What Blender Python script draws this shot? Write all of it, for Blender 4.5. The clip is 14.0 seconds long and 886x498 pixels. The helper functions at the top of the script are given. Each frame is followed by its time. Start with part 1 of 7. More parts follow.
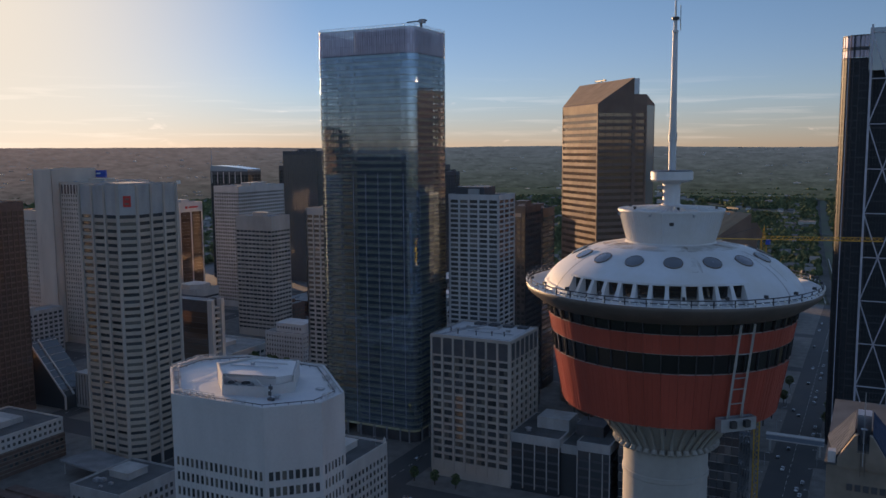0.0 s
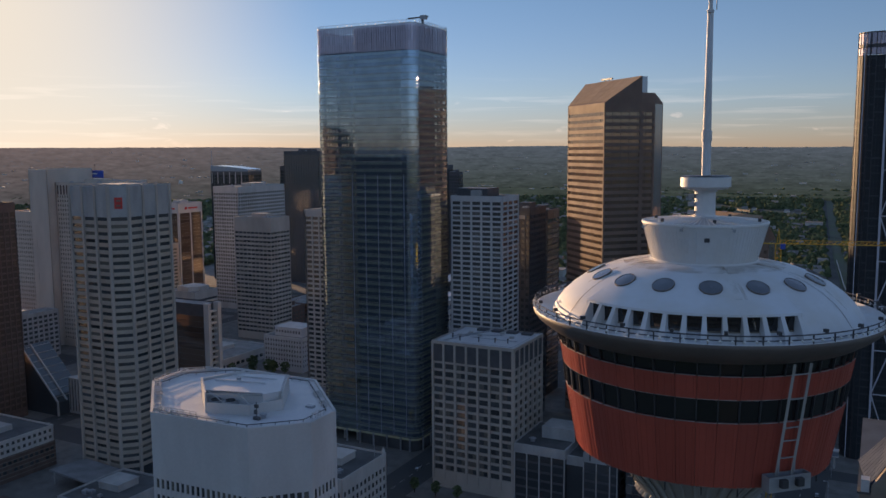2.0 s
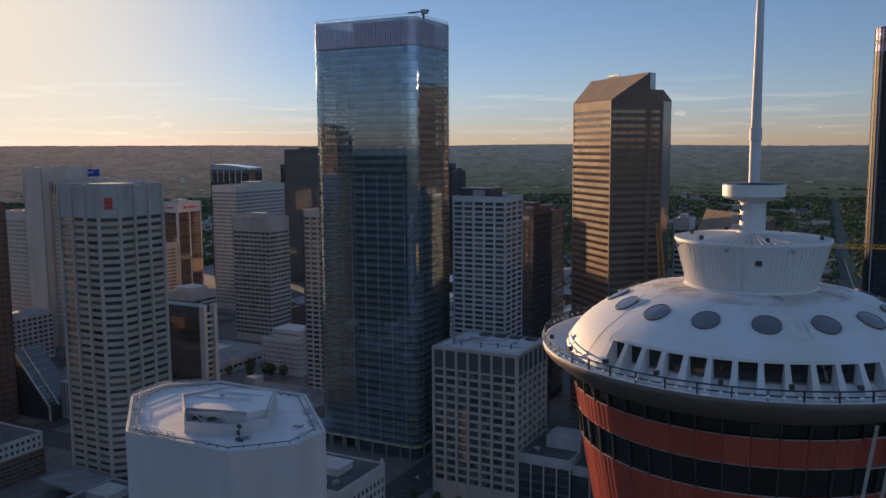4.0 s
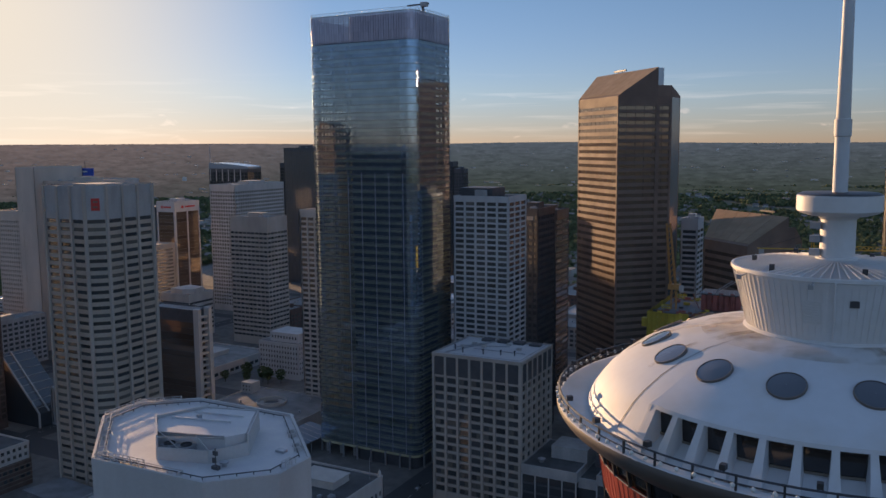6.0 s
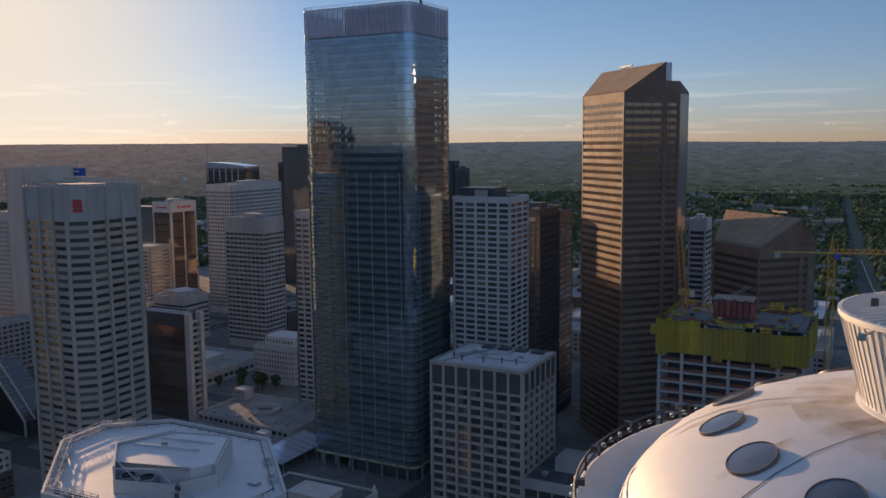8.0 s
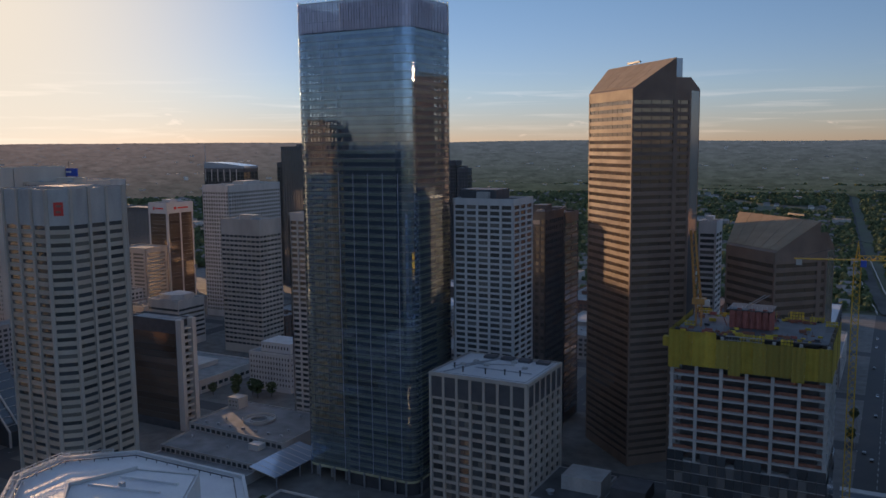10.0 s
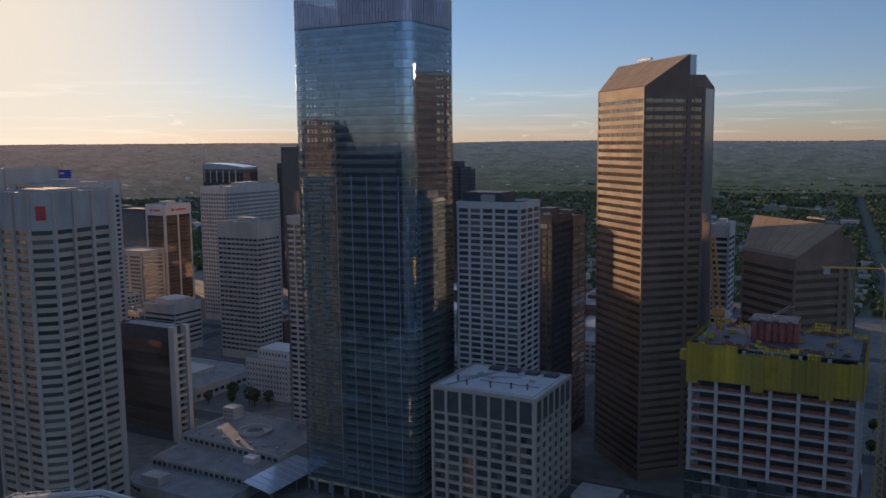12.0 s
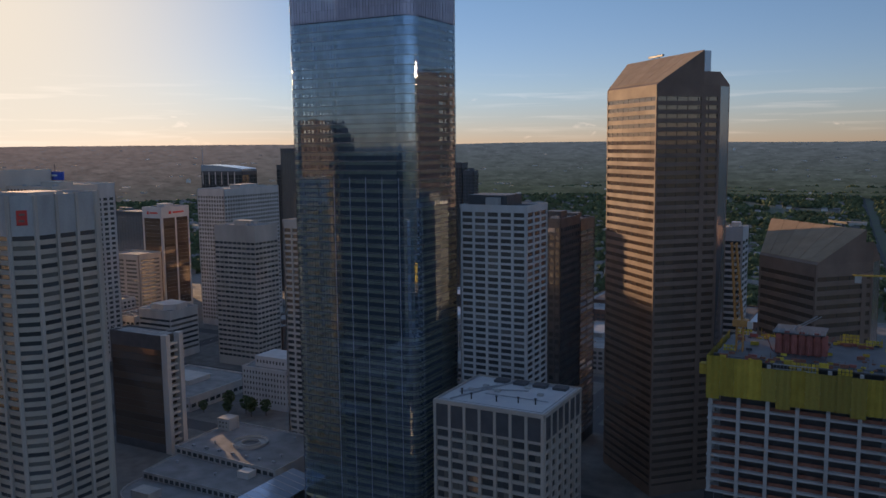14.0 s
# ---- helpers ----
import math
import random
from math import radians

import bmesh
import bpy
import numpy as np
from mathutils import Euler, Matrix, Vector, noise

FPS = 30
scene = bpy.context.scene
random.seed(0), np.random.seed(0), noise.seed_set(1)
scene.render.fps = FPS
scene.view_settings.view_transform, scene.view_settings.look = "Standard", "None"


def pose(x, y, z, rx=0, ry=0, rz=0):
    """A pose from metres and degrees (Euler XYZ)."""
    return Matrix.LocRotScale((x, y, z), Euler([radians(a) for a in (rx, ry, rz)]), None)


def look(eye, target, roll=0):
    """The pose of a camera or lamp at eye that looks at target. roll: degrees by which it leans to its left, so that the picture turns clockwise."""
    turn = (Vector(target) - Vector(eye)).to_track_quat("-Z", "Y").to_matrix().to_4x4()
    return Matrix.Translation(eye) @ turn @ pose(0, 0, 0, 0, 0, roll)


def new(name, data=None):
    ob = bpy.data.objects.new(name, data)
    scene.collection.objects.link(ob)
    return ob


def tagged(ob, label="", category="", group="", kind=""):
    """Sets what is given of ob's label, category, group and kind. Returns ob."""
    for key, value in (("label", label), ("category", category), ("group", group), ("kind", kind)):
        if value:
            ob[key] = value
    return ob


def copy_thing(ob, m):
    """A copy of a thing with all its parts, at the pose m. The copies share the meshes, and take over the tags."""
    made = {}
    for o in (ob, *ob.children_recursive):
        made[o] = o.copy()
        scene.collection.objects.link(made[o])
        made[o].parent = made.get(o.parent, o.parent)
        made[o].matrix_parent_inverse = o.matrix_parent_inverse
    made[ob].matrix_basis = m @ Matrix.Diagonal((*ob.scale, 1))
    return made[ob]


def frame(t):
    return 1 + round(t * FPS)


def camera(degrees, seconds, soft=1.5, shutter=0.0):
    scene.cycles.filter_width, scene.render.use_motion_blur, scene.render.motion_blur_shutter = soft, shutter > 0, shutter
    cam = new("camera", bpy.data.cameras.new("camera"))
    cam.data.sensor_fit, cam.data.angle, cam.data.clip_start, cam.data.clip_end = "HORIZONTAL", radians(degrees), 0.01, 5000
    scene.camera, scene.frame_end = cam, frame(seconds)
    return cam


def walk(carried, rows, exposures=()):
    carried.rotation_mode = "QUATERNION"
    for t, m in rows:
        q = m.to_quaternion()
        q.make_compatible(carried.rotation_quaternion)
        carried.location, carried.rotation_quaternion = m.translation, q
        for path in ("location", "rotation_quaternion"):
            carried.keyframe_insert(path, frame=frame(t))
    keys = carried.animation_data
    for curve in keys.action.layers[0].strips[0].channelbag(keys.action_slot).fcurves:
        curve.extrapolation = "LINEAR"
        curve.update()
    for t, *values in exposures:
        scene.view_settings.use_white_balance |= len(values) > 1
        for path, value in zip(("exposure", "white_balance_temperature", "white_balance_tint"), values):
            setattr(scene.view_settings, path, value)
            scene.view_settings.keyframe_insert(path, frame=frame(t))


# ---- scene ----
cam = camera(55.0, 14.0)
PATH = [
    (0, (0.00, 0.00, 172.00), (-45.21, 88.42, 160.26), -0.42),
    (1, (-2.94, 7.09, 172.04), (-48.31, 95.43, 160.27), -0.39),
    (1.5, (-4.38, 10.47, 172.05), (-49.87, 98.74, 160.28), -0.40),
    (2, (-5.76, 13.71, 172.12), (-51.36, 101.93, 160.37), -0.39),
    (3, (-8.55, 20.39, 172.24), (-54.32, 108.51, 160.45), -0.36),
    (5.5, (-16.66, 39.10, 172.33), (-62.84, 126.96, 160.16), -0.43),
    (6, (-18.34, 43.11, 172.33), (-64.59, 130.93, 160.15), -0.46),
    (6.5, (-20.07, 47.30, 172.19), (-66.41, 135.07, 159.97), -0.49),
    (7, (-21.70, 51.53, 171.93), (-68.10, 139.26, 159.66), -0.51),
    (7.5, (-23.37, 55.86, 171.77), (-69.85, 143.55, 159.52), -0.53),
    (8, (-25.12, 60.30, 171.71), (-71.65, 147.97, 159.47), -0.53),
    (10.5, (-35.19, 82.58, 172.00), (-82.12, 170.01, 159.66), -0.60),
    (11, (-37.40, 86.81, 172.06), (-84.42, 174.21, 159.75), -0.60),
    (11.5, (-39.64, 91.00, 172.07), (-86.71, 178.36, 159.76), -0.60),
    (12, (-41.99, 95.12, 172.03), (-89.13, 182.45, 159.74), -0.61),
    (12.5, (-44.35, 99.18, 172.00), (-91.58, 186.47, 159.76), -0.62),
    (13, (-46.64, 103.23, 171.93), (-93.93, 190.50, 159.72), -0.62),
    (13.5, (-48.87, 107.29, 171.75), (-96.23, 194.51, 159.57), -0.64),
    (14, (-50.98, 111.29, 171.51), (-98.37, 198.50, 159.40), -0.68),
]
walk(cam, [(t, look(eye, target, roll)) for t, eye, target, roll in PATH], exposures=[(0.0, 1.33, 7250, 19), (14.0, 1.33, 7250, 19)])

# ---- sky, sun, exposure ----
SUN_YAW, SUN_UP = 58.5, 4.4
world = bpy.data.worlds.new("world")
scene.world = world
world.use_nodes = True
wn, wl = world.node_tree.nodes, world.node_tree.links
sky = wn.new("ShaderNodeTexSky")
sky.sky_type = "NISHITA"
sky.sun_disc = False
sky.sun_elevation = radians(SUN_UP)
sky.sun_rotation = radians(-SUN_YAW)
sky.altitude = 1200.0
sky.air_density, sky.dust_density, sky.ozone_density = 0.85, 0.1, 1.7
wn["Background"].inputs["Strength"].default_value = 0.15
geo = wn.new("ShaderNodeTexCoord")
sep = wn.new("ShaderNodeSeparateXYZ")
wl.new(geo.outputs["Generated"], sep.inputs["Vector"])


def set_ramp(node, stops):
    """Stops (place, colour) along a colour ramp, in rising order."""
    el = node.color_ramp.elements
    el[0].position, el[0].color = stops[0][0], (*stops[0][1], 1)
    el[1].position, el[1].color = stops[-1][0], (*stops[-1][1], 1)
    for pos, c in stops[1:-1]:
        el.new(pos).color = (*c, 1)


# evening haze: a thin veil that dims and greys the sky all round towards the horizon
veil = wn.new("ShaderNodeValToRGB")
set_ramp(veil, ((0.0, (0.215, 0.22, 0.40)), (0.06, (0.265, 0.295, 0.43)), (0.18, (0.28, 0.335, 0.43)), (0.55, (1.0, 0.94, 1.02)), (1.0, (1.0, 1.0, 1.0))))
dim = wn.new("ShaderNodeMix")
dim.data_type = "RGBA"
dim.blend_type = "MULTIPLY"
dim.inputs["Factor"].default_value = 1.0
wl.new(sep.outputs["Z"], veil.inputs["Fac"])
wl.new(sky.outputs["Color"], dim.inputs[6])
wl.new(veil.outputs["Color"], dim.inputs[7])
# pale glow of the haze round the low sun
near_sun = wn.new("ShaderNodeVectorMath")
near_sun.operation = "DOT_PRODUCT"
near_sun.inputs[1].default_value = (-math.sin(radians(SUN_YAW)) * math.cos(radians(SUN_UP + 3)), math.cos(radians(SUN_YAW)) * math.cos(radians(SUN_UP + 3)), math.sin(radians(SUN_UP + 3)))
spread = wn.new("ShaderNodeMapRange")
spread.inputs["From Min"].default_value, spread.inputs["From Max"].default_value = 0.915, 1.0
fall = wn.new("ShaderNodeMath")
fall.operation = "POWER"
fall.inputs[1].default_value = 1.7
glow = wn.new("ShaderNodeMix")
glow.data_type = "RGBA"
glow.inputs[7].default_value = (2.20, 2.15, 1.88, 1)
wl.new(geo.outputs["Generated"], near_sun.inputs[0])
wl.new(near_sun.outputs["Value"], spread.inputs["Value"])
wl.new(spread.outputs["Result"], fall.inputs[0])
wl.new(fall.outputs["Value"], glow.inputs["Factor"])
wl.new(dim.outputs[2], glow.inputs[6])
# clouds low over the horizon: thin streaks, and a few small puffs
last = glow.outputs[2]
for stretch, scale, lo, hi, tint, top in (((2.2, 2.2, 40.0), 3.6, 0.54, 0.72, (0.34, 0.29, 0.26), 0.085), ((1.0, 1.0, 2.4), 26.0, 0.655, 0.71, (0.48, 0.36, 0.31), 0.06)):
    mapn, cl, ramp, band = wn.new("ShaderNodeMapping"), wn.new("ShaderNodeTexNoise"), wn.new("ShaderNodeValToRGB"), wn.new("ShaderNodeValToRGB")
    mapn.inputs["Scale"].default_value = stretch
    cl.inputs["Scale"].default_value, cl.inputs["Detail"].default_value, cl.inputs["Distortion"].default_value = scale, 7.0, 0.4
    ramp.color_ramp.elements[0].position, ramp.color_ramp.elements[1].position = lo, hi
    set_ramp(band, [(p, (v, v, v)) for p, v in ((0.0, 0.0), (0.012, 0.9), (top * 0.7, 0.8), (top, 0.0))])
    both, put = wn.new("ShaderNodeMath"), wn.new("ShaderNodeMix")
    both.operation = "MULTIPLY"
    put.data_type, put.blend_type = "RGBA", "ADD"
    put.inputs[7].default_value = (*tint, 1)
    wl.new(geo.outputs["Generated"], mapn.inputs["Vector"])
    wl.new(mapn.outputs["Vector"], cl.inputs["Vector"])
    wl.new(cl.outputs["Fac"], ramp.inputs["Fac"])
    wl.new(sep.outputs["Z"], band.inputs["Fac"])
    wl.new(ramp.outputs["Color"], both.inputs[0])
    wl.new(band.outputs["Color"], both.inputs[1])
    wl.new(both.outputs["Value"], put.inputs["Factor"])
    wl.new(last, put.inputs[6])
    last = put.outputs[2]
wl.new(last, wn["Background"].inputs["Color"])

sun_dir = Vector((-math.sin(radians(SUN_YAW)) * math.cos(radians(SUN_UP)), math.cos(radians(SUN_YAW)) * math.cos(radians(SUN_UP)), math.sin(radians(SUN_UP))))
sun = new("sun", bpy.data.lights.new("sun", "SUN"))
sun.data.energy, sun.data.angle, sun.data.color = 2.45, radians(0.6), (1.0, 0.68, 0.38)
sun.matrix_world = look((0, 0, 400), Vector((0, 0, 400)) - sun_dir)


# ---- materials ----
def material(name, color, rough=0.6, metal=0.0, spec=0.5, vary=0.25, scale=0.3, fine=3.0, bump=0.05, rnd=0.0, second=None, patch=0.5, streak=1.0, coat=0.0):
    """A surface with stains (scale, per metre), grain (fine), relief and a spread from piece to piece (rnd)."""
    m = bpy.data.materials.new(name)
    m.use_nodes = True
    n, l = m.node_tree.nodes, m.node_tree.links
    b = n["Principled BSDF"]
    b.inputs["Roughness"].default_value, b.inputs["Metallic"].default_value = rough, metal
    b.inputs["Specular IOR Level"].default_value = spec
    b.inputs["Coat Weight"].default_value = coat
    g = n.new("ShaderNodeNewGeometry")
    mp = n.new("ShaderNodeMapping")
    mp.inputs["Scale"].default_value = (1, 1, streak)
    l.new(g.outputs["Position"], mp.inputs["Vector"])
    t1 = n.new("ShaderNodeTexNoise")
    t1.inputs["Scale"].default_value, t1.inputs["Detail"].default_value = scale, 6
    t2 = n.new("ShaderNodeTexNoise")
    t2.inputs["Scale"].default_value, t2.inputs["Detail"].default_value = fine, 5
    l.new(mp.outputs["Vector"], t1.inputs["Vector"])
    l.new(g.outputs["Position"], t2.inputs["Vector"])
    c2 = second or tuple(max(0.0, c * (1 - vary)) for c in color)
    mx = n.new("ShaderNodeMix")
    mx.data_type = "RGBA"
    rp = n.new("ShaderNodeMapRange")
    rp.inputs["From Min"].default_value, rp.inputs["From Max"].default_value = patch - 0.17, patch + 0.17
    l.new(t1.outputs["Fac"], rp.inputs["Value"])
    l.new(rp.outputs["Result"], mx.inputs["Factor"])
    mx.inputs[6].default_value, mx.inputs[7].default_value = (*color, 1), (*c2, 1)
    hs = n.new("ShaderNodeHueSaturation")
    l.new(mx.outputs[2], hs.inputs["Color"])
    oi = n.new("ShaderNodeObjectInfo")
    ad = n.new("ShaderNodeMath")
    l.new(oi.outputs["Random"], ad.inputs[0])
    l.new(g.outputs["Random Per Island"], ad.inputs[1])
    fr = n.new("ShaderNodeMath")
    fr.operation = "FRACT"
    l.new(ad.outputs[0], fr.inputs[0])
    v1 = n.new("ShaderNodeMapRange")
    v1.inputs["To Min"].default_value, v1.inputs["To Max"].default_value = 1 - rnd, 1 + rnd
    l.new(fr.outputs[0], v1.inputs["Value"])
    v2 = n.new("ShaderNodeMapRange")
    v2.inputs["To Min"].default_value, v2.inputs["To Max"].default_value = 1 - vary * 0.5, 1 + vary * 0.5
    l.new(t2.outputs["Fac"], v2.inputs["Value"])
    vm = n.new("ShaderNodeMath")
    vm.operation = "MULTIPLY"
    l.new(v1.outputs["Result"], vm.inputs[0])
    l.new(v2.outputs["Result"], vm.inputs[1])
    l.new(vm.outputs[0], hs.inputs["Value"])
    l.new(hs.outputs["Color"], b.inputs["Base Color"])
    rr = n.new("ShaderNodeMapRange")
    rr.inputs["To Min"].default_value, rr.inputs["To Max"].default_value = rough * 0.8, min(1.0, rough * 1.25)
    l.new(t1.outputs["Fac"], rr.inputs["Value"])
    l.new(rr.outputs["Result"], b.inputs["Roughness"])
    if bump:
        bp = n.new("ShaderNodeBump")
        bp.inputs["Strength"].default_value, bp.inputs["Distance"].default_value = 0.5, bump
        l.new(t2.outputs["Fac"], bp.inputs["Height"])
        l.new(bp.outputs["Normal"], b.inputs["Normal"])
    return m


def glazing(name, color, metal=0.0, rough=0.06, wave=0.02, rnd=0.35, spec=1.0, blinds=0.0, blind_color=(0.30, 0.28, 0.25), clear=0.0):
    """Coated window glass in front of a dark room: mirror-like, a little uneven from pane to pane, some panes with blinds drawn."""
    m = bpy.data.materials.new(name)
    m.use_nodes = True
    n, l = m.node_tree.nodes, m.node_tree.links
    b = n["Principled BSDF"]
    b.inputs["Metallic"].default_value, b.inputs["Roughness"].default_value = metal, rough
    b.inputs["Specular IOR Level"].default_value, b.inputs["IOR"].default_value = spec, 1.6
    g, oi, ad, fr = n.new("ShaderNodeNewGeometry"), n.new("ShaderNodeObjectInfo"), n.new("ShaderNodeMath"), n.new("ShaderNodeMath")
    fr.operation = "FRACT"
    l.new(oi.outputs["Random"], ad.inputs[0])
    l.new(g.outputs["Random Per Island"], ad.inputs[1])
    l.new(ad.outputs[0], fr.inputs[0])
    v = n.new("ShaderNodeMapRange")
    v.inputs["To Min"].default_value, v.inputs["To Max"].default_value = 1 - rnd, 1 + rnd
    l.new(fr.outputs[0], v.inputs["Value"])
    hs = n.new("ShaderNodeHueSaturation")
    hs.inputs["Color"].default_value = (*color, 1)
    l.new(v.outputs["Result"], hs.inputs["Value"])
    mx = n.new("ShaderNodeMix")
    mx.data_type = "RGBA"
    gt = n.new("ShaderNodeMath")
    gt.operation = "GREATER_THAN"
    gt.inputs[1].default_value = 1.0 - blinds
    wh = n.new("ShaderNodeTexWhiteNoise")
    wh.noise_dimensions = "1D"
    l.new(fr.outputs[0], wh.inputs["W"])
    l.new(wh.outputs["Value"], gt.inputs[0])
    l.new(gt.outputs[0], mx.inputs["Factor"])
    l.new(hs.outputs["Color"], mx.inputs[6])
    mx.inputs[7].default_value = (*blind_color, 1)
    l.new(mx.outputs[2], b.inputs["Base Color"])
    t = n.new("ShaderNodeTexNoise")
    t.inputs["Scale"].default_value, t.inputs["Detail"].default_value = 0.45, 2
    l.new(g.outputs["Position"], t.inputs["Vector"])
    bp = n.new("ShaderNodeBump")
    bp.inputs["Strength"].default_value, bp.inputs["Distance"].default_value = 0.35, wave
    l.new(t.outputs["Fac"], bp.inputs["Height"])
    l.new(bp.outputs["Normal"], b.inputs["Normal"])
    if clear:
        # part of the light goes straight through the pane
        tr, ms = n.new("ShaderNodeBsdfTransparent"), n.new("ShaderNodeMixShader")
        tr.inputs["Color"].default_value = (0.82, 0.90, 0.92, 1)
        ms.inputs[0].default_value = clear
        l.new(b.outputs[0], ms.inputs[1])
        l.new(tr.outputs[0], ms.inputs[2])
        l.new(ms.outputs[0], n["Material Output"].inputs["Surface"])
    return m


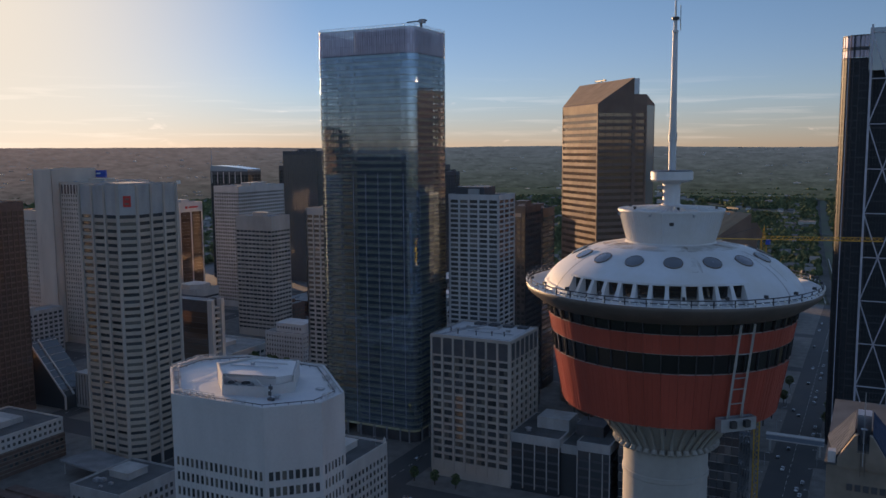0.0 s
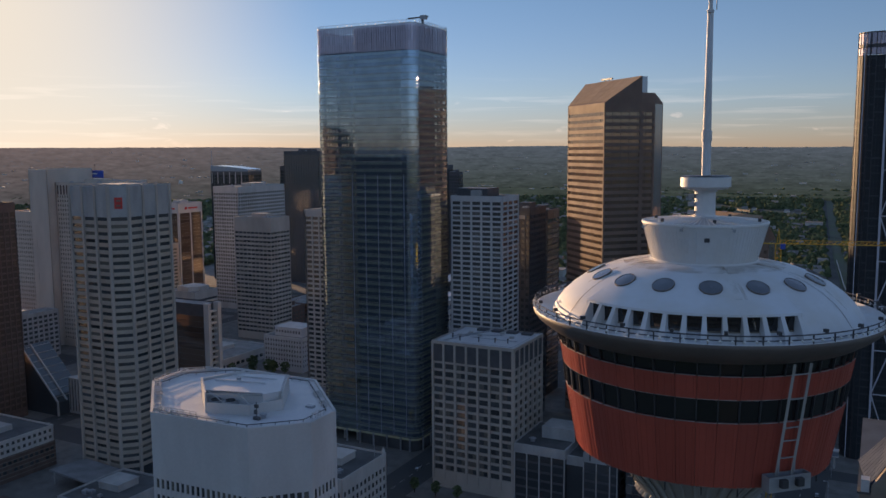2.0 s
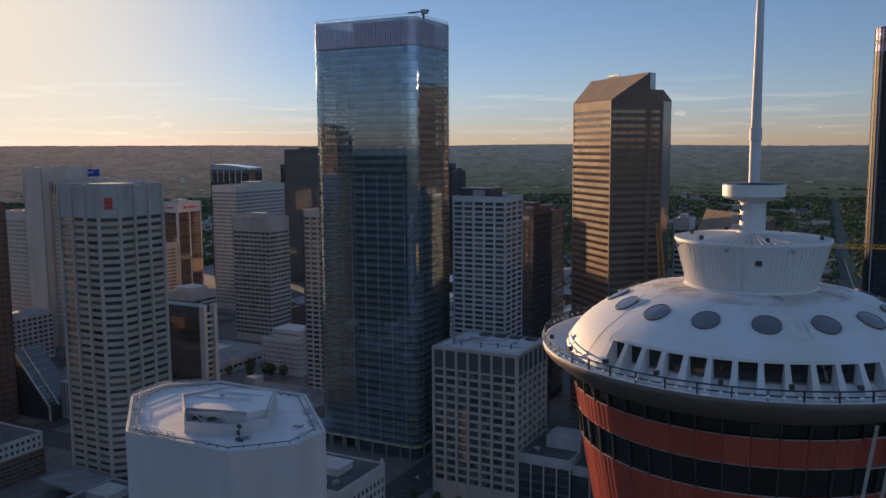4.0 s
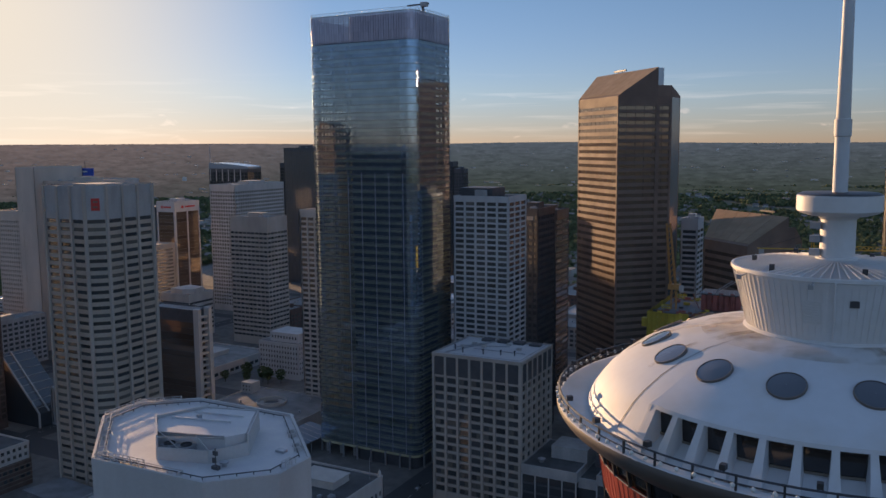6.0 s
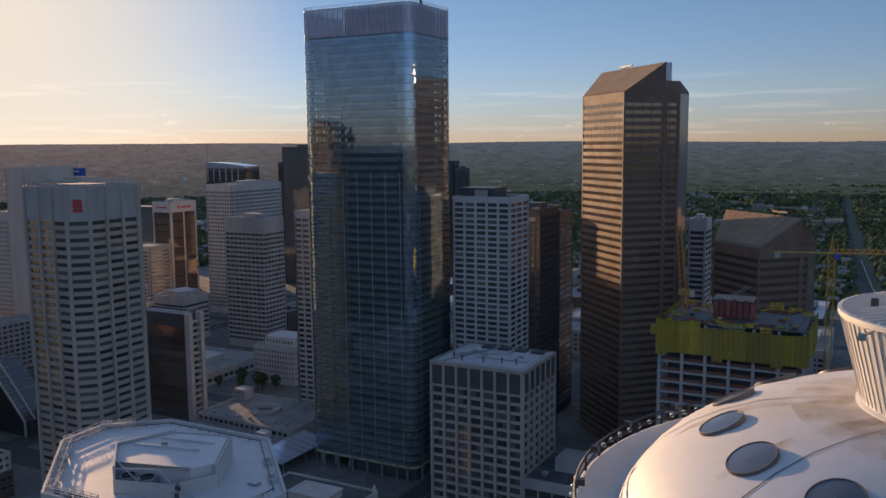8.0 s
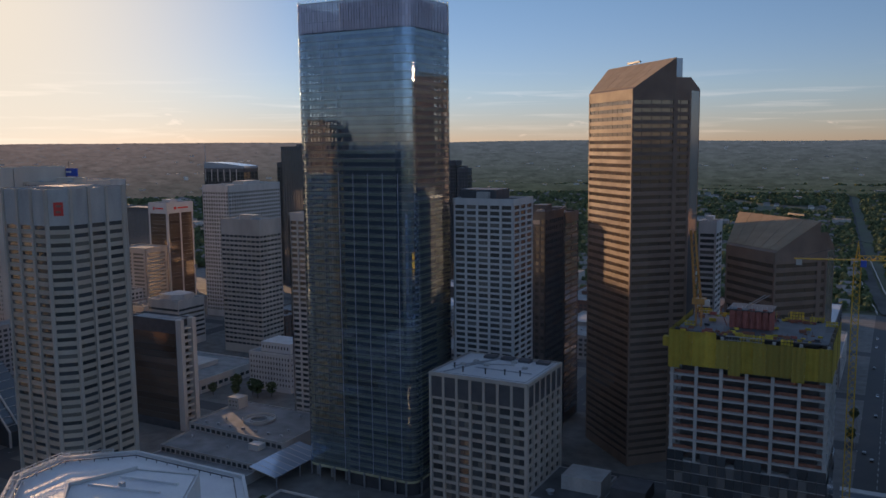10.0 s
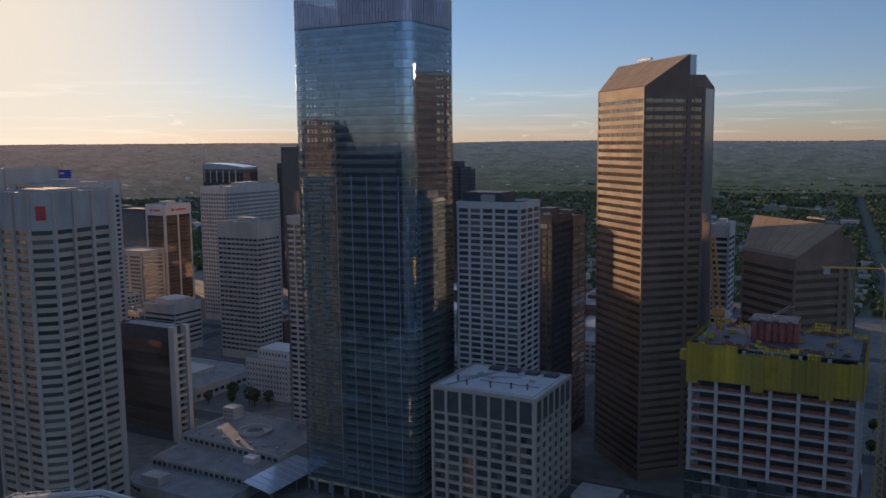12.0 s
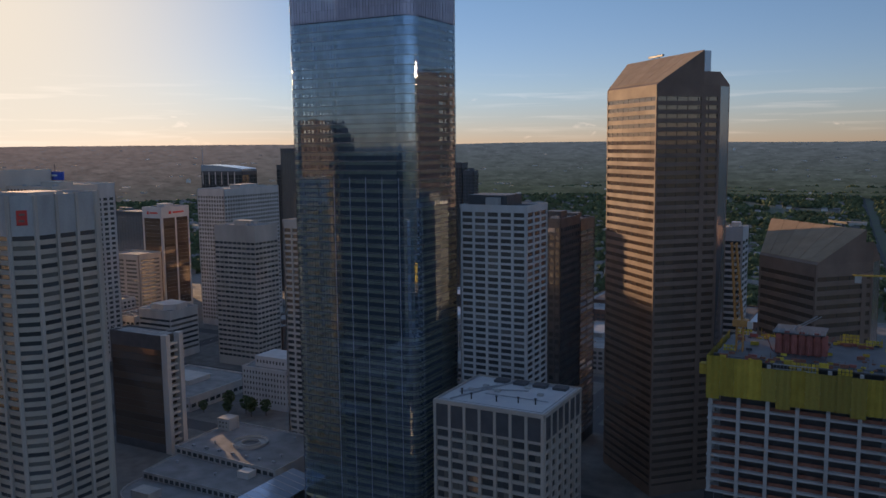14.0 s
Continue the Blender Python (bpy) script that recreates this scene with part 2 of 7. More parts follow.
M = dict(
    asphalt=material("asphalt", (0.05, 0.05, 0.052), 0.85, vary=0.3, scale=0.05, fine=1.2, bump=0.02, second=(0.075, 0.073, 0.07)),
    land=material("land", (0.085, 0.10, 0.045), 0.95, vary=0.4, scale=0.012, fine=0.05, bump=0.0, second=(0.10, 0.095, 0.07)),
    paving=material("paving", (0.18, 0.165, 0.15), 0.85, vary=0.3, scale=0.15, fine=2.0, bump=0.02),
    line=material("road_paint", (0.70, 0.69, 0.64), 0.7, vary=0.3, scale=0.4),
    roof=material("gravel_roof", (0.30, 0.29, 0.28), 0.95, vary=0.35, scale=0.12, fine=2.0, bump=0.04, second=(0.20, 0.195, 0.19)),
    roof_dark=material("tar_roof", (0.11, 0.11, 0.11), 0.9, vary=0.35, scale=0.12, fine=2.0, bump=0.04),
    roof_white=material("membrane_roof", (0.49, 0.48, 0.50), 0.55, vary=0.18, scale=0.18, fine=2.0, bump=0.02, second=(0.58, 0.57, 0.56)),
    white=material("white_precast", (0.53, 0.51, 0.495), 0.75, vary=0.16, scale=0.12, fine=1.5, bump=0.02, streak=0.25),
    offwhite=material("pale_concrete", (0.55, 0.505, 0.465), 0.8, vary=0.2, scale=0.12, fine=1.5, bump=0.02, streak=0.25),
    beige=material("beige_precast", (0.48, 0.41, 0.35), 0.8, vary=0.2, scale=0.1, fine=1.5, bump=0.02, streak=0.3),
    grey=material("grey_concrete", (0.43, 0.41, 0.39), 0.85, vary=0.25, scale=0.15, fine=1.2, bump=0.03, streak=0.3),
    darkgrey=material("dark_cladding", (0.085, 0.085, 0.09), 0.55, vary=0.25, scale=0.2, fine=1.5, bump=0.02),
    granite=material("red_brown_granite", (0.235, 0.155, 0.118), 0.7, vary=0.2, scale=0.12, fine=1.5, bump=0.01, rnd=0.08, spec=0.3),
    granite_roof=material("brown_metal_roof", (0.36, 0.25, 0.165), 0.8, spec=0.2, vary=0.16, scale=0.2, fine=1.0, bump=0.02, rnd=0.06),
    roof_grey=material("grey_roof_deck", (0.24, 0.24, 0.245), 0.9, vary=0.3, scale=0.12, fine=2.0, bump=0.03),
    brace=material("pale_painted_steel", (0.55, 0.54, 0.58), 0.5, vary=0.15, scale=0.4, bump=0.0),
    brown_panel=material("brown_precast", (0.46, 0.375, 0.30), 0.8, vary=0.2, scale=0.1, fine=1.5, bump=0.02, streak=0.3),
    orange=material("orange_paint", (0.52, 0.24, 0.07), 0.55, vary=0.25, scale=0.8, bump=0.0),
    rust=material("rusty_wash", (0.50, 0.37, 0.25), 0.6, vary=0.3, scale=0.9, fine=3.0, bump=0.0, second=(0.54, 0.44, 0.34)),
    far_road=material("weathered_asphalt", (0.125, 0.12, 0.112), 1.0, spec=0.02, vary=0.3, scale=0.03, fine=0.3, bump=0.0),
    rib_stone=material("warm_beige_precast", (0.62, 0.51, 0.42), 0.8, vary=0.16, scale=0.1, fine=1.5, bump=0.02, streak=0.3),
    brick=material("dark_brick", (0.16, 0.10, 0.08), 0.85, vary=0.3, scale=0.3, fine=4.0, bump=0.03),
    sandstone=material("sandstone", (0.25, 0.205, 0.16), 0.85, vary=0.25, scale=0.25, fine=2.0, bump=0.03),
    blue_roof=material("blue_metal_roof", (0.035, 0.055, 0.10), 0.75, spec=0.15, vary=0.2, scale=0.3, fine=1.5, bump=0.02),
    steel=material("grey_steel", (0.42, 0.43, 0.45), 0.45, metal=0.6, vary=0.2, scale=0.6, bump=0.0),
    dark_steel=material("dark_steel", (0.07, 0.07, 0.075), 0.5, metal=0.4, vary=0.2, scale=0.6, bump=0.0),
    rust_steel=material("rusty_bar", (0.20, 0.10, 0.06), 0.8, vary=0.3, scale=0.8, bump=0.0),
    crane=material("yellow_paint", (0.62, 0.36, 0.04), 0.5, vary=0.25, scale=0.8, bump=0.0),
    tarp=material("yellow_green_tarp", (0.42, 0.305, 0.04), 0.8, vary=0.3, scale=0.25, fine=1.2, bump=0.10, rnd=0.25, second=(0.34, 0.24, 0.03)),
    tarp_shaded=material("shaded_olive_tarp", (0.27, 0.195, 0.035), 0.8, vary=0.35, scale=0.25, fine=1.2, bump=0.10, rnd=0.25, second=(0.28, 0.215, 0.04)),
    formwork=material("yellow_formwork", (0.60, 0.42, 0.05), 0.65, vary=0.3, scale=0.7, bump=0.0, rnd=0.25),
    red_form=material("red_formwork", (0.34, 0.10, 0.08), 0.7, vary=0.3, scale=0.5, bump=0.0, rnd=0.2),
    timber=material("red_timber", (0.30, 0.12, 0.08), 0.85, vary=0.3, scale=0.6, bump=0.0),
    dome=material("white_painted_steel", (0.60, 0.61, 0.625), 0.55, vary=0.10, scale=0.22, fine=1.6, bump=0.012, second=(0.54, 0.505, 0.455), patch=0.60, spec=0.4),
    drum=material("ribbed_white_steel", (0.64, 0.635, 0.63), 0.45, vary=0.14, scale=0.35, fine=2.0, bump=0.01, second=(0.62, 0.60, 0.57)),
    drum_top=material("weathered_roof_sheet", (0.40, 0.40, 0.42), 0.4, metal=0.3, vary=0.25, scale=0.5, fine=2.0, bump=0.01, second=(0.50, 0.46, 0.42)),
    rim=material("bronze_rim", (0.15, 0.125, 0.11), 0.5, vary=0.2, scale=0.4, fine=2.0, bump=0.01),
    red=material("red_enamel", (0.42, 0.078, 0.052), 0.38, vary=0.14, scale=0.35, fine=2.0, bump=0.01, rnd=0.08, streak=0.3),
    shaft=material("cast_concrete", (0.40, 0.385, 0.36), 0.85, vary=0.2, scale=0.2, fine=1.5, bump=0.03, streak=0.2),
    mirror=glazing("blue_curtain_glass", (0.51, 0.655, 0.83), metal=0.9, rough=0.03, wave=0.012, rnd=0.18, clear=0.5),
    crown=glazing("grey_violet_glass", (0.47, 0.41, 0.50), metal=0.5, rough=0.20, wave=0.01, rnd=0.10, clear=0.18),
    spandrel=glazing("dark_spandrel_glass", (0.30, 0.32, 0.35), metal=0.6, rough=0.12, wave=0.01, rnd=0.12),
    bronze_glass=glazing("bronze_glass", (0.15, 0.105, 0.08), metal=0.4, rough=0.06, wave=0.03, rnd=0.3),
    dark_glass=glazing("dark_glass", (0.075, 0.08, 0.085), metal=0.3, rough=0.07, wave=0.03, rnd=0.3, blinds=0.15, blind_color=(0.19, 0.18, 0.17)),
    pod_glass=glazing("tinted_pod_glass", (0.018, 0.017, 0.018), metal=0.0, rough=0.08, wave=0.004, rnd=0.3, spec=0.6),
    tower_glass=glazing("smoked_tower_glass", (0.06, 0.065, 0.07), metal=0.0, rough=0.42, wave=0.03, rnd=0.3, spec=0.06),
    room_glass=glazing("office_glass", (0.07, 0.072, 0.076), metal=0.15, rough=0.08, wave=0.02, rnd=0.4, blinds=0.25, blind_color=(0.17, 0.155, 0.135)),
    port_glass=glazing("porthole_glass", (0.085, 0.092, 0.11), metal=0.15, rough=0.18, wave=0.004, rnd=0.1),
    skylight=glazing("roof_glass", (0.34, 0.40, 0.48), metal=0.3, rough=0.15, wave=0.01, rnd=0.15),
    leaf=material("foliage", (0.15, 0.19, 0.095), 0.85, vary=0.4, scale=0.02, fine=0.5, bump=0.0, rnd=0.35, second=(0.12, 0.15, 0.075), spec=0.2),
    office_floor=material("office_floor", (0.62, 0.57, 0.35), 0.8, vary=0.3, scale=0.15, fine=1.0, bump=0.0),
    bark=material("bark", (0.10, 0.075, 0.055), 0.9, vary=0.3, scale=1.0),
    sign_red=material("red_sign", (0.60, 0.04, 0.03), 0.5, vary=0.1, scale=0.6, bump=0.0),
    sign_blue=material("blue_sign", (0.03, 0.09, 0.42), 0.5, vary=0.1, scale=0.6, bump=0.0),
    lamp=material("frosted_bulb", (0.75, 0.74, 0.70), 0.3, vary=0.05, bump=0.0),
    house=material("house_walls", (0.52, 0.49, 0.45), 0.9, vary=0.2, scale=0.01, rnd=0.45, bump=0.0),
    shingle=material("house_roofs", (0.24, 0.215, 0.195), 0.9, vary=0.2, scale=0.01, rnd=0.45, bump=0.0),
    car_dark=material("dark_car_paint", (0.04, 0.045, 0.05), 0.25, vary=0.1, coat=0.6, bump=0.0),
    car_light=material("silver_car_paint", (0.55, 0.55, 0.56), 0.3, metal=0.3, vary=0.1, coat=0.6, bump=0.0),
    rubber=material("rubber", (0.02, 0.02, 0.02), 0.9, bump=0.0),
)


# ---- building kit ----
class Geo:
    """Corners and faces gathered for one mesh."""

    def __init__(self):
        self.v, self.f = [], []

    def add(self, pts, faces):
        o = len(self.v)
        self.v += [tuple(p) for p in pts]
        self.f += [tuple(i + o for i in f) for f in faces]
        return self

    def box(self, x0, x1, y0, y1, z0, z1):
        return self.add([(x, y, z) for z in (z0, z1) for x, y in ((x0, y0), (x1, y0), (x1, y1), (x0, y1))], BOX)

    def prism(self, poly, z0, z1):
        n = len(poly)
        top = [z1] * n if not isinstance(z1, (list, tuple)) else z1
        pts = [(*p, z0) for p in poly] + [(*p, t) for p, t in zip(poly, top)]
        return self.add(pts, [tuple(range(n))[::-1], tuple(range(n, 2 * n))] + [(i, (i + 1) % n, n + (i + 1) % n, n + i) for i in range(n)])

    def slab(self, face, a0, a1, z0, z1, d0, d1):
        """A box on a wall face: along it from a0 to a1, out from d0 to d1."""
        o, u, n = face
        c = []
        for z in (z0, z1):
            for a, d in ((a0, d1), (a1, d1), (a1, d0), (a0, d0)):
                c.append((o[0] + u[0] * a + n[0] * d, o[1] + u[1] * a + n[1] * d, z))
        return self.add(c, BOX)

    def beam(self, a, b, w, w2=None):
        """A square bar between two points."""
        a, b = Vector(a), Vector(b)
        t = (b - a).normalized()
        s = t.cross(Vector((0, 0, 1)) if abs(t.z) < 0.95 else Vector((1, 0, 0))).normalized() * w / 2
        q = t.cross(s).normalized() * (w2 or w) / 2
        return self.add([p + i * s + j * q for p in (a, b) for i, j in ((-1, -1), (1, -1), (1, 1), (-1, 1))], BOX)

    def lathe(self, rings, seg, cx=0.0, cy=0.0, a0=0.0, a1=360.0):
        closed = abs(a1 - a0 - 360) < 1e-6
        n = seg if closed else seg + 1
        pts = []
        for r, z in rings:
            for i in range(n):
                a = radians(a0 + (a1 - a0) * i / seg)
                pts.append((cx + r * math.cos(a), cy + r * math.sin(a), z))
        faces = []
        for k in range(len(rings) - 1):
            for i in range(seg):
                j = (i + 1) % n
                faces.append((k * n + i, k * n + j, (k + 1) * n + j, (k + 1) * n + i))
        return self.add(pts, faces)

    def tube(self, pts, r, seg=6):
        rings = []
        for i, p in enumerate(pts):
            t = (Vector(pts[min(i + 1, len(pts) - 1)]) - Vector(pts[max(i - 1, 0)])).normalized()
            s = t.cross(Vector((0, 0, 1)) if abs(t.z) < 0.95 else Vector((1, 0, 0))).normalized()
            q = s.cross(t)
            rings += [Vector(p) + r * (math.cos(2 * math.pi * k / seg) * s + math.sin(2 * math.pi * k / seg) * q) for k in range(seg)]
        f = [(i * seg + k, i * seg + (k + 1) % seg, (i + 1) * seg + (k + 1) % seg, (i + 1) * seg + k) for i in range(len(pts) - 1) for k in range(seg)]
        m = len(pts) * seg
        return self.add(rings, f + [tuple(range(seg))[::-1], tuple(range(m - seg, m))])


BOX = [(3, 2, 1, 0), (4, 5, 6, 7), (0, 1, 5, 4), (1, 2, 6, 5), (2, 3, 7, 6), (3, 0, 4, 7)]
BASE = {}


def thing(name, x, y, z, label, category, group="", kind=""):
    ob = new(name)
    ob.location = (x, y, z)
    ob.empty_display_size = 2.0
    BASE[ob] = Vector((x, y, z))
    return tagged(ob, label, category, group, kind)


def mesh_of(name, g, mat, off=(0, 0, 0), smooth=0.0):
    me = bpy.data.meshes.new(name)
    o = Vector(off)
    me.from_pydata([Vector(p) - o for p in g.v], [], g.f)
    me.materials.append(mat)
    if smooth:
        me.polygons.foreach_set("use_smooth", [True] * len(me.polygons))
        me.set_sharp_from_angle(angle=radians(smooth))
    me.update()
    return me


def part(name, g, mat, parent, label="", smooth=0.0, kind=""):
    """One mesh under a thing or a part, from corners in the world."""
    off = BASE[parent]
    ob = new(name, mesh_of(name, g, mat, off, smooth))
    ob.parent = parent
    BASE[ob] = off
    return tagged(ob, label, kind=kind)


def solo(name, g, mat, label, category, smooth=0.0, kind="", group=""):
    """A thing of one mesh."""
    o = Vector((sum(p[0] for p in g.v) / len(g.v), sum(p[1] for p in g.v) / len(g.v), min(p[2] for p in g.v)))
    ob = new(name, mesh_of(name, g, mat, o, smooth))
    ob.location = o
    BASE[ob] = o
    return tagged(ob, label, category, group, kind)


def piece(name, mesh, parent, place, turn=0.0, label=""):
    """One of many alike pieces, on a shared mesh."""
    ob = new(name, mesh)
    ob.parent = parent
    ob.location = Vector(place) - BASE[parent]
    ob.rotation_euler = (0, 0, turn)
    return tagged(ob, label) if label else ob


def face_of(p, q):
    """A wall face from p to q (outside to the right of the way), and its length."""
    d = Vector((q[0] - p[0], q[1] - p[1]))
    w = d.length
    u = d / w
    return ((p[0], p[1]), (u.x, u.y), (u.y, -u.x)), w


def facade(parent, face, w, z0, z1, bays, fh, pier, sill, mat, mat_glass, depth=0.5, end=None, windows=True, pane_name="window", top=0.0, budget=None, split=1):
    """Piers, spandrels and recessed windows on one face, every one a piece on a shared mesh."""
    o, u, n = face
    end = pier if end is None else end
    bw = (w - 2 * end + pier) / bays
    rows = int((z1 - top - z0) / fh + 0.001)
    ang = math.atan2(u[1], u[0])

    def at(a, d, z):
        return (o[0] + u[0] * a + n[0] * d, o[1] + u[1] * a + n[1] * d, z)

    me = mesh_of("pier", Geo().box(-end / 2, end / 2, 0, depth, 0, z1 - z0), mat)
    for a in (end / 2, w - end / 2):
        piece("pier", me, parent, at(a, 0, z0), ang)
    me = mesh_of("pier", Geo().box(-pier / 2, pier / 2, 0, depth, 0, z1 - top - z0 - 0.01), mat)
    for b in range(1, bays):
        piece("pier", me, parent, at(end + b * bw - pier / 2, 0, z0), ang)
    me = mesh_of("spandrel", Geo().box(-w / 2 + end, w / 2 - end, 0.06, depth, 0, sill), mat)
    for r in range(rows):
        piece("spandrel", me, parent, at(w / 2, 0, z0 + r * fh), ang)
    zt = z0 + rows * fh
    if z1 - zt > 0.05:
        piece("head_panel", mesh_of("head_panel", Geo().box(-w / 2 + end, w / 2 - end, 0.03, depth, 0, z1 - zt), mat), parent, at(w / 2, 0, zt), ang)
    if not windows:
        return
    g = Geo()
    ww, wh = bw - pier, fh - sill
    for s in range(split):
        g.box(-ww / 2 + s * ww / split + 0.05, -ww / 2 + (s + 1) * ww / split - 0.05, -0.05, 0.05, 0.05, wh - 0.05)
    me = mesh_of(pane_name, g, mat_glass)
    for r in range(rows)[::-1]:
        for b in range(bays):
            if budget is not None:
                if budget[0] <= 0:
                    return
                budget[0] -= 1
            piece(pane_name, me, parent, at(end + b * bw + ww / 2, -depth + 0.12, z0 + r * fh + sill), ang)


def flat_roof(parent, poly, z, mat, rise=0.9, thick=0.5, edge_mat=None):
    """A roof deck inside a raised parapet."""
    part("roof", Geo().prism(poly, z - 0.6, z), mat, parent)
    if rise:
        g = Geo()
        for i, p in enumerate(poly):
            q = poly[(i + 1) % len(poly)]
            f, w = face_of(p, q)
            g.slab(f, 0, w, z - 0.6, z + rise, -thick, 0.004)
        part("parapet", g, edge_mat or mat, parent)


def block(name, x0, x1, y0, y1, z, label, wall, glass, bay=6.0, fh=4.0, pier=1.0, sill=1.4, base=5.0, top=3.0, depth=0.5, roof=None, split=1, windows="SE", rise=0.9, category="office building", budget=300, group="", kit=True, end=None):
    """An upright office block on the street grid: glass core, frame, one piece a window, roof with parapet and plant."""
    th = thing(name, (x0 + x1) / 2, (y0 + y1) / 2, 0, label, category, group)
    part("core", Geo().box(x0 + depth, x1 - depth, y0 + depth, y1 - depth, 0, z - 0.7), glass, th)
    poly = [(x0, y0), (x1, y0), (x1, y1), (x0, y1)]
    left = [budget]
    for i, side in enumerate("SENW"):
        f, w = face_of(poly[i], poly[(i + 1) % 4])
        if side in "SE" and not windows:
            # far off: one joined grid of piers and spandrels
            g = Geo()
            n = max(1, round(w / bay))
            rows = int((z - top - base) / fh)
            for k in range(n + 1):
                g.slab(f, (w - pier) * k / n, (w - pier) * k / n + pier, base, z, -depth, 0)
            for r in range(rows + 1):
                g.slab(f, 0.02, w - 0.02, base + r * fh, base + r * fh + sill if r < rows else z, -depth, -0.05)
            g.slab(f, 0, w, 0, base, -depth, -0.01)
            part("wall_grid", g, wall, th, kind="stuff")
        elif side in "SE":
            facade(th, f, w, base, z, max(1, round(w / bay)), fh, pier, sill, wall, glass, depth, windows=side in windows, top=top, budget=left, split=split, end=end)
            part("base_wall", Geo().slab(f, 0, w, 0, base, -depth, -0.01), wall, th)
        else:
            part("back_wall", Geo().slab(f, depth * (i == 3), w - depth * (i == 2), 0, z, -depth, 0), wall, th)
    flat_roof(th, poly, z, roof or M["roof"], rise=rise, edge_mat=wall)
    if kit:
        rooftop(th, x0, x1, y0, y1, z, wall)
    return th


def rooftop(th, x0, x1, y0, y1, z, mat):
    """Plant room, fans and ducts on a roof."""
    rnd = random.Random(int(abs(x0 * 7 + y0 * 13)))
    w, d = x1 - x0, y1 - y0
    cx, cy = x0 + w * rnd.uniform(0.42, 0.58), y0 + d * rnd.uniform(0.5, 0.6)
    g = Geo().box(cx - w * 0.2, cx + w * 0.2, cy - d * 0.16, cy + d * 0.16, z, z + 3.2)
    g.box(cx - w * 0.21, cx + w * 0.21, cy - d * 0.17, cy + d * 0.17, z + 3.2, z + 3.5)
    part("plant_room", g, mat, th)
    for k in range(4):
        px, py = x0 + w * rnd.uniform(0.12, 0.88), y0 + d * rnd.uniform(0.1, 0.3)
        s = rnd.uniform(0.7, 1.4)
        u = Geo().box(px - s, px + s, py - s, py + s, z, z + s * 1.2)
        u.lathe([(s * 0.7, z + s * 1.2), (s * 0.7, z + s * 1.5), (0.05, z + s * 1.5)], 10, px, py)
        part("vent_unit", u, M["steel"], th)


def through_leaves(m):
    """Lets some light pass through the foliage."""
    n, l = m.node_tree.nodes, m.node_tree.links
    b, out = n["Principled BSDF"], n["Material Output"]
    t, x = n.new("ShaderNodeBsdfTranslucent"), n.new("ShaderNodeMixShader")
    l.new(b.inputs["Base Color"].links[0].from_socket, t.inputs["Color"])
    x.inputs[0].default_value = 0.5
    l.new(b.outputs[0], x.inputs[1])
    l.new(t.outputs[0], x.inputs[2])
    l.new(x.outputs[0], out.inputs["Surface"])


def thin_wash(m, scale, lo, hi):
    """A stain with ragged gaps through which the paint below shows."""
    n, l = m.node_tree.nodes, m.node_tree.links
    t, r, c, x, g = n.new("ShaderNodeTexNoise"), n.new("ShaderNodeMapRange"), n.new("ShaderNodeBsdfTransparent"), n.new("ShaderNodeMixShader"), n.new("ShaderNodeNewGeometry")
    t.inputs["Scale"].default_value, t.inputs["Detail"].default_value = scale, 6
    r.inputs["From Min"].default_value, r.inputs["From Max"].default_value = lo, hi
    l.new(g.outputs["Position"], t.inputs["Vector"])
    l.new(t.outputs["Fac"], r.inputs["Value"])
    l.new(r.outputs["Result"], x.inputs[0])
    l.new(c.outputs[0], x.inputs[1])
    l.new(n["Principled BSDF"].outputs[0], x.inputs[2])
    l.new(x.outputs[0], n["Material Output"].inputs["Surface"])


through_leaves(M["leaf"])
thin_wash(M["rust"], 0.55, 0.40, 1.05)

# ---- ground, roads, distance ----
def rise_at(x, y):
    d = math.hypot(x, y)
    k = max(0.0, (d - 1500) / 3200)
    return 100 * k**1.3 + 6 * k * noise.noise((x / 500, y / 500, 0))


def ground_sheet():
    g = Geo()
    radii = [0, 150, 300, 450, 600, 800, 1000, 1250, 1500, 1750, 2000, 2300, 2600, 2900, 3200, 3500, 3800, 4100, 4400, 4750]
    n = 96
    pts, faces = [(0, 0, 0)], []
    for r in radii[1:]:
        for i in range(n):
            a = 2 * math.pi * i / n
            x, y = r * math.cos(a), r * math.sin(a)
            pts.append((x, y, rise_at(x, y)))
    for i in range(n):
        faces.append((0, 1 + i, 1 + (i + 1) % n))
    for k in range(len(radii) - 2):
        for i in range(n):
            a, b = 1 + k * n + i, 1 + k * n + (i + 1) % n
            faces.append((a, a + n, b + n, b))
    g.add(pts, faces)
    return solo("ground", g, M["land"], "open ground rolling from the city to low hills", "ground", smooth=60, kind="structure")


ground_sheet()

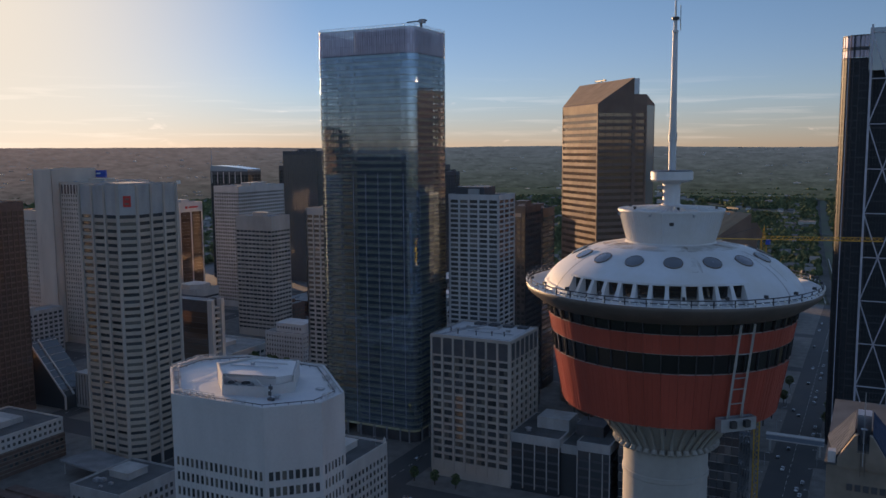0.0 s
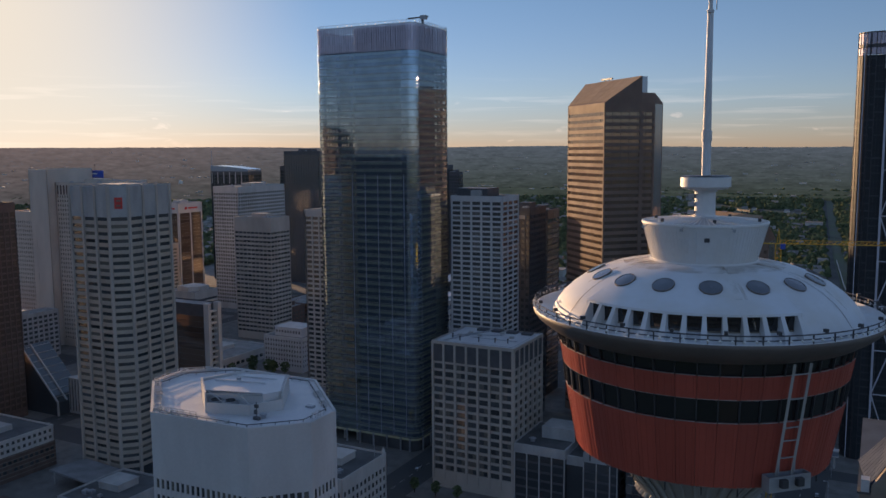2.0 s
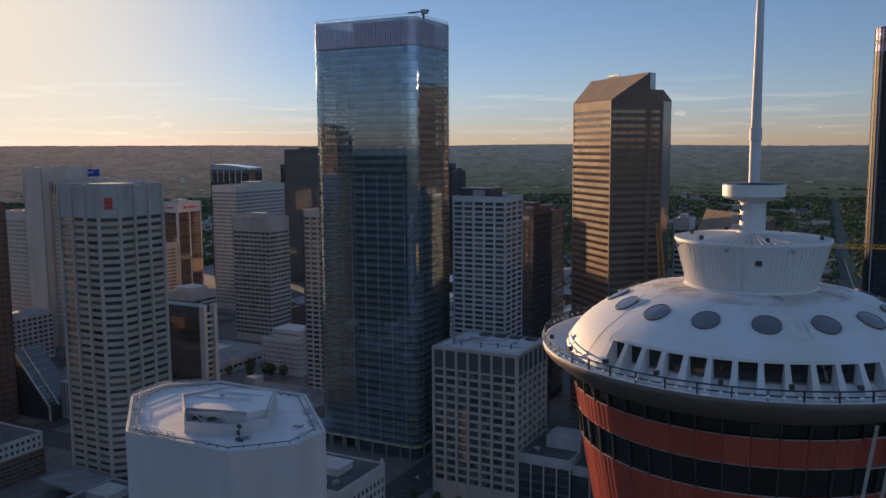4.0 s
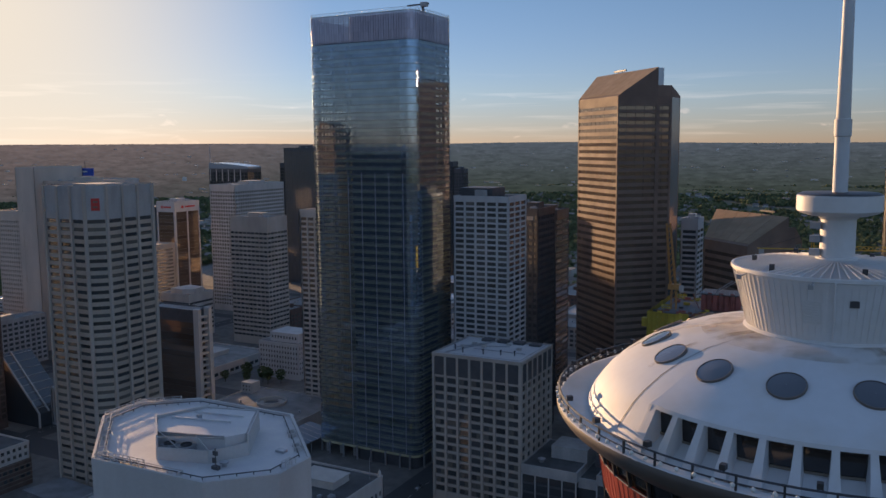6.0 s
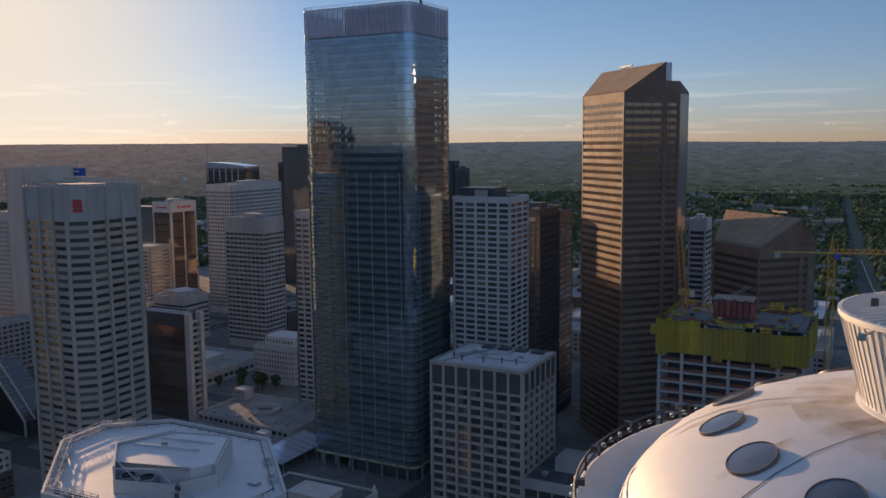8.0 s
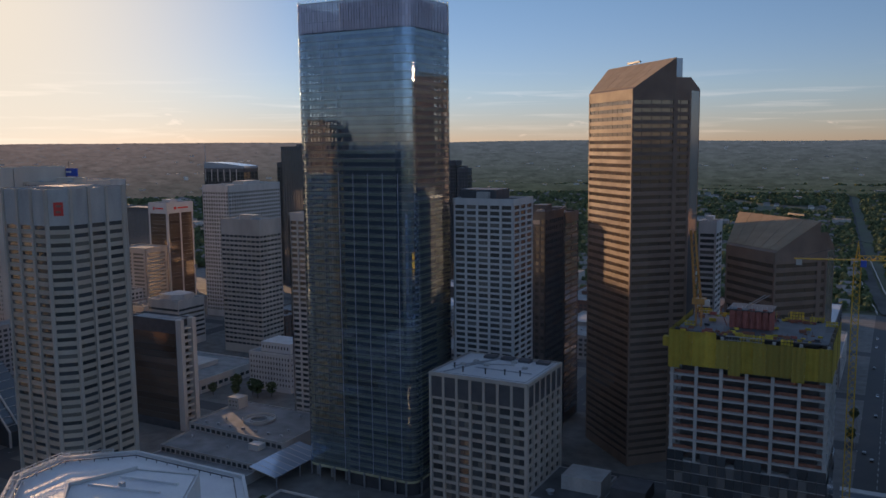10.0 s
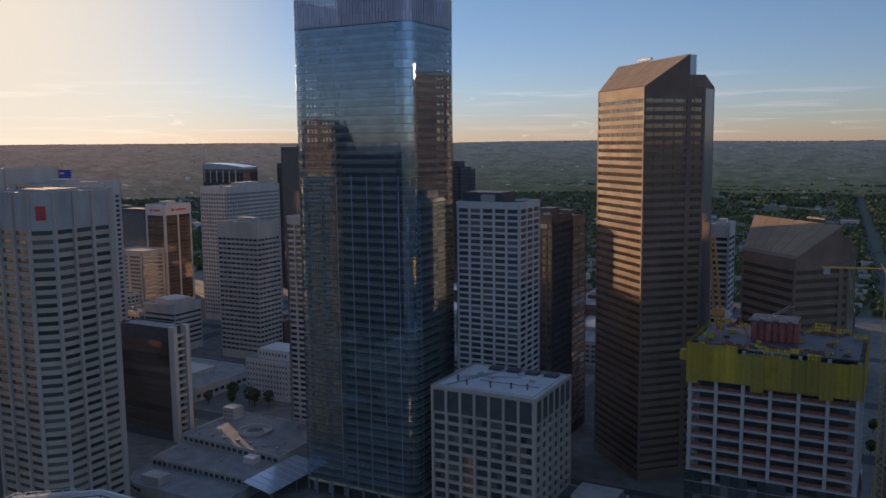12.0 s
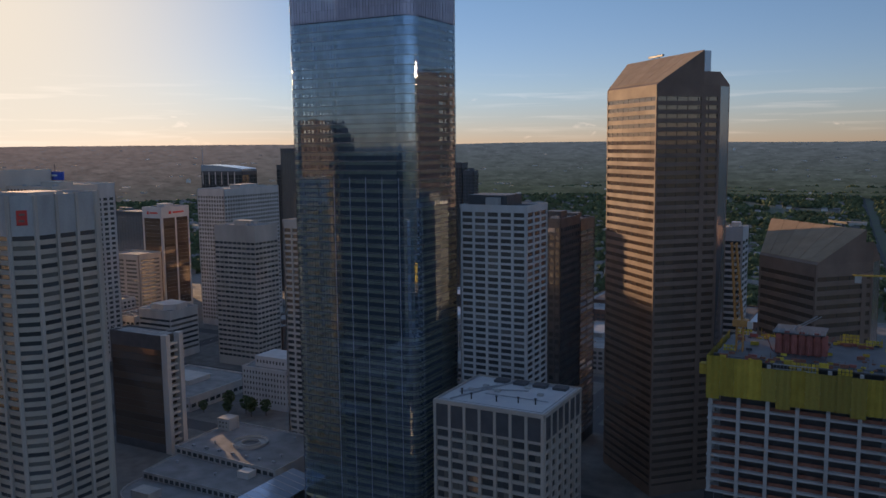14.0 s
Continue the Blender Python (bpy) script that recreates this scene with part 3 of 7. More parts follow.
# the paved city centre and its streets
solo("pavement", Geo().box(-900, 140, 20, 1000, 0.0, 0.12), M["paving"], "grey concrete city pavement between the blocks", "pavement", kind="structure")
STREETS_X = [(-46, -24, 20, 1000), (-232, -210, 20, 1000), (-345, -323, 20, 372), (-345, -325, 482, 1000), (-480, -462, 20, 1000), (-600, -584, 20, 1000), (-108, -92, 20, 330)]
STREETS_Y = [(346, 366), (228, 246), (482, 496), (585, 600), (690, 704), (820, 834), (100, 116)]
for x0, x1, y0, y1 in STREETS_X:
    solo("road", Geo().box(x0, x1, y0, y1, 0.0, 0.135), M["asphalt"], "dark asphalt city street", "road", kind="structure")
    g = Geo()
    for k in range(int((y1 - y0) / 9)):
        g.box((x0 + x1) / 2 - 0.1, (x0 + x1) / 2 + 0.1, y0 + 9 * k, y0 + 9 * k + 4, 0.135, 0.142)
    solo("road_marking", g, M["line"], "white dashed lane line on the asphalt", "road marking", kind="structure")
for y0, y1 in STREETS_Y:
    solo("road", Geo().box(-900, 140, y0, y1, 0.0, 0.13), M["asphalt"], "dark asphalt city avenue", "road", kind="structure")

# the street going on over the bridge to the north
g = Geo()
line = [(-35, 1000), (-52, 1150), (-72, 1400), (-100, 1800), (-132, 2300), (-170, 2900), (-215, 3600)]
for (ax, ay), (bx, by) in zip(line, line[1:]):
    za, zb = rise_at(ax, ay) + 1.2, rise_at(bx, by) + 1.2
    g.add([(ax - 6.5, ay, za), (ax + 6.5, ay, za), (bx + 6.5, by, zb), (bx - 6.5, by, zb)], [(0, 1, 2, 3)])
solo("road", g, M["far_road"], "long straight road running north across the river flats", "road", kind="structure")
for dx in (-10, 10):
    g = Geo()
    for (ax, ay), (bx, by) in zip(line[:3], line[1:3]):
        g.beam((ax + dx, ay, 1.9), (bx + dx, by, 1.9), 0.8, 1.4)
    solo("bridge_parapet", g, M["offwhite"], "pale concrete parapet along the bridge road", "parapet", kind="structure")


def ridge(radius, down, bumps, cool, warm, seed, label):
    """Far skyline of wooded hills, all round, evening haze painted as emission, warmer sunwards."""
    rough_look = 0.18 + 0.36 * min(1.0, bumps / 3.2)
    g = Geo()
    n = 2880
    pts = []
    for i in range(n):
        a = 2 * math.pi * i / n
        ca, sa = math.cos(a), math.sin(a)
        h = 172 - radius * math.tan(radians(down)) + 9 * noise.noise((ca * 5, sa * 5, seed)) + bumps * noise.noise((ca * 60, sa * 60, seed + 1)) + bumps * noise.noise((ca * 260, sa * 260, seed + 2)) + bumps * noise.noise((ca * 800, sa * 800, seed + 3))
        yaw = math.degrees(math.atan2(-ca, sa))
        h += (14 * max(0.0, 1 - abs(yaw - 24) / 26) + 26 * max(0.0, 1 - abs(yaw - 58) / 30)) * (radius / 4780) ** 4
        pts += [(radius * ca, radius * sa, 10), (radius * ca, radius * sa, h)]
    g.add(pts, [(2 * i, 2 * ((i + 1) % n), 2 * ((i + 1) % n) + 1, 2 * i + 1) for i in range(n)])
    m = material("far_hills_haze", (0.05, 0.06, 0.04), 1.0, vary=0.5, scale=0.012, fine=0.05, bump=0.0, spec=0.0)
    nd, ln = m.node_tree.nodes, m.node_tree.links
    b = nd["Principled BSDF"]
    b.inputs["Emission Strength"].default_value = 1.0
    # emission haze: cool away from sun, warm towards it, mottled like woods and clearings
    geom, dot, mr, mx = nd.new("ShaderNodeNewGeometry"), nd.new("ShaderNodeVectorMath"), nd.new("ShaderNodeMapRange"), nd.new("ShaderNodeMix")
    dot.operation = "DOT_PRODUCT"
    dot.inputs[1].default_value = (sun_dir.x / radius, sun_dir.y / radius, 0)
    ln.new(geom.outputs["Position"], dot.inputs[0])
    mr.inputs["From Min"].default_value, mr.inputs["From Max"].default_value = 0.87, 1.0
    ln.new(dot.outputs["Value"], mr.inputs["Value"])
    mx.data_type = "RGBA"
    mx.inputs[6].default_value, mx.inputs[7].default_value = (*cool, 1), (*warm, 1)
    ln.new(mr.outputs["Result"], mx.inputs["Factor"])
    tex, mp, v, hs = nd.new("ShaderNodeTexNoise"), nd.new("ShaderNodeMapping"), nd.new("ShaderNodeMapRange"), nd.new("ShaderNodeHueSaturation")
    mp.inputs["Scale"].default_value = (1, 1, 4.5)
    tex.inputs["Scale"].default_value, tex.inputs["Detail"].default_value = 0.018, 8
    tex.inputs["Roughness"].default_value = 0.72
    ln.new(geom.outputs["Position"], mp.inputs["Vector"])
    ln.new(mp.outputs["Vector"], tex.inputs["Vector"])
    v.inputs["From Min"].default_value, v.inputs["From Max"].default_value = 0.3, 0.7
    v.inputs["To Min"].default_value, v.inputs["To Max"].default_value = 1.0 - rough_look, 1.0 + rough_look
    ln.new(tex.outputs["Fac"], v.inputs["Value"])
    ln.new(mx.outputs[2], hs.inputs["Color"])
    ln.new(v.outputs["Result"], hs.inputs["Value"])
    # pale flecks of far houses
    fl, fm, lo, fx = nd.new("ShaderNodeTexNoise"), nd.new("ShaderNodeMapping"), nd.new("ShaderNodeMapRange"), nd.new("ShaderNodeMix")
    fm.inputs["Scale"].default_value = (1, 1, 6)
    fl.inputs["Scale"].default_value, fl.inputs["Detail"].default_value = 0.05, 3
    ln.new(geom.outputs["Position"], fm.inputs["Vector"])
    ln.new(fm.outputs["Vector"], fl.inputs["Vector"])
    lo.inputs["From Min"].default_value, lo.inputs["From Max"].default_value = 0.635, 0.69
    ln.new(fl.outputs["Fac"], lo.inputs["Value"])
    ln.new(lo.outputs["Result"], fx.inputs["Factor"])
    fx.data_type = "RGBA"
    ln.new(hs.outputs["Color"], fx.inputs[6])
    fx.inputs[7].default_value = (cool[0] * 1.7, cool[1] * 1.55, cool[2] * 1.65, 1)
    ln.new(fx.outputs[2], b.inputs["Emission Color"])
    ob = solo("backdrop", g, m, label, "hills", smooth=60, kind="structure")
    ob.visible_shadow = False


FAR_BUILDINGS = Geo()
far_rnd = random.Random(31)
N_RINGS = 18
for k in range(N_RINGS):
    t = k / (N_RINGS - 1)
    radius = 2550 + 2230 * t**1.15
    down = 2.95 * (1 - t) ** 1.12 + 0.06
    # emission brightens and turns bluer ring by ring to imitate haze
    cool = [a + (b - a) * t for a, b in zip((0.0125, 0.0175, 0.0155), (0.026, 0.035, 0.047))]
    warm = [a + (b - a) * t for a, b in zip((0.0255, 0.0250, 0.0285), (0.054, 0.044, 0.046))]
    # pale flat blocks between the rows of trees
    for _ in range(30):
        a = radians(far_rnd.uniform(-12, 66))
        if noise.noise((math.sin(a) * 9, math.cos(a) * 9, radius / 420)) < -0.05 or abs(math.degrees(a) - 3.4) < 0.5:
            continue
        r = radius - far_rnd.uniform(10, 28)
        x, y, z = -math.sin(a) * r, math.cos(a) * r, 172 - radius * math.tan(radians(down))
        w, h = far_rnd.uniform(2.5, 8) * (1.8 if far_rnd.random() < 0.15 else 1.0), far_rnd.uniform(-2.0, 1.2) + (14 * far_rnd.random() if far_rnd.random() < 0.07 else 0)
        FAR_BUILDINGS.box(x - w, x + w, y - 6, y + 6, z - 3.5, z + h)
    ridge(radius, down, 3.2 - 2.2 * t, cool, warm, 0.7 * k, "wooded suburbs fading into painted haze" if k < 13 else "low hills along the horizon, painted blue-grey with haze")


solo("far_buildings", FAR_BUILDINGS, M["house"], "many pale flat buildings far off among the trees", "houses", kind="stuff")


# ---- the observation tower ----
TX, TY = -21.0, 98.5
FACE = -78.0


def ring_pt(r, deg, z):
    return (TX + r * math.cos(radians(deg)), TY + r * math.sin(radians(deg)), z)


def observation_tower():
    th = thing("observation_tower", TX, TY, 0, "tall concrete tower with a red and white round pod", "tower")
    part("shaft", Geo().lathe([(6.6, 0), (5.7, 40), (5.0, 90), (4.85, 134), (4.85, 141)], 64, TX, TY), M["shaft"], th, "round tapered concrete shaft", smooth=40)
    part("shaft_band", Geo().lathe([(4.88, 133.9), (4.98, 134.0), (4.98, 134.5), (4.88, 134.6)], 64, TX, TY), M["shaft"], th, smooth=40)
    corb = part("corbel_ring", Geo().lathe([(4.85, 137.6), (5.3, 138.2), (6.2, 139.4), (7.5, 140.9), (8.9, 142.1), (9.4, 142.8)], 64, TX, TY), M["shaft"], th, "flared concrete collar under the pod", smooth=50)
    for k in range(40):
        a = 9.0 * k
        g = Geo()
        pts = [ring_pt(r, a, z) for r, z in ((5.45, 138.0), (5.75, 138.5), (6.5, 139.5), (7.8, 141.0), (9.2, 142.3))]
        g.tube(pts, 0.20, 6)
        g.tube([ring_pt(5.5, a, 138.15), ring_pt(5.9, a, 137.7)], 0.33, 8)
        part("rib", g, M["shaft"], corb)
    # floor of the pod
    part("pod_floor", Geo().lathe([(8.8, 142.75), (11.7, 142.75), (11.85, 142.95)], 48, TX, TY), M["rim"], th)
    part("pod_core", Geo().lathe([(11.6, 142.9), (12.9, 149.0), (13.1, 151.0), (13.4, 153.0), (13.9, 154.6)], 48, TX, TY), M["darkgrey"], th)
    step = 7.5
    half = radians(step / 2)

    def panel(r0, z0, r1, z1, out, mat, name, ribs=0):
        c = math.cos(half)
        g = Geo()
        w0, w1 = (r0 + out) * math.sin(half), (r1 + out) * math.sin(half)
        e = 0.02
        # one folded sheet: flat, with upright ribs pressed out of it
        across = [(-1.0, 0.0)]
        for k in range(ribs):
            s = (k + 0.5) / ribs * 2 - 1
            across += [(s - 0.06, 0.0), (s - 0.045, 0.03), (s + 0.045, 0.03), (s + 0.06, 0.0)]
        across.append((1.0, 0.0))
        m = len(across)
        pts = []
        for r, w, z in ((r0, w0, z0), (r1, w1, z1)):
            pts += [((r + out) * c + d, s * (w - e), z) for s, d in across] + [((r + out - 0.25) * c, w - e, z), ((r + out - 0.25) * c, -w + e, z)]
        n = m + 2
        g.add(pts, [(k, (k + 1) % n, n + (k + 1) % n, n + k) for k in range(n)] + [tuple(range(n))[::-1], tuple(range(n, 2 * n))])
        return mesh_of(name, g, mat)

    lower = panel(11.85, 142.9, 13.0, 149.0, 0.25, M["red"], "red_panel", 3)
    upper = panel(13.25, 151.1, 13.6, 153.15, 0.25, M["red"], "red_panel", 3)
    win2 = panel(13.0, 149.06, 13.25, 151.04, 0.12, M["pod_glass"], "window")
    win1 = panel(13.6, 153.2, 13.95, 154.9, 0.05, M["pod_glass"], "window")
    mull = {}
    for key, (r0, z0, r1, z1) in dict(a=(13.2, 149.0, 13.45, 151.1), b=(13.8, 153.15, 14.1, 154.9)).items():
        mull[key] = mesh_of("mullion", Geo().beam((r0, 0, z0), (r1, 0, z1), 0.11, 0.2), M["dark_steel"])
    for k in range(48):
        a = radians(FACE + 1.0 + step * k)
        for nm, me in (("red_panel", lower), ("red_panel", upper), ("window", win2), ("window", win1)):
            piece(nm, me, th, (TX, TY, 0), a)
        for key in "ab":
            piece("mullion", mull[key], th, (TX, TY, 0), a + half)
    for z, r in ((149.0, 13.32), (151.08, 13.52), (153.17, 13.9), (142.95, 12.12)):
        part("sill_band", Geo().lathe([(r - 0.1, z - 0.025), (r - 0.03, z - 0.02), (r - 0.03, z + 0.02), (r - 0.1, z + 0.025)], 96, TX, TY), M["grey"], th, "thin pale metal sill line")
    # hanging pins under the red skirt
    pin = mesh_of("pin", Geo().box(-0.06, 0.06, -0.06, 0.06, -0.9, 0.0), M["dark_steel"])
    for k in range(24):
        piece("pin", pin, th, ring_pt(11.7, FACE + 15 * k, 142.9))
    # rim with its gutter walk
    part("rim", Geo().lathe([(13.9, 154.7), (14.3, 154.35), (15.2, 154.9), (16.1, 155.6), (16.4, 156.02), (16.46, 156.2), (16.40, 156.40)], 96, TX, TY), M["rim"], th, "brown metal soffit flaring out under the roof", smooth=40)
    part("gutter", Geo().lathe([(16.40, 156.40), (16.32, 156.46), (16.22, 156.46), (15.8, 156.1), (14.5, 155.95), (14.2, 156.0)], 96, TX, TY), M["dome"], th, "white gutter walk round the roof", smooth=40)
    # roof shell: low rounded cone, with a recessed strip of windows on the side towards the camera's start
    shell = [(14.55, 156.0), (14.35, 156.55), (13.95, 157.15), (13.4, 157.85), (12.7, 158.52), (11.6, 159.32), (10.3, 160.02), (8.7, 160.62), (6.9, 161.0), (5.1, 161.2), (4.6, 161.22)]
    cut = [(14.55, 156.0), (13.9, 156.2), (13.1, 156.75), (13.1, 158.1), (13.5, 158.14), (13.42, 158.34), (12.6, 158.72)] + shell[5:]
    h0, h1 = FACE - 50.2, FACE + 34.8
    part("roof_shell", Geo().lathe(shell, 92, TX, TY, h1, h0 + 360), M["dome"], th, "white painted round steel roof", smooth=30)
    hood = part("window_hood", Geo().lathe(cut, 34, TX, TY, h0, h1), M["dome"], th, "white roof strip with recessed square windows", smooth=25)
    n = 12
    wst = (h1 - h0 - 3.0) / n
    # buttresses between the windows follow the round of the roof and widen downwards
    edge = [(14.57, 155.98, 0.34), (14.4, 156.55, 0.27), (14.05, 157.15, 0.21), (13.62, 157.9, 0.18), (13.46, 158.22, 0.17)]
    fin = Geo()
    fin.add([p for r, z, t in edge for p in ((r, -t, z), (r, t, z), (13.05, t, z), (13.05, -t, z))],
            [(4 * k + i, 4 * k + (i + 1) % 4, 4 * k + 4 + (i + 1) % 4, 4 * k + 4 + i) for k in range(4) for i in range(4)] + [(3, 2, 1, 0), (16, 17, 18, 19)])
    fin_me = mesh_of("fin", fin, M["dome"])
    pane = mesh_of("hood_window", Geo().box(13.08, 13.14, -0.64, 0.64, 156.86, 158.06), M["pod_glass"])
    # warm-coloured sill strip stands in for the orange reflection low in each pane
    sill = mesh_of("hood_sill", Geo().box(13.08, 13.22, -0.64, 0.64, 156.74, 156.86), M["sandstone"])
    for k in range(n + 1):
        piece("fin", fin_me, hood, (TX, TY, 0), radians(h0 + 1.5 + wst * k))
    for k in range(n):
        a = radians(h0 + 1.5 + wst * (k + 0.5))
        piece("hood_window", pane, hood, (TX, TY, 0), a)
        piece("hood_sill", sill, hood, (TX, TY, 0), a)
    for e in (h0, h1):
        w = Geo()
        s = 1 if e == h0 else -1
        rim = [(14.56, 156.0), (14.4, 156.55), (14.05, 157.15), (13.62, 157.9), (13.46, 158.3), (12.6, 158.7), (12.8, 156.0)]
        w.add([ring_pt(r, e - 0.2 * s, z) for r, z in rim] + [ring_pt(r, e + 0.7 * s, z) for r, z in rim], [tuple(range(7)), tuple(range(13, 6, -1))] + [(i, (i + 1) % 7, 7 + (i + 1) % 7, 7 + i) for i in range(7)])
        part("hood_end", w, M["dome"], hood)
    # round roof lights, proud of the shell
    for k in range(16):
        a = FACE + 2.0 + 22.5 * k
        slope = math.atan2(0.68, 1.32)
        up = Matrix.Translation(ring_pt(10.3, a, 160.04)) @ Matrix.Rotation(radians(a), 4, "Z") @ Matrix.Rotation(slope, 4, "Y")
        fr = Geo().lathe([(1.0, -0.15), (1.0, 0.07), (0.98, 0.10), (0.94, 0.10), (0.93, 0.05)], 28)
        fr.v = [tuple(up @ Vector(p)) for p in fr.v]
        f = part("roof_light", fr, M["rim"], th, "round dark roof light", smooth=40)
        gl = Geo().lathe([(0.94, 0.07), (0.55, 0.11), (0.02, 0.13)], 28)
        gl.v = [tuple(up @ Vector(p)) for p in gl.v]
        part("pane", gl, M["port_glass"], f, smooth=40)
    # seams of the shell
    for d in (-57.5, 57.5, 125, 192, 260):
        pts = []
        for r, z in shell[1:]:
            pts += [ring_pt(r + 0.012, FACE + d - 0.2, z + 0.014), ring_pt(r + 0.012, FACE + d + 0.2, z + 0.014)]
        part("seam", Geo().add(pts, [(2 * k, 2 * k + 1, 2 * k + 3, 2 * k + 2) for k in range(len(shell) - 2)]), M["rim"], th)
    # rusty run-off down the shell
    for a, w, e in ((FACE + 13, 3.2, 7), (FACE + 16, 1.4, 9), (FACE + 63, 2.0, 8), (FACE - 66, 3.0, 6), (FACE - 95, 3.4, 7), (FACE - 120, 2.6, 6), (FACE + 118, 3.0, 8)):
        g = Geo()
        run = [(r + 0.004, z + 0.006) for r, z in shell[::-1][:e]]
        pts = []
        for k, (r, z) in enumerate(run):
            h = w * (1.6 - 1.1 * k / len(run)) * (5.5 / r) * (1 + 0.25 * math.sin(3.1 * k + a))
            pts += [ring_pt(r, a - h, z), ring_pt(r, a + h, z)]
        g.add(pts, [(2 * k, 2 * k + 2, 2 * k + 3, 2 * k + 1) for k in range(len(run) - 1)])
        part("rust_stain", g, M["rust"], th)
    part("rust_stain", Geo().lathe([(r + 0.003, z + 0.005) for r, z in ((5.15, 161.2), (6.0, 161.1), (6.9, 161.0), (7.6, 160.86))], 72, TX, TY), M["rust"], th, "brown run-off round the foot of the drum")
    # railing with its bulbs
    rail = part("railing", Geo().lathe([(16.22, 157.16), (16.30, 157.22), (16.38, 157.16), (16.30, 157.10), (16.22, 157.16)], 120, TX, TY), M["dark_steel"], th, "dark rim railing strung with bulbs", smooth=40)
    part("rail", Geo().lathe([(16.24, 156.78), (16.3, 156.83), (16.36, 156.78), (16.3, 156.73), (16.24, 156.78)], 120, TX, TY), M["dark_steel"], rail, smooth=40)
    post = mesh_of("post", Geo().box(-0.05, 0.05, -0.05, 0.05, 0, 0.85), M["dark_steel"])
    bulb = mesh_of("bulb", Geo().lathe([(0.02, -0.13), (0.11, -0.06), (0.12, 0.04), (0.05, 0.12), (0.01, 0.13)], 8), M["lamp"], smooth=60)
    flood = mesh_of("floodlight", Geo().box(-0.18, 0.18, -0.14, 0.14, 0.0, 0.28), M["dark_steel"])
    for k in range(48):
        piece("post", post, rail, ring_pt(16.3, FACE + 7.5 * k, 156.36), radians(FACE + 7.5 * k))
    for k in range(110):
        piece("bulb", bulb, rail, ring_pt(16.42, FACE + 360 / 110 * k, 156.72))
    for k in range(24):
        piece("floodlight", flood, rail, ring_pt(16.05, FACE + 5 + 15 * k, 157.2), radians(FACE + 5 + 15 * k))
    # cleaning cradle on its ladder track
    a = FACE + 32
    crad = part("cradle_track", Geo().beam(ring_pt(14.6, a - 3.2, 154.3), ring_pt(12.75, a - 3.6, 143.8), 0.22).beam(ring_pt(14.6, a + 3.2, 154.3), ring_pt(12.75, a + 3.6, 143.8), 0.22), M["shaft"], th, "grey steel ladder track down the red wall")
    for z in (153.4, 151.2, 148.6, 147.4, 145.8):
        r = 12.75 + (z - 143.8) / 10.5 * 1.85
        part("rung", Geo().beam(ring_pt(r, a - 3.4, z), ring_pt(r, a + 3.4, z), 0.10), M["steel"], crad)
    bx = Geo()
    c, s = math.cos(radians(a)), math.sin(radians(a))
    f = ((TX + 12.6 * c + 2.1 * s, TY + 12.6 * s - 2.1 * c), (-s, c), (c, s))
    bx.slab(f, 0, 4.2, 143.15, 144.4, 0.9, 1.0).slab(f, 0, 4.2, 143.15, 144.4, 0, 0.1).slab(f, 0, 0.1, 143.15, 144.4, 0.1, 0.9).slab(f, 4.1, 4.2, 143.15, 144.4, 0.1, 0.9).slab(f, 0, 4.2, 143.05, 143.15, 0, 1.0)
    cr = part("cradle", bx, M["steel"], th, "open grey maintenance cradle")
    for o in (1.3, 2.9):
        part("winch", Geo().slab(f, o - 0.3, o + 0.3, 143.5, 144.2, 1.0, 1.45), M["dark_steel"], cr)
        part("hook_arm", Geo().slab(f, o - 0.07, o + 0.07, 144.4, 145.4, 0.35, 0.5), M["steel"], cr)
    # drum, dish and mast
    drum = part("drum", Geo().lathe([(5.05, 160.9), (5.1, 161.0), (5.12, 161.25), (4.95, 161.35), (5.85, 164.75), (5.95, 164.8), (5.95, 165.0), (5.8, 165.02)], 72, TX, TY), M["drum"], th, "white ribbed metal drum on the roof", smooth=30)
    ribm = mesh_of("drum_rib", Geo().beam((4.97, 0, 161.4), (5.86, 0, 164.7), 0.03, 0.035), M["drum"])
    for k in range(96):
        piece("drum_rib", ribm, drum, (TX, TY, 0), radians(3.75 * k))
    part("drum_roof", Geo().lathe([(5.8, 164.98), (1.0, 165.35)], 72, TX, TY), M["drum_top"], drum, "grey standing-seam drum roof", smooth=30)
    sm = mesh_of("roof_seam", Geo().beam((1.0, 0, 165.37), (5.75, 0, 165.02), 0.05, 0.09), M["drum"])
    for k in range(72):
        piece("roof_seam", sm, drum, (TX, TY, 0), radians(5.0 * k))
    lr = Geo()
    for j in range(9):
        z = 162.35 + 0.15 * j
        r = 4.97 + (z - 161.4) * 0.27
        lr.box(r - 0.02, r + 0.05, -0.45, 0.45, z, z + 0.07)
    lr = mesh_of("louvre_panel", lr, M["drum"])
    for d in (-21, 95, 160, 230):
        piece("louvre_panel", lr, drum, (TX, TY, 0), radians(FACE + d))
    part("downpipe", Geo().tube([ring_pt(4.99 + (z - 161.4) * 0.27 + 0.07, FACE - 9, z) for z in (161.4, 162.5, 163.6, 164.8)], 0.06, 6), M["drum"], drum)
    for d in (-62, -20, 22, 75, 130):
        part("lamp_arm", Geo().beam(ring_pt(5.9, FACE + d, 164.75), ring_pt(6.35, FACE + d, 164.6), 0.07).box(*[v for p in (ring_pt(6.4, FACE + d, 0),) for v in (p[0] - 0.13, p[0] + 0.13, p[1] - 0.13, p[1] + 0.13)], 164.45, 164.7), M["steel"], drum)
    hm = mesh_of("hatch", Geo().box(5.42, 5.63, -0.24, 0.24, 163.45, 163.83), M["dark_steel"])
    piece("hatch", hm, drum, (TX, TY, 0), radians(FACE + 1))
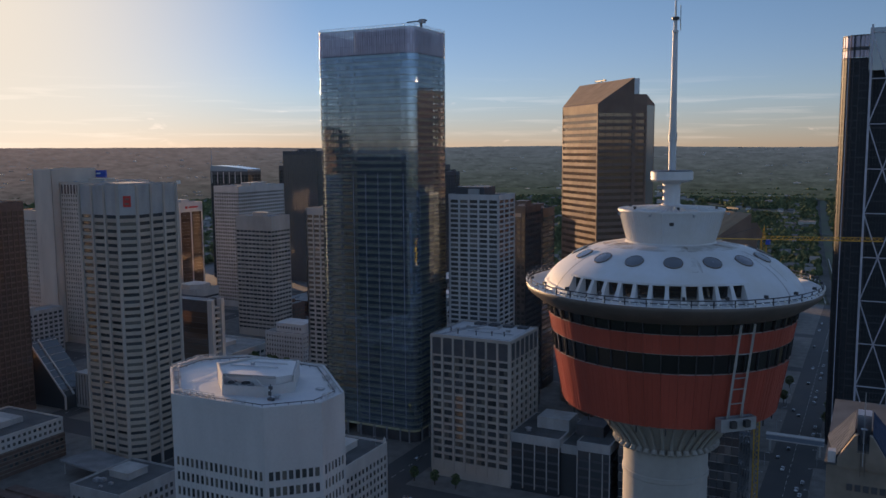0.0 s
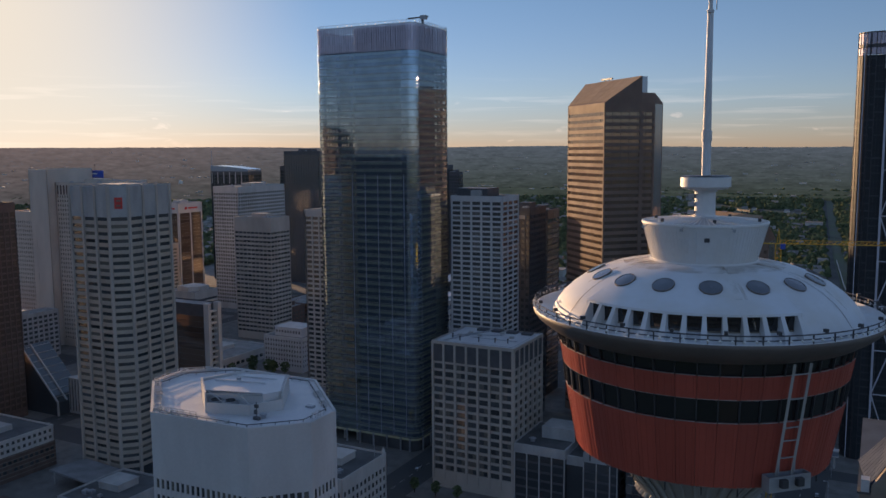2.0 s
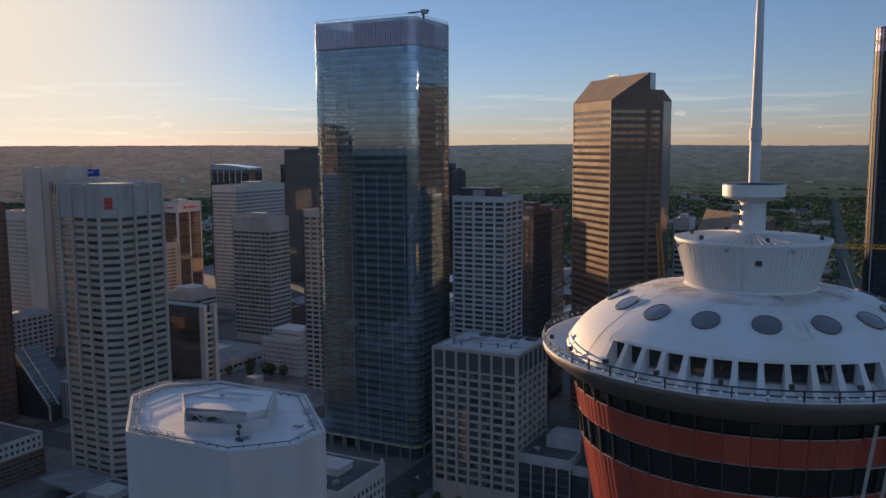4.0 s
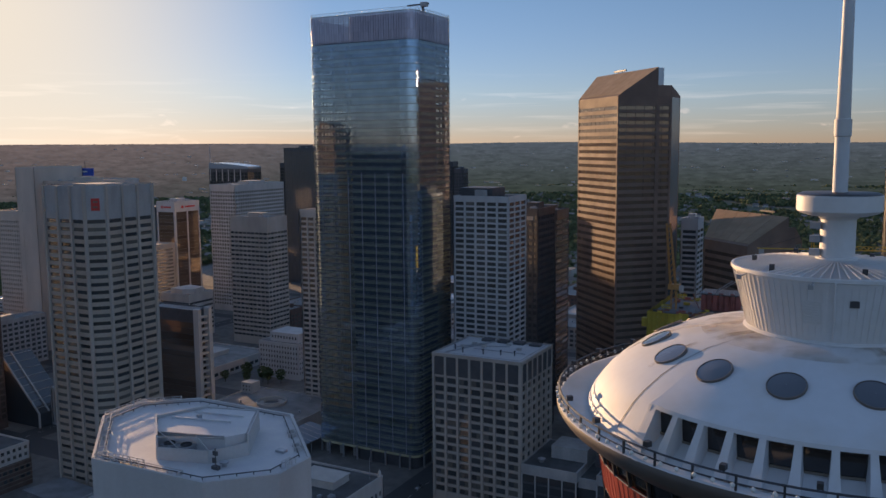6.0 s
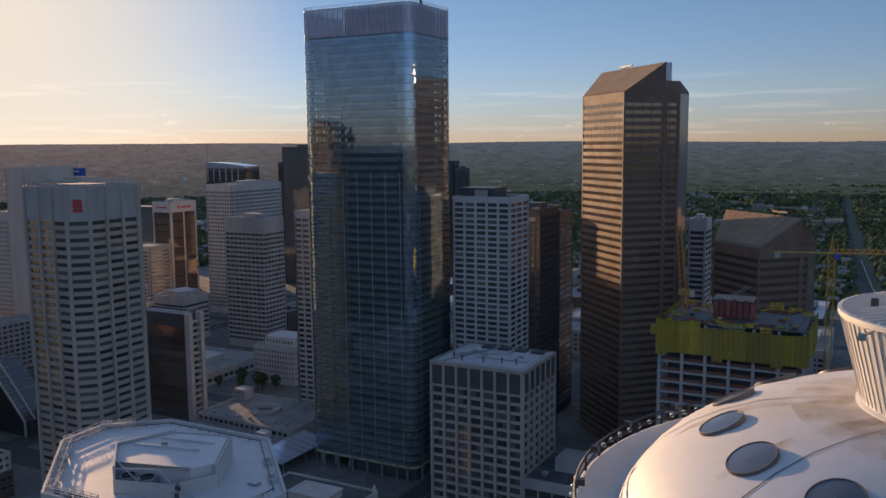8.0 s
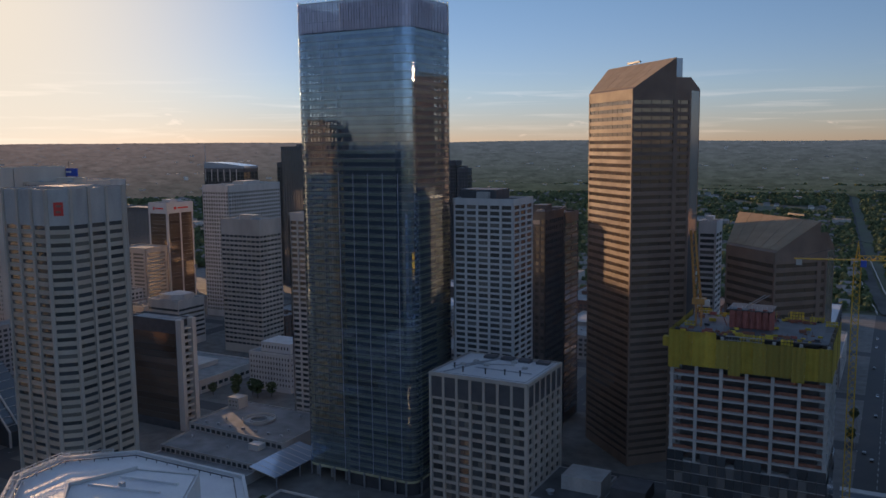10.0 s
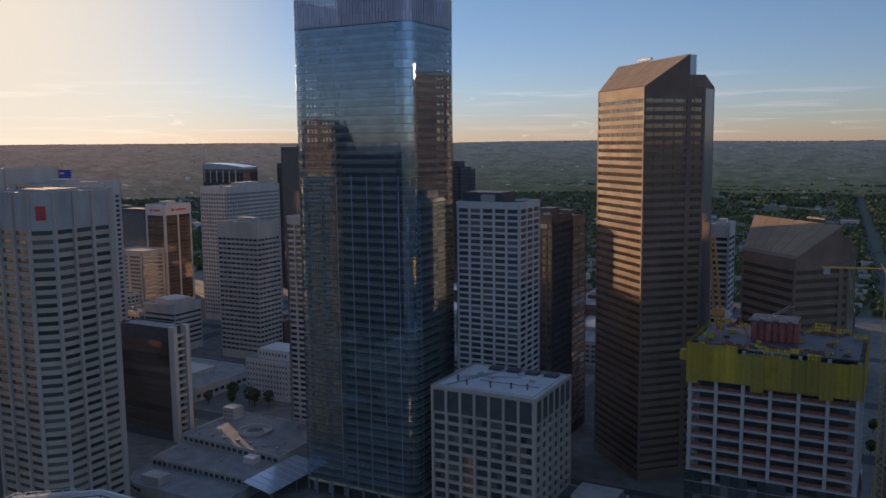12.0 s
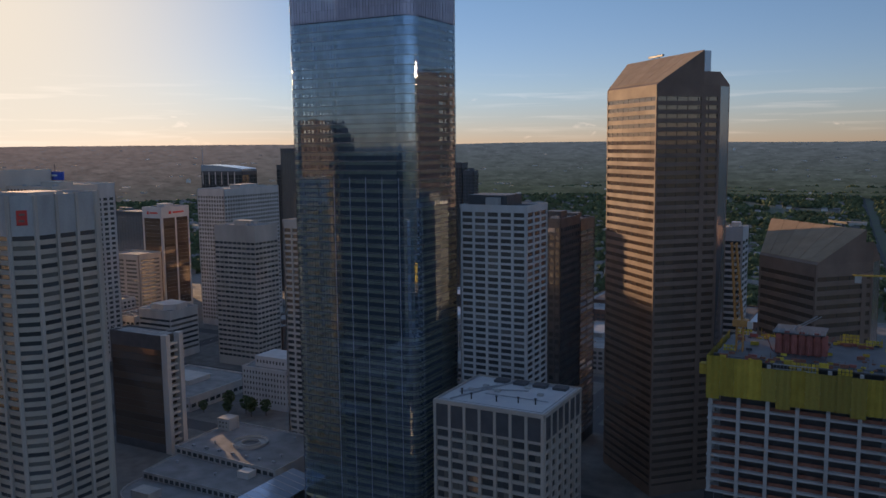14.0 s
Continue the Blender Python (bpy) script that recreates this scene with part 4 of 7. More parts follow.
    for d, r in ((10, 4.4), (70, 5.2), (140, 3.9), (200, 5.0), (262, 4.6), (310, 5.1)):
        part("roof_box", Geo().box(*[v for p in (ring_pt(r, FACE + d, 0),) for v in (p[0] - 0.14, p[0] + 0.14, p[1] - 0.12, p[1] + 0.12)], 165.0, 165.4), M["dark_steel"], drum)
    part("neck", Geo().lathe([(1.15, 165.2), (1.15, 165.5), (0.98, 165.55), (0.98, 167.75), (1.2, 167.95)], 32, TX, TY), M["drum"], th, "white steel neck", smooth=30)
    for d in (120, 135, 150):
        part("cable_run", Geo().tube([ring_pt(1.08, FACE + d + 60, 165.3), ring_pt(1.08, FACE + d + 60, 167.9)], 0.06, 5), M["steel"], th)
    for k in range(3):
        part("bracket", Geo().box(TX - 1.5, TX - 0.9, TY - 0.7, TY - 0.3, 165.6 + 0.8 * k, 166.0 + 0.8 * k), M["steel"], th)
    part("dish", Geo().lathe([(1.0, 167.95), (1.6, 167.98), (2.2, 168.16), (2.36, 168.3), (2.36, 169.16), (2.3, 169.22), (2.3, 169.2), (2.25, 168.9), (0.3, 168.9)], 56, TX, TY), M["drum"], th, "round white dish platform below the mast", smooth=30)
    part("dish_grille", Geo().lathe([(2.32, 169.24), (2.1, 169.34), (0.45, 169.36)], 40, TX, TY), M["dark_steel"], th, "dark grille over the dish", smooth=30)
    mast = part("mast", Geo().lathe([(0.42, 168.9), (0.42, 172.6), (0.48, 172.65), (0.48, 173.6), (0.40, 173.65), (0.34, 178.0), (0.28, 184.6), (0.34, 184.65), (0.34, 184.9), (0.2, 184.95), (0.2, 186.0)], 20, TX, TY), M["dome"], th, "slender white lattice-free antenna mast", smooth=30)
    part("mast_knob", Geo().lathe([(0.2, 186.0), (0.42, 186.05), (0.42, 186.35), (0.2, 186.4)], 16, TX, TY), M["dark_steel"], mast)
    part("mast_tip", Geo().lathe([(0.12, 186.4), (0.09, 190.0), (0.05, 190.8)], 10, TX, TY), M["dome"], mast)
    part("aerial", Geo().tube([(TX + 0.55, TY, 184.9), (TX + 0.55, TY, 187.6)], 0.04, 5), M["dark_steel"], mast)
    return th


observation_tower()


# ---- the blue glass tower with rounded corners ----
def rounded(x0, x1, y0, y1, r, step=7):
    pts = []
    for cx, cy, a in ((x1 - r, y0 + r, -90), (x1 - r, y1 - r, 0), (x0 + r, y1 - r, 90), (x0 + r, y0 + r, 180)):
        for k in range(step):
            t = radians(a + 90 * k / (step - 1))
            pts.append((cx + r * math.cos(t), cy + r * math.sin(t)))
    return pts


def along(poly, pitch):
    """Points about pitch apart round a closed outline; corners in between are kept smooth."""
    segs = [(Vector(p), Vector(poly[(i + 1) % len(poly)])) for i, p in enumerate(poly)]
    total = sum((b - a).length for a, b in segs)
    n = round(total / pitch)
    out, k, run = [], 0, 0.0
    for i in range(n):
        want = i * total / n
        while run + (segs[k][1] - segs[k][0]).length < want - 1e-9:
            run += (segs[k][1] - segs[k][0]).length
            k += 1
        a, b = segs[k]
        out.append(tuple(a + (b - a).normalized() * (want - run)))
    return out


def glass_tower():
    x0, x1, y0, y1 = -298.4, -233.3, 421.3, 464.4
    th = thing("glass_tower", (x0 + x1) / 2, (y0 + y1) / 2, 0, "tall blue mirror-glass office tower with rounded corners", "skyscraper")
    outline = rounded(x0, x1, y0, y1, 5.2)
    ring = along(outline, 1.52)
    n = len(ring)
    fh = 4.02
    base, floors = 8.0, 54
    top = base + floors * fh
    rnd = random.Random(4)
    rest = Geo()
    c = Vector(((x0 + x1) / 2, (y0 + y1) / 2))
    inner = rounded(x0 + 24.0, x1 - 1.2, y0 + 1.2, y1 - 14.0, 4.5)
    part("core", Geo().prism(inner, 0, 238.5), M["darkgrey"], th, "dark inner core")
    for k in range(floors + 1):
        z = base + k * fh
        part("floor_slab", Geo().prism([tuple(c + (Vector(p) - c) * 0.992) for p in outline], z - 1.45, z + 0.50), M["office_floor"], th)
    for x, y in ((x0 + 4, y0 + 4), (x0 + 13, y0 + 4), (x0 + 22, y0 + 4), (x0 + 4, y0 + 17), (x0 + 4, y0 + 30), (x1 - 4, y1 - 4), (x1 - 13, y1 - 4)):
        part("inner_column", Geo().box(x - 0.6, x + 0.6, y - 0.6, y + 0.6, 0, top), M["grey"], th)
    near = 0
    for i in range(n):
        p, q = Vector(ring[i]), Vector(ring[(i + 1) % n])
        u = (q - p).normalized()
        nn = Vector((u.y, -u.x))
        for k in range(floors):
            z0, z1 = base + k * fh + 0.42, base + (k + 1) * fh - 0.05
            t0, t1, t2 = (rnd.uniform(0.0, 0.012) for _ in range(3))
            a, b = p + u * 0.04, q - u * 0.04
            quad = [(*(a + nn * t0), z0), (*(b + nn * t1), z0), (*(b + nn * t1), z1), (*(a + nn * t2), z1)]
            # the panels by the corner that the camera passes nearest are pieces of their own
            if p.x > x1 - 9 and p.y < y0 + 5.3 and near < 300 and k >= floors - 34:
                g = Geo().add(quad + [(v[0] - nn.x * 0.03, v[1] - nn.y * 0.03, v[2]) for v in quad], [(0, 1, 2, 3), (7, 6, 5, 4), (0, 4, 5, 1), (3, 2, 6, 7)])
                part("glass_panel", g, M["mirror"], th)
                near += 1
            else:
                rest.add(quad, [(0, 1, 2, 3)])
    part("curtain_wall", rest, M["mirror"], th, "blue reflecting window panels", kind="stuff")
    sp = Geo()
    for k in range(floors + 1):
        z = base + k * fh
        for i in range(n):
            p, q = ring[i], ring[(i + 1) % n]
            sp.add([(*p, z - 0.04), (*q, z - 0.04), (*q, z + 0.40), (*p, z + 0.40)], [(0, 1, 2, 3)])
    part("floor_strip", sp, M["spandrel"], th, "dark glass strips at every floor", kind="stuff")
    mu = Geo()
    for i in range(n):
        f, w = face_of(ring[i], ring[(i + 1) % n])
        mu.slab(f, -0.035, 0.035, base, top, -0.02, 0.075)
    for i in range(0, n, 2):
        p = Vector(ring[i])
        if p.x < x0 + 2 or p.y > y1 - 2:
            f, w = face_of(ring[i], ring[(i + 1) % n])
            mu.slab(f, -0.3, 0.3, base, top, -0.9, -0.1)
    part("mullions", mu, M["dark_steel"], th, "slim dark metal mullions", kind="stuff")
    # pale strips put in for the highlights that run up the mullions
    for k in range(5):
        part("face_fin", Geo().box(x0 + 24.2 + 8.4 * k, x0 + 24.36 + 8.4 * k, y0 - 0.2, y0 - 0.09, base, 158), M["brace"], th, "slim pale strip standing in for a mullion highlight")
    # crown of tinted screens, with a rail of hoops
    cr = Geo()
    for i in range(n):
        p, q = Vector(ring[i]), Vector(ring[(i + 1) % n])
        u = (q - p).normalized() * 0.05
        for z0, z1 in ((top, top + 5.1), (top + 5.2, top + 10.3), (top + 10.4, 239.6)):
            cr.add([(*(p + u), z0), (*(q - u), z0), (*(q - u), z1), (*(p + u), z1)], [(0, 1, 2, 3)])
    part("crown_screen", cr, M["crown"], th, "violet-grey glass screens of the crown", kind="stuff")
    mm = Geo()
    for i in range(n):
        f, w = face_of(ring[i], ring[(i + 1) % n])
        mm.slab(f, -0.05, 0.05, top, 239.8, -0.05, 0.14 if i % 2 == 0 else 0.08)
    part("crown_mullions", mm, M["dark_steel"], th, kind="stuff")
    big = along(outline, 3.1)
    for i in range(len(big)):
        p, q = Vector(big[i]), Vector(big[(i + 1) % len(big)])
        d = q - p
        pts = [(*(p + d * 0.08), 239.4)] + [(*(p + d * (0.5 - 0.42 * math.cos(math.pi * k / 8))), 240.2 + 1.0 * math.sin(math.pi * k / 8)) for k in range(9)] + [(*(p + d * 0.92), 239.4)]
        part("hoop", Geo().tube(pts, 0.11, 5), M["steel"], th)
    for z in (239.5,):
        g = Geo()
        for i in range(len(outline)):
            g.beam((*outline[i], z), (*outline[(i + 1) % len(outline)], z), 0.3)
        part("crown_rail", g, M["steel"], th)
    part("roof", Geo().prism([tuple(c + (Vector(p) - c) * 0.97) for p in outline], 226.0, 226.6), M["roof_dark"], th)
    # base storeys with stout columns
    for i in range(0, n, 6):
        p = ring[i]
        part("column", Geo().lathe([(0.55, 0.1), (0.55, base)], 10, *p), M["steel"], th, smooth=40)
    cran = thing("roof_crane", -238, 440, 238.7, "small window-cleaning crane on the tower roof", "crane")
    part("mast", Geo().box(-238.5, -237.5, 439.5, 440.5, 238.7, 244.2), M["dark_steel"], cran)
    part("jib", Geo().beam((-245.5, 436.8, 244.0), (-235.0, 441.3, 245.0), 0.7), M["dark_steel"], cran)
    part("cab", Geo().box(-239.0, -235.6, 438.8, 441.4, 243.4, 245.6), M["steel"], cran)


glass_tower()


# ---- the two brown granite towers, turned half a right angle ----
R2 = math.sqrt(0.5)


def pq(p, q):
    return ((p + q) * R2, (q - p) * R2)


def granite_tower(name, p0, p1, q0, qr, q1, eave, ridge, back, fh, label):
    cx, cy = pq((p0 + p1) / 2, (q0 + q1) / 2)
    th = thing(name, cx, cy, 0, label, "skyscraper")
    cut = 6.0
    west = q1 - q0
    foot = [pq(p0, q0), pq(p1, q0), pq(p1, q1 - cut - 3.5), pq(p1 - cut, q1), pq(p0 - west + 22, q1), pq(p0 - west + 11, q1 - 11)]
    cen = Vector((sum(p[0] for p in foot) / 6, sum(p[1] for p in foot) / 6))
    core = [tuple(cen + (Vector(p) - cen) * 0.986) for p in foot]
    part("core", Geo().prism(core, 0, eave - 0.3), M["bronze_glass"], th, "bronze glass window strips")
    floors = int((eave - 6) / fh)
    rnd = random.Random(9)
    for k in range(floors + 1):
        z0 = eave - 5.5 - k * fh
        z1 = z0 + fh * 0.52
        if z0 < 3:
            break
        top = eave if k == 0 else z1
        g = Geo()
        for i, p in enumerate(foot):
            f, w = face_of(p, foot[(i + 1) % 6])
            g.slab(f, 0, w, z0, top if i != 2 or k == 0 else z0 + fh * 0.3, -0.6, 0.0)
        part("spandrel_band", g, M["granite"], th)
    for i, p in enumerate(foot):
        f, w = face_of(p, foot[(i + 1) % 6])
        part("corner_pier", Geo().slab(f, 0, 0.9, 0, eave, -0.6, 0.05), M["granite"], th)
        part("corner_pier", Geo().slab(f, w - 0.9, w, 0, eave, -0.6, 0.05), M["granite"], th)
        part("base_wall", Geo().slab(f, 0.9, w - 0.9, 0, 5, -0.6, 0.02), M["granite"], th)
        if i == 2:
            part("corner_glass", Geo().slab(f, 0.9, w - 0.9, 5, eave - 0.5, 0.01, 0.07), M["spandrel"], th, "blue-grey glass strip on the cut corner")
        if i == 1:
            m = (qr - q0) / (q1 - cut - 3.5 - q0) * w
            part("pier", Geo().slab(f, m - 1.2, m + 1.2, 0, eave, -0.6, 0.08), M["granite"], th)
    mu = Geo()
    for i, p in enumerate(foot):
        f, w = face_of(p, foot[(i + 1) % 6])
        m = max(2, int(w / 5.2))
        for k in range(1, m):
            mu.slab(f, k * w / m - 0.06, k * w / m + 0.06, 5, eave - 4, -0.40, -0.2)
    part("mullions", mu, M["dark_steel"], th, kind="stuff")
    # wedge roof: a slope up to the ridge, a drop behind it, a lower flat back
    a, b = pq(p0, q0), pq(p1, q0)
    c, dd = pq(p1, qr), pq(p0 - (qr - q0), qr)
    w = Geo()
    w.add([(*a, eave), (*b, eave), (*c, eave), (*dd, eave), (*c, ridge), (*dd, ridge)], [(3, 2, 1, 0), (0, 1, 4, 5), (1, 2, 4), (0, 5, 3), (2, 3, 5, 4)])
    part("roof_wedge", w, M["granite"], th)
    n = max(6, int((p1 - p0) / 7))
    for k in range(n):
        q_lo, q_hi = q0 + 1.6, qr - 0.1
        zl, zh = eave + (ridge - eave) * (q_lo - q0) / (qr - q0), eave + (ridge - eave) * (q_hi - q0) / (qr - q0)
        l0, l1 = p0 - (q_lo - q0), p0 - (q_hi - q0)
        a0, a1 = l0 + (p1 - l0) * k / n + 0.12, l0 + (p1 - l0) * (k + 1) / n - 0.12
        b0, b1 = l1 + (p1 - l1) * k / n + 0.12, l1 + (p1 - l1) * (k + 1) / n - 0.12
        g = Geo().add([(*pq(s, q), z + h) for h in (0.02, 0.22) for s, q, z in ((a0, q_lo, zl), (a1, q_lo, zl), (b1, q_hi, zh), (b0, q_hi, zh))], BOX)
        part("roof_panel", g, M["granite_roof"], th)
    bk = [pq(p0 - (qr - q0), qr), pq(p1, qr), pq(p1, q1 - cut - 3.5), pq(p1 - cut, q1), pq(p0 - west + 22, q1), pq(p0 - west + 11, q1 - 11)]
    part("back_roof", Geo().prism(bk, eave, [back, back, back, back - 14 if back - 14 > eave else eave + 0.5, back, back]), M["granite"], th)
    if ridge > 200:
        part("ridge_screen", Geo().prism([pq(p1 - 14, qr + 0.02), pq(p1 - 0.2, qr + 0.02), pq(p1 - 0.2, qr + 3.6), pq(p1 - 14, qr + 3.6)], back - 0.5, ridge - 0.2), M["skylight"], th, "pale glazed screen behind the ridge")
    for k in range(5):
        s = p1 - 1.5 - 1.6 * k
        part("antenna", Geo().tube([(*pq(s, qr + 2.5), back), (*pq(s, qr + 2.5), back + 2.6)], 0.12, 5), M["dark_steel"], th)
    return th


W = granite_tower("granite_tower", -516.0, -467.6, 250.5, 275.4, 293.5, 198.2, 214.1, 204.3, 4.05, "tall red-brown granite office tower with a wedge roof")
part("cleaning_rig", Geo().beam((*pq(-520, 276.5), 215.6), (*pq(-506, 276.5), 215.6), 1.0).beam((*pq(-515, 276.5), 213.5), (*pq(-515, 276.5), 215.6), 0.6).beam((*pq(-510, 276.5), 213.5), (*pq(-510, 276.5), 215.6), 0.6), M["darkgrey"], W)
E_ = granite_tower("granite_block", -449.0, -411.5, 295.0, 320.3, 334.0, 119.3, 133.3, 128.0, 4.05, "lower red-brown granite office block with a wedge roof")
part("cleaning_rig", Geo().beam((*pq(-436, 321.5), 135.2), (*pq(-424, 321.5), 135.2), 1.0).beam((*pq(-432, 321.5), 133), (*pq(-432, 321.5), 135.2), 0.6).beam((*pq(-427, 321.5), 133), (*pq(-427, 321.5), 135.2), 0.6), M["darkgrey"], E_)


# ---- the pale ribbed tower with cut corners ----
def ribbed_tower():
    ax, ay, s, c = -354.1, 318.7, 9.34, 6.78
    w = 3 * s
    poly = [(ax - w, ay), (ax, ay), (ax + c, ay + c), (ax + c, ay + c + w), (ax, ay + 2 * c + w), (ax - w, ay + 2 * c + w), (ax - w - c, ay + c + w), (ax - w - c, ay + c)]
    th = thing("ribbed_tower", ax - w / 2, ay + c + w / 2, 0, "pale concrete office tower with upright ribs and banded windows", "skyscraper")
    cen = Vector((ax - w / 2, ay + c + w / 2))
    part("core", Geo().prism([tuple(cen + (Vector(p) - cen) * 0.975) for p in poly], 0, 152.5), M["room_glass"], th)
    fh, base, top = 3.78, 6.0, 141.8
    rows = int((top - base) / fh)
    for i, p in enumerate(poly):
        f, wd = face_of(p, poly[(i + 1) % 8])
        bays = 3 if i % 2 == 0 else 1
        bw = wd / bays
        seen = i in (0, 1, 2, 7)
        for b in range(bays):
            # spandrels bow out a little between the ribs
            m = 5
            g = Geo()
            for k in range(m):
                a0, a1 = bw * k / m - bw / 2, bw * (k + 1) / m - bw / 2
                d0, d1 = -0.30 * math.sin(math.pi * k / m), -0.30 * math.sin(math.pi * (k + 1) / m)
                g.add([(a, d, zz) for zz in (0, 1.95) for a, d in ((a0, d0), (a1, d1), (a1, 0.7), (a0, 0.7))], BOX)
            ang = math.atan2(f[1][1], f[1][0])
            a = (b + 0.5) * bw
            spot = (f[0][0] + f[1][0] * a, f[0][1] + f[1][1] * a)
            if seen:
                me = mesh_of("spandrel", g, M["brown_panel"])
                for r in range(rows):
                    piece("spandrel", me, th, (*spot, base + r * fh), ang)
            else:
                part("back_wall", Geo().slab(f, b * bw, (b + 1) * bw, base, base + rows * fh, -0.7, 0), M["beige"], th)
            part("top_panel", Geo().slab(f, b * bw, (b + 1) * bw, base + rows * fh, 154.0, -0.7, 0.05), M["grey"], th, "blank grey panel at the tower head")
            if seen:
                gp = Geo().box(-bw / 2 + 0.75, bw / 2 - 0.75, -0.05, 0.05, 0.02, fh - 1.97)
                me = mesh_of("window", gp, M["room_glass"])
                ang = math.atan2(f[1][1], f[1][0])
                for r in range(rows):
                    a = (b + 0.5) * bw
                    piece("window", me, th, (f[0][0] + f[1][0] * a - f[2][0] * 0.35, f[0][1] + f[1][1] * a - f[2][1] * 0.35, base + r * fh + 1.95), ang)
        for b in range(bays + 1):
            a = b * bw
            g = Geo().slab(f, a - 0.62, a + 0.62, 0, 154.3, -0.6, 0.85)
            if b < bays or i % 2 == 0:
                part("rib", g, M["beige"], th)
        part("base_wall", Geo().slab(f, 0, wd, 0, base, -0.7, -0.1), M["dark_glass"], th)
    flat_roof(th, poly, 153.2, M["roof"], rise=0.8, edge_mat=M["grey"])
    part("plant_room", Geo().box(cen.x - 9, cen.x + 9, cen.y - 8, cen.y + 8, 153.2, 154.6), M["grey"], th)
    # the sign on the cut corner: a plain red square with a lighter bar
    f, wd = face_of(poly[1], poly[2])
    sg = part("sign", Geo().slab(f, wd * 0.30, wd * 0.70, 142.6, 148.4, 0.05, 0.35), M["sign_red"], th, "red square sign")
    part("sign_mark", Geo().slab(f, wd * 0.40, wd * 0.62, 146.3, 147.2, 0.35, 0.42).slab(f, wd * 0.38, wd * 0.60, 143.8, 144.7, 0.35, 0.42), M["granite"], sg)


ribbed_tower()


# ---- the white block with eight sides ----
def white_octagon():
    poly = [(-155.5, 153.8), (-127.0, 154.4), (-117.0, 164.0), (-117.0, 173.8), (-137.2, 194.0), (-165.2, 194.2), (-176.2, 184.8), (-175.4, 173.6)]
    th = thing("white_office_block", -146, 174, 0, "white eight-sided office block with narrow windows and a white roof", "office building")
    cen = Vector((-146, 174))
    part("core", Geo().prism([tuple(cen + (Vector(p) - cen) * 0.975) for p in poly], 0, 110), M["room_glass"], th)
    for i, p in enumerate(poly):
        f, w = face_of(p, poly[(i + 1) % 8])
        # only the upper storeys come near enough for single windows
        fh = 3.9
        lo = 99.3 - 6 * fh
        if i in (0, 1, 2):
            bays, pr = ((18, 0.58), (8, 0.5), (6, 0.6))[i]
            facade(th, f, w, lo, 111.4, bays, fh, pr, 1.6, M["white"], M["room_glass"], 0.32, end=0.85, top=111.4 - 99.29)
            facade(th, f, w, lo - 18 * fh, lo, bays, fh, pr, 1.6, M["white"], M["room_glass"], 0.32, end=0.85, windows=False)
            part("base_wall", Geo().slab(f, 0, w, 0, lo - 18 * fh, -0.5, 0), M["white"], th)
        else:
            part("back_wall", Geo().slab(f, 0, w, 0, 111.4, -0.5, 0), M["white"], th)
    part("roof", Geo().prism([tuple(cen + (Vector(p) - cen) * 0.985) for p in poly], 110.2, 110.8), M["roof_white"], th, "white membrane roof")
    g = Geo()
    for i, p in enumerate(poly):
        f, w = face_of(p, poly[(i + 1) % 8])
        g.slab(f, 0, w, 109.4, 111.42, -0.55, 0.03)
    part("parapet", g, M["white"], th)
    # inner kerb and the cleaning rail round it
    ins = [tuple(cen + (Vector(p) - cen) * 0.90) for p in poly]
    g = Geo()
    for i, p in enumerate(ins):
        q = ins[(i + 1) % 8]
        g.beam((*p, 111.35), (*q, 111.35), 0.18)
        f, w = face_of(p, q)
        m = max(2, int(w / 2.6))
        for k in range(m):
            a = Vector(p) + (Vector(q) - Vector(p)) * (k / m)
            g.beam((*a, 110.8), (*a, 111.35), 0.14)
    part("roof_rail", g, M["darkgrey"], th)
    for fi, spans in ((7, ((0.1, 0.42), (0.55, 0.9))), (3, ((0.2, 0.3), (0.5, 0.6))), (0, ((0.15, 0.75),))):
        f, w = face_of(poly[fi], poly[(fi + 1) % 8])
        for a, b in spans:
            part("walkway_frame", Geo().slab(f, w * a, w * b, 111.5, 111.62, -2.6, -2.4).slab(f, w * a, w * b, 111.5, 111.62, -1.2, -1.0).slab(f, w * a, w * a + 0.2, 110.8, 111.62, -2.6, -1.0).slab(f, w * b - 0.2, w * b, 110.8, 111.62, -2.6, -1.0), M["white"], th)
    # raised plant house: a low fan well in front, a higher deck behind
    ps = [(-144.5, 160.2), (-133.5, 163.0), (-129.8, 170.5), (-138, 183.5), (-150, 180.5), (-154.6, 169.8)]
    deck = [(-147.6, 163.4), (-133.0, 167.2), (-130.8, 171.0), (-138.4, 182.9), (-149.6, 180.0), (-154.0, 169.9)]
    part("plant_deck", Geo().prism(deck, 110.8, 115.0), M["roof_white"], th, "raised white plant deck")
    for i, p in enumerate(ps):
        f, w = face_of(p, ps[(i + 1) % 6])
        hi = (113.4, 113.4, 115.2, 115.2, 115.6, 115.9)[i]
        part("plant_screen", Geo().slab(f, -0.1, w + 0.1, 110.8, hi, -0.35, 0.0), M["white"], th, "white plant screen wall")
    part("well_edge", Geo().slab(face_of(deck[0], deck[1])[0], 0, 15, 114.6, 115.3, 0, 0.3), M["steel"], th)
    for k in range(2):
        x, y = -143.4 + 3.6 * k, 162.7 + 0.9 * k
        fan = part("fan_unit", Geo().box(x - 1.45, x + 1.45, y - 1.3, y + 1.3, 110.8, 113.5), M["steel"], th)
        part("fan", Geo().lathe([(1.15, 113.5), (1.15, 113.75), (1.0, 113.75), (1.0, 113.52), (0.05, 113.52)], 16, x, y), M["dark_steel"], fan, smooth=40)
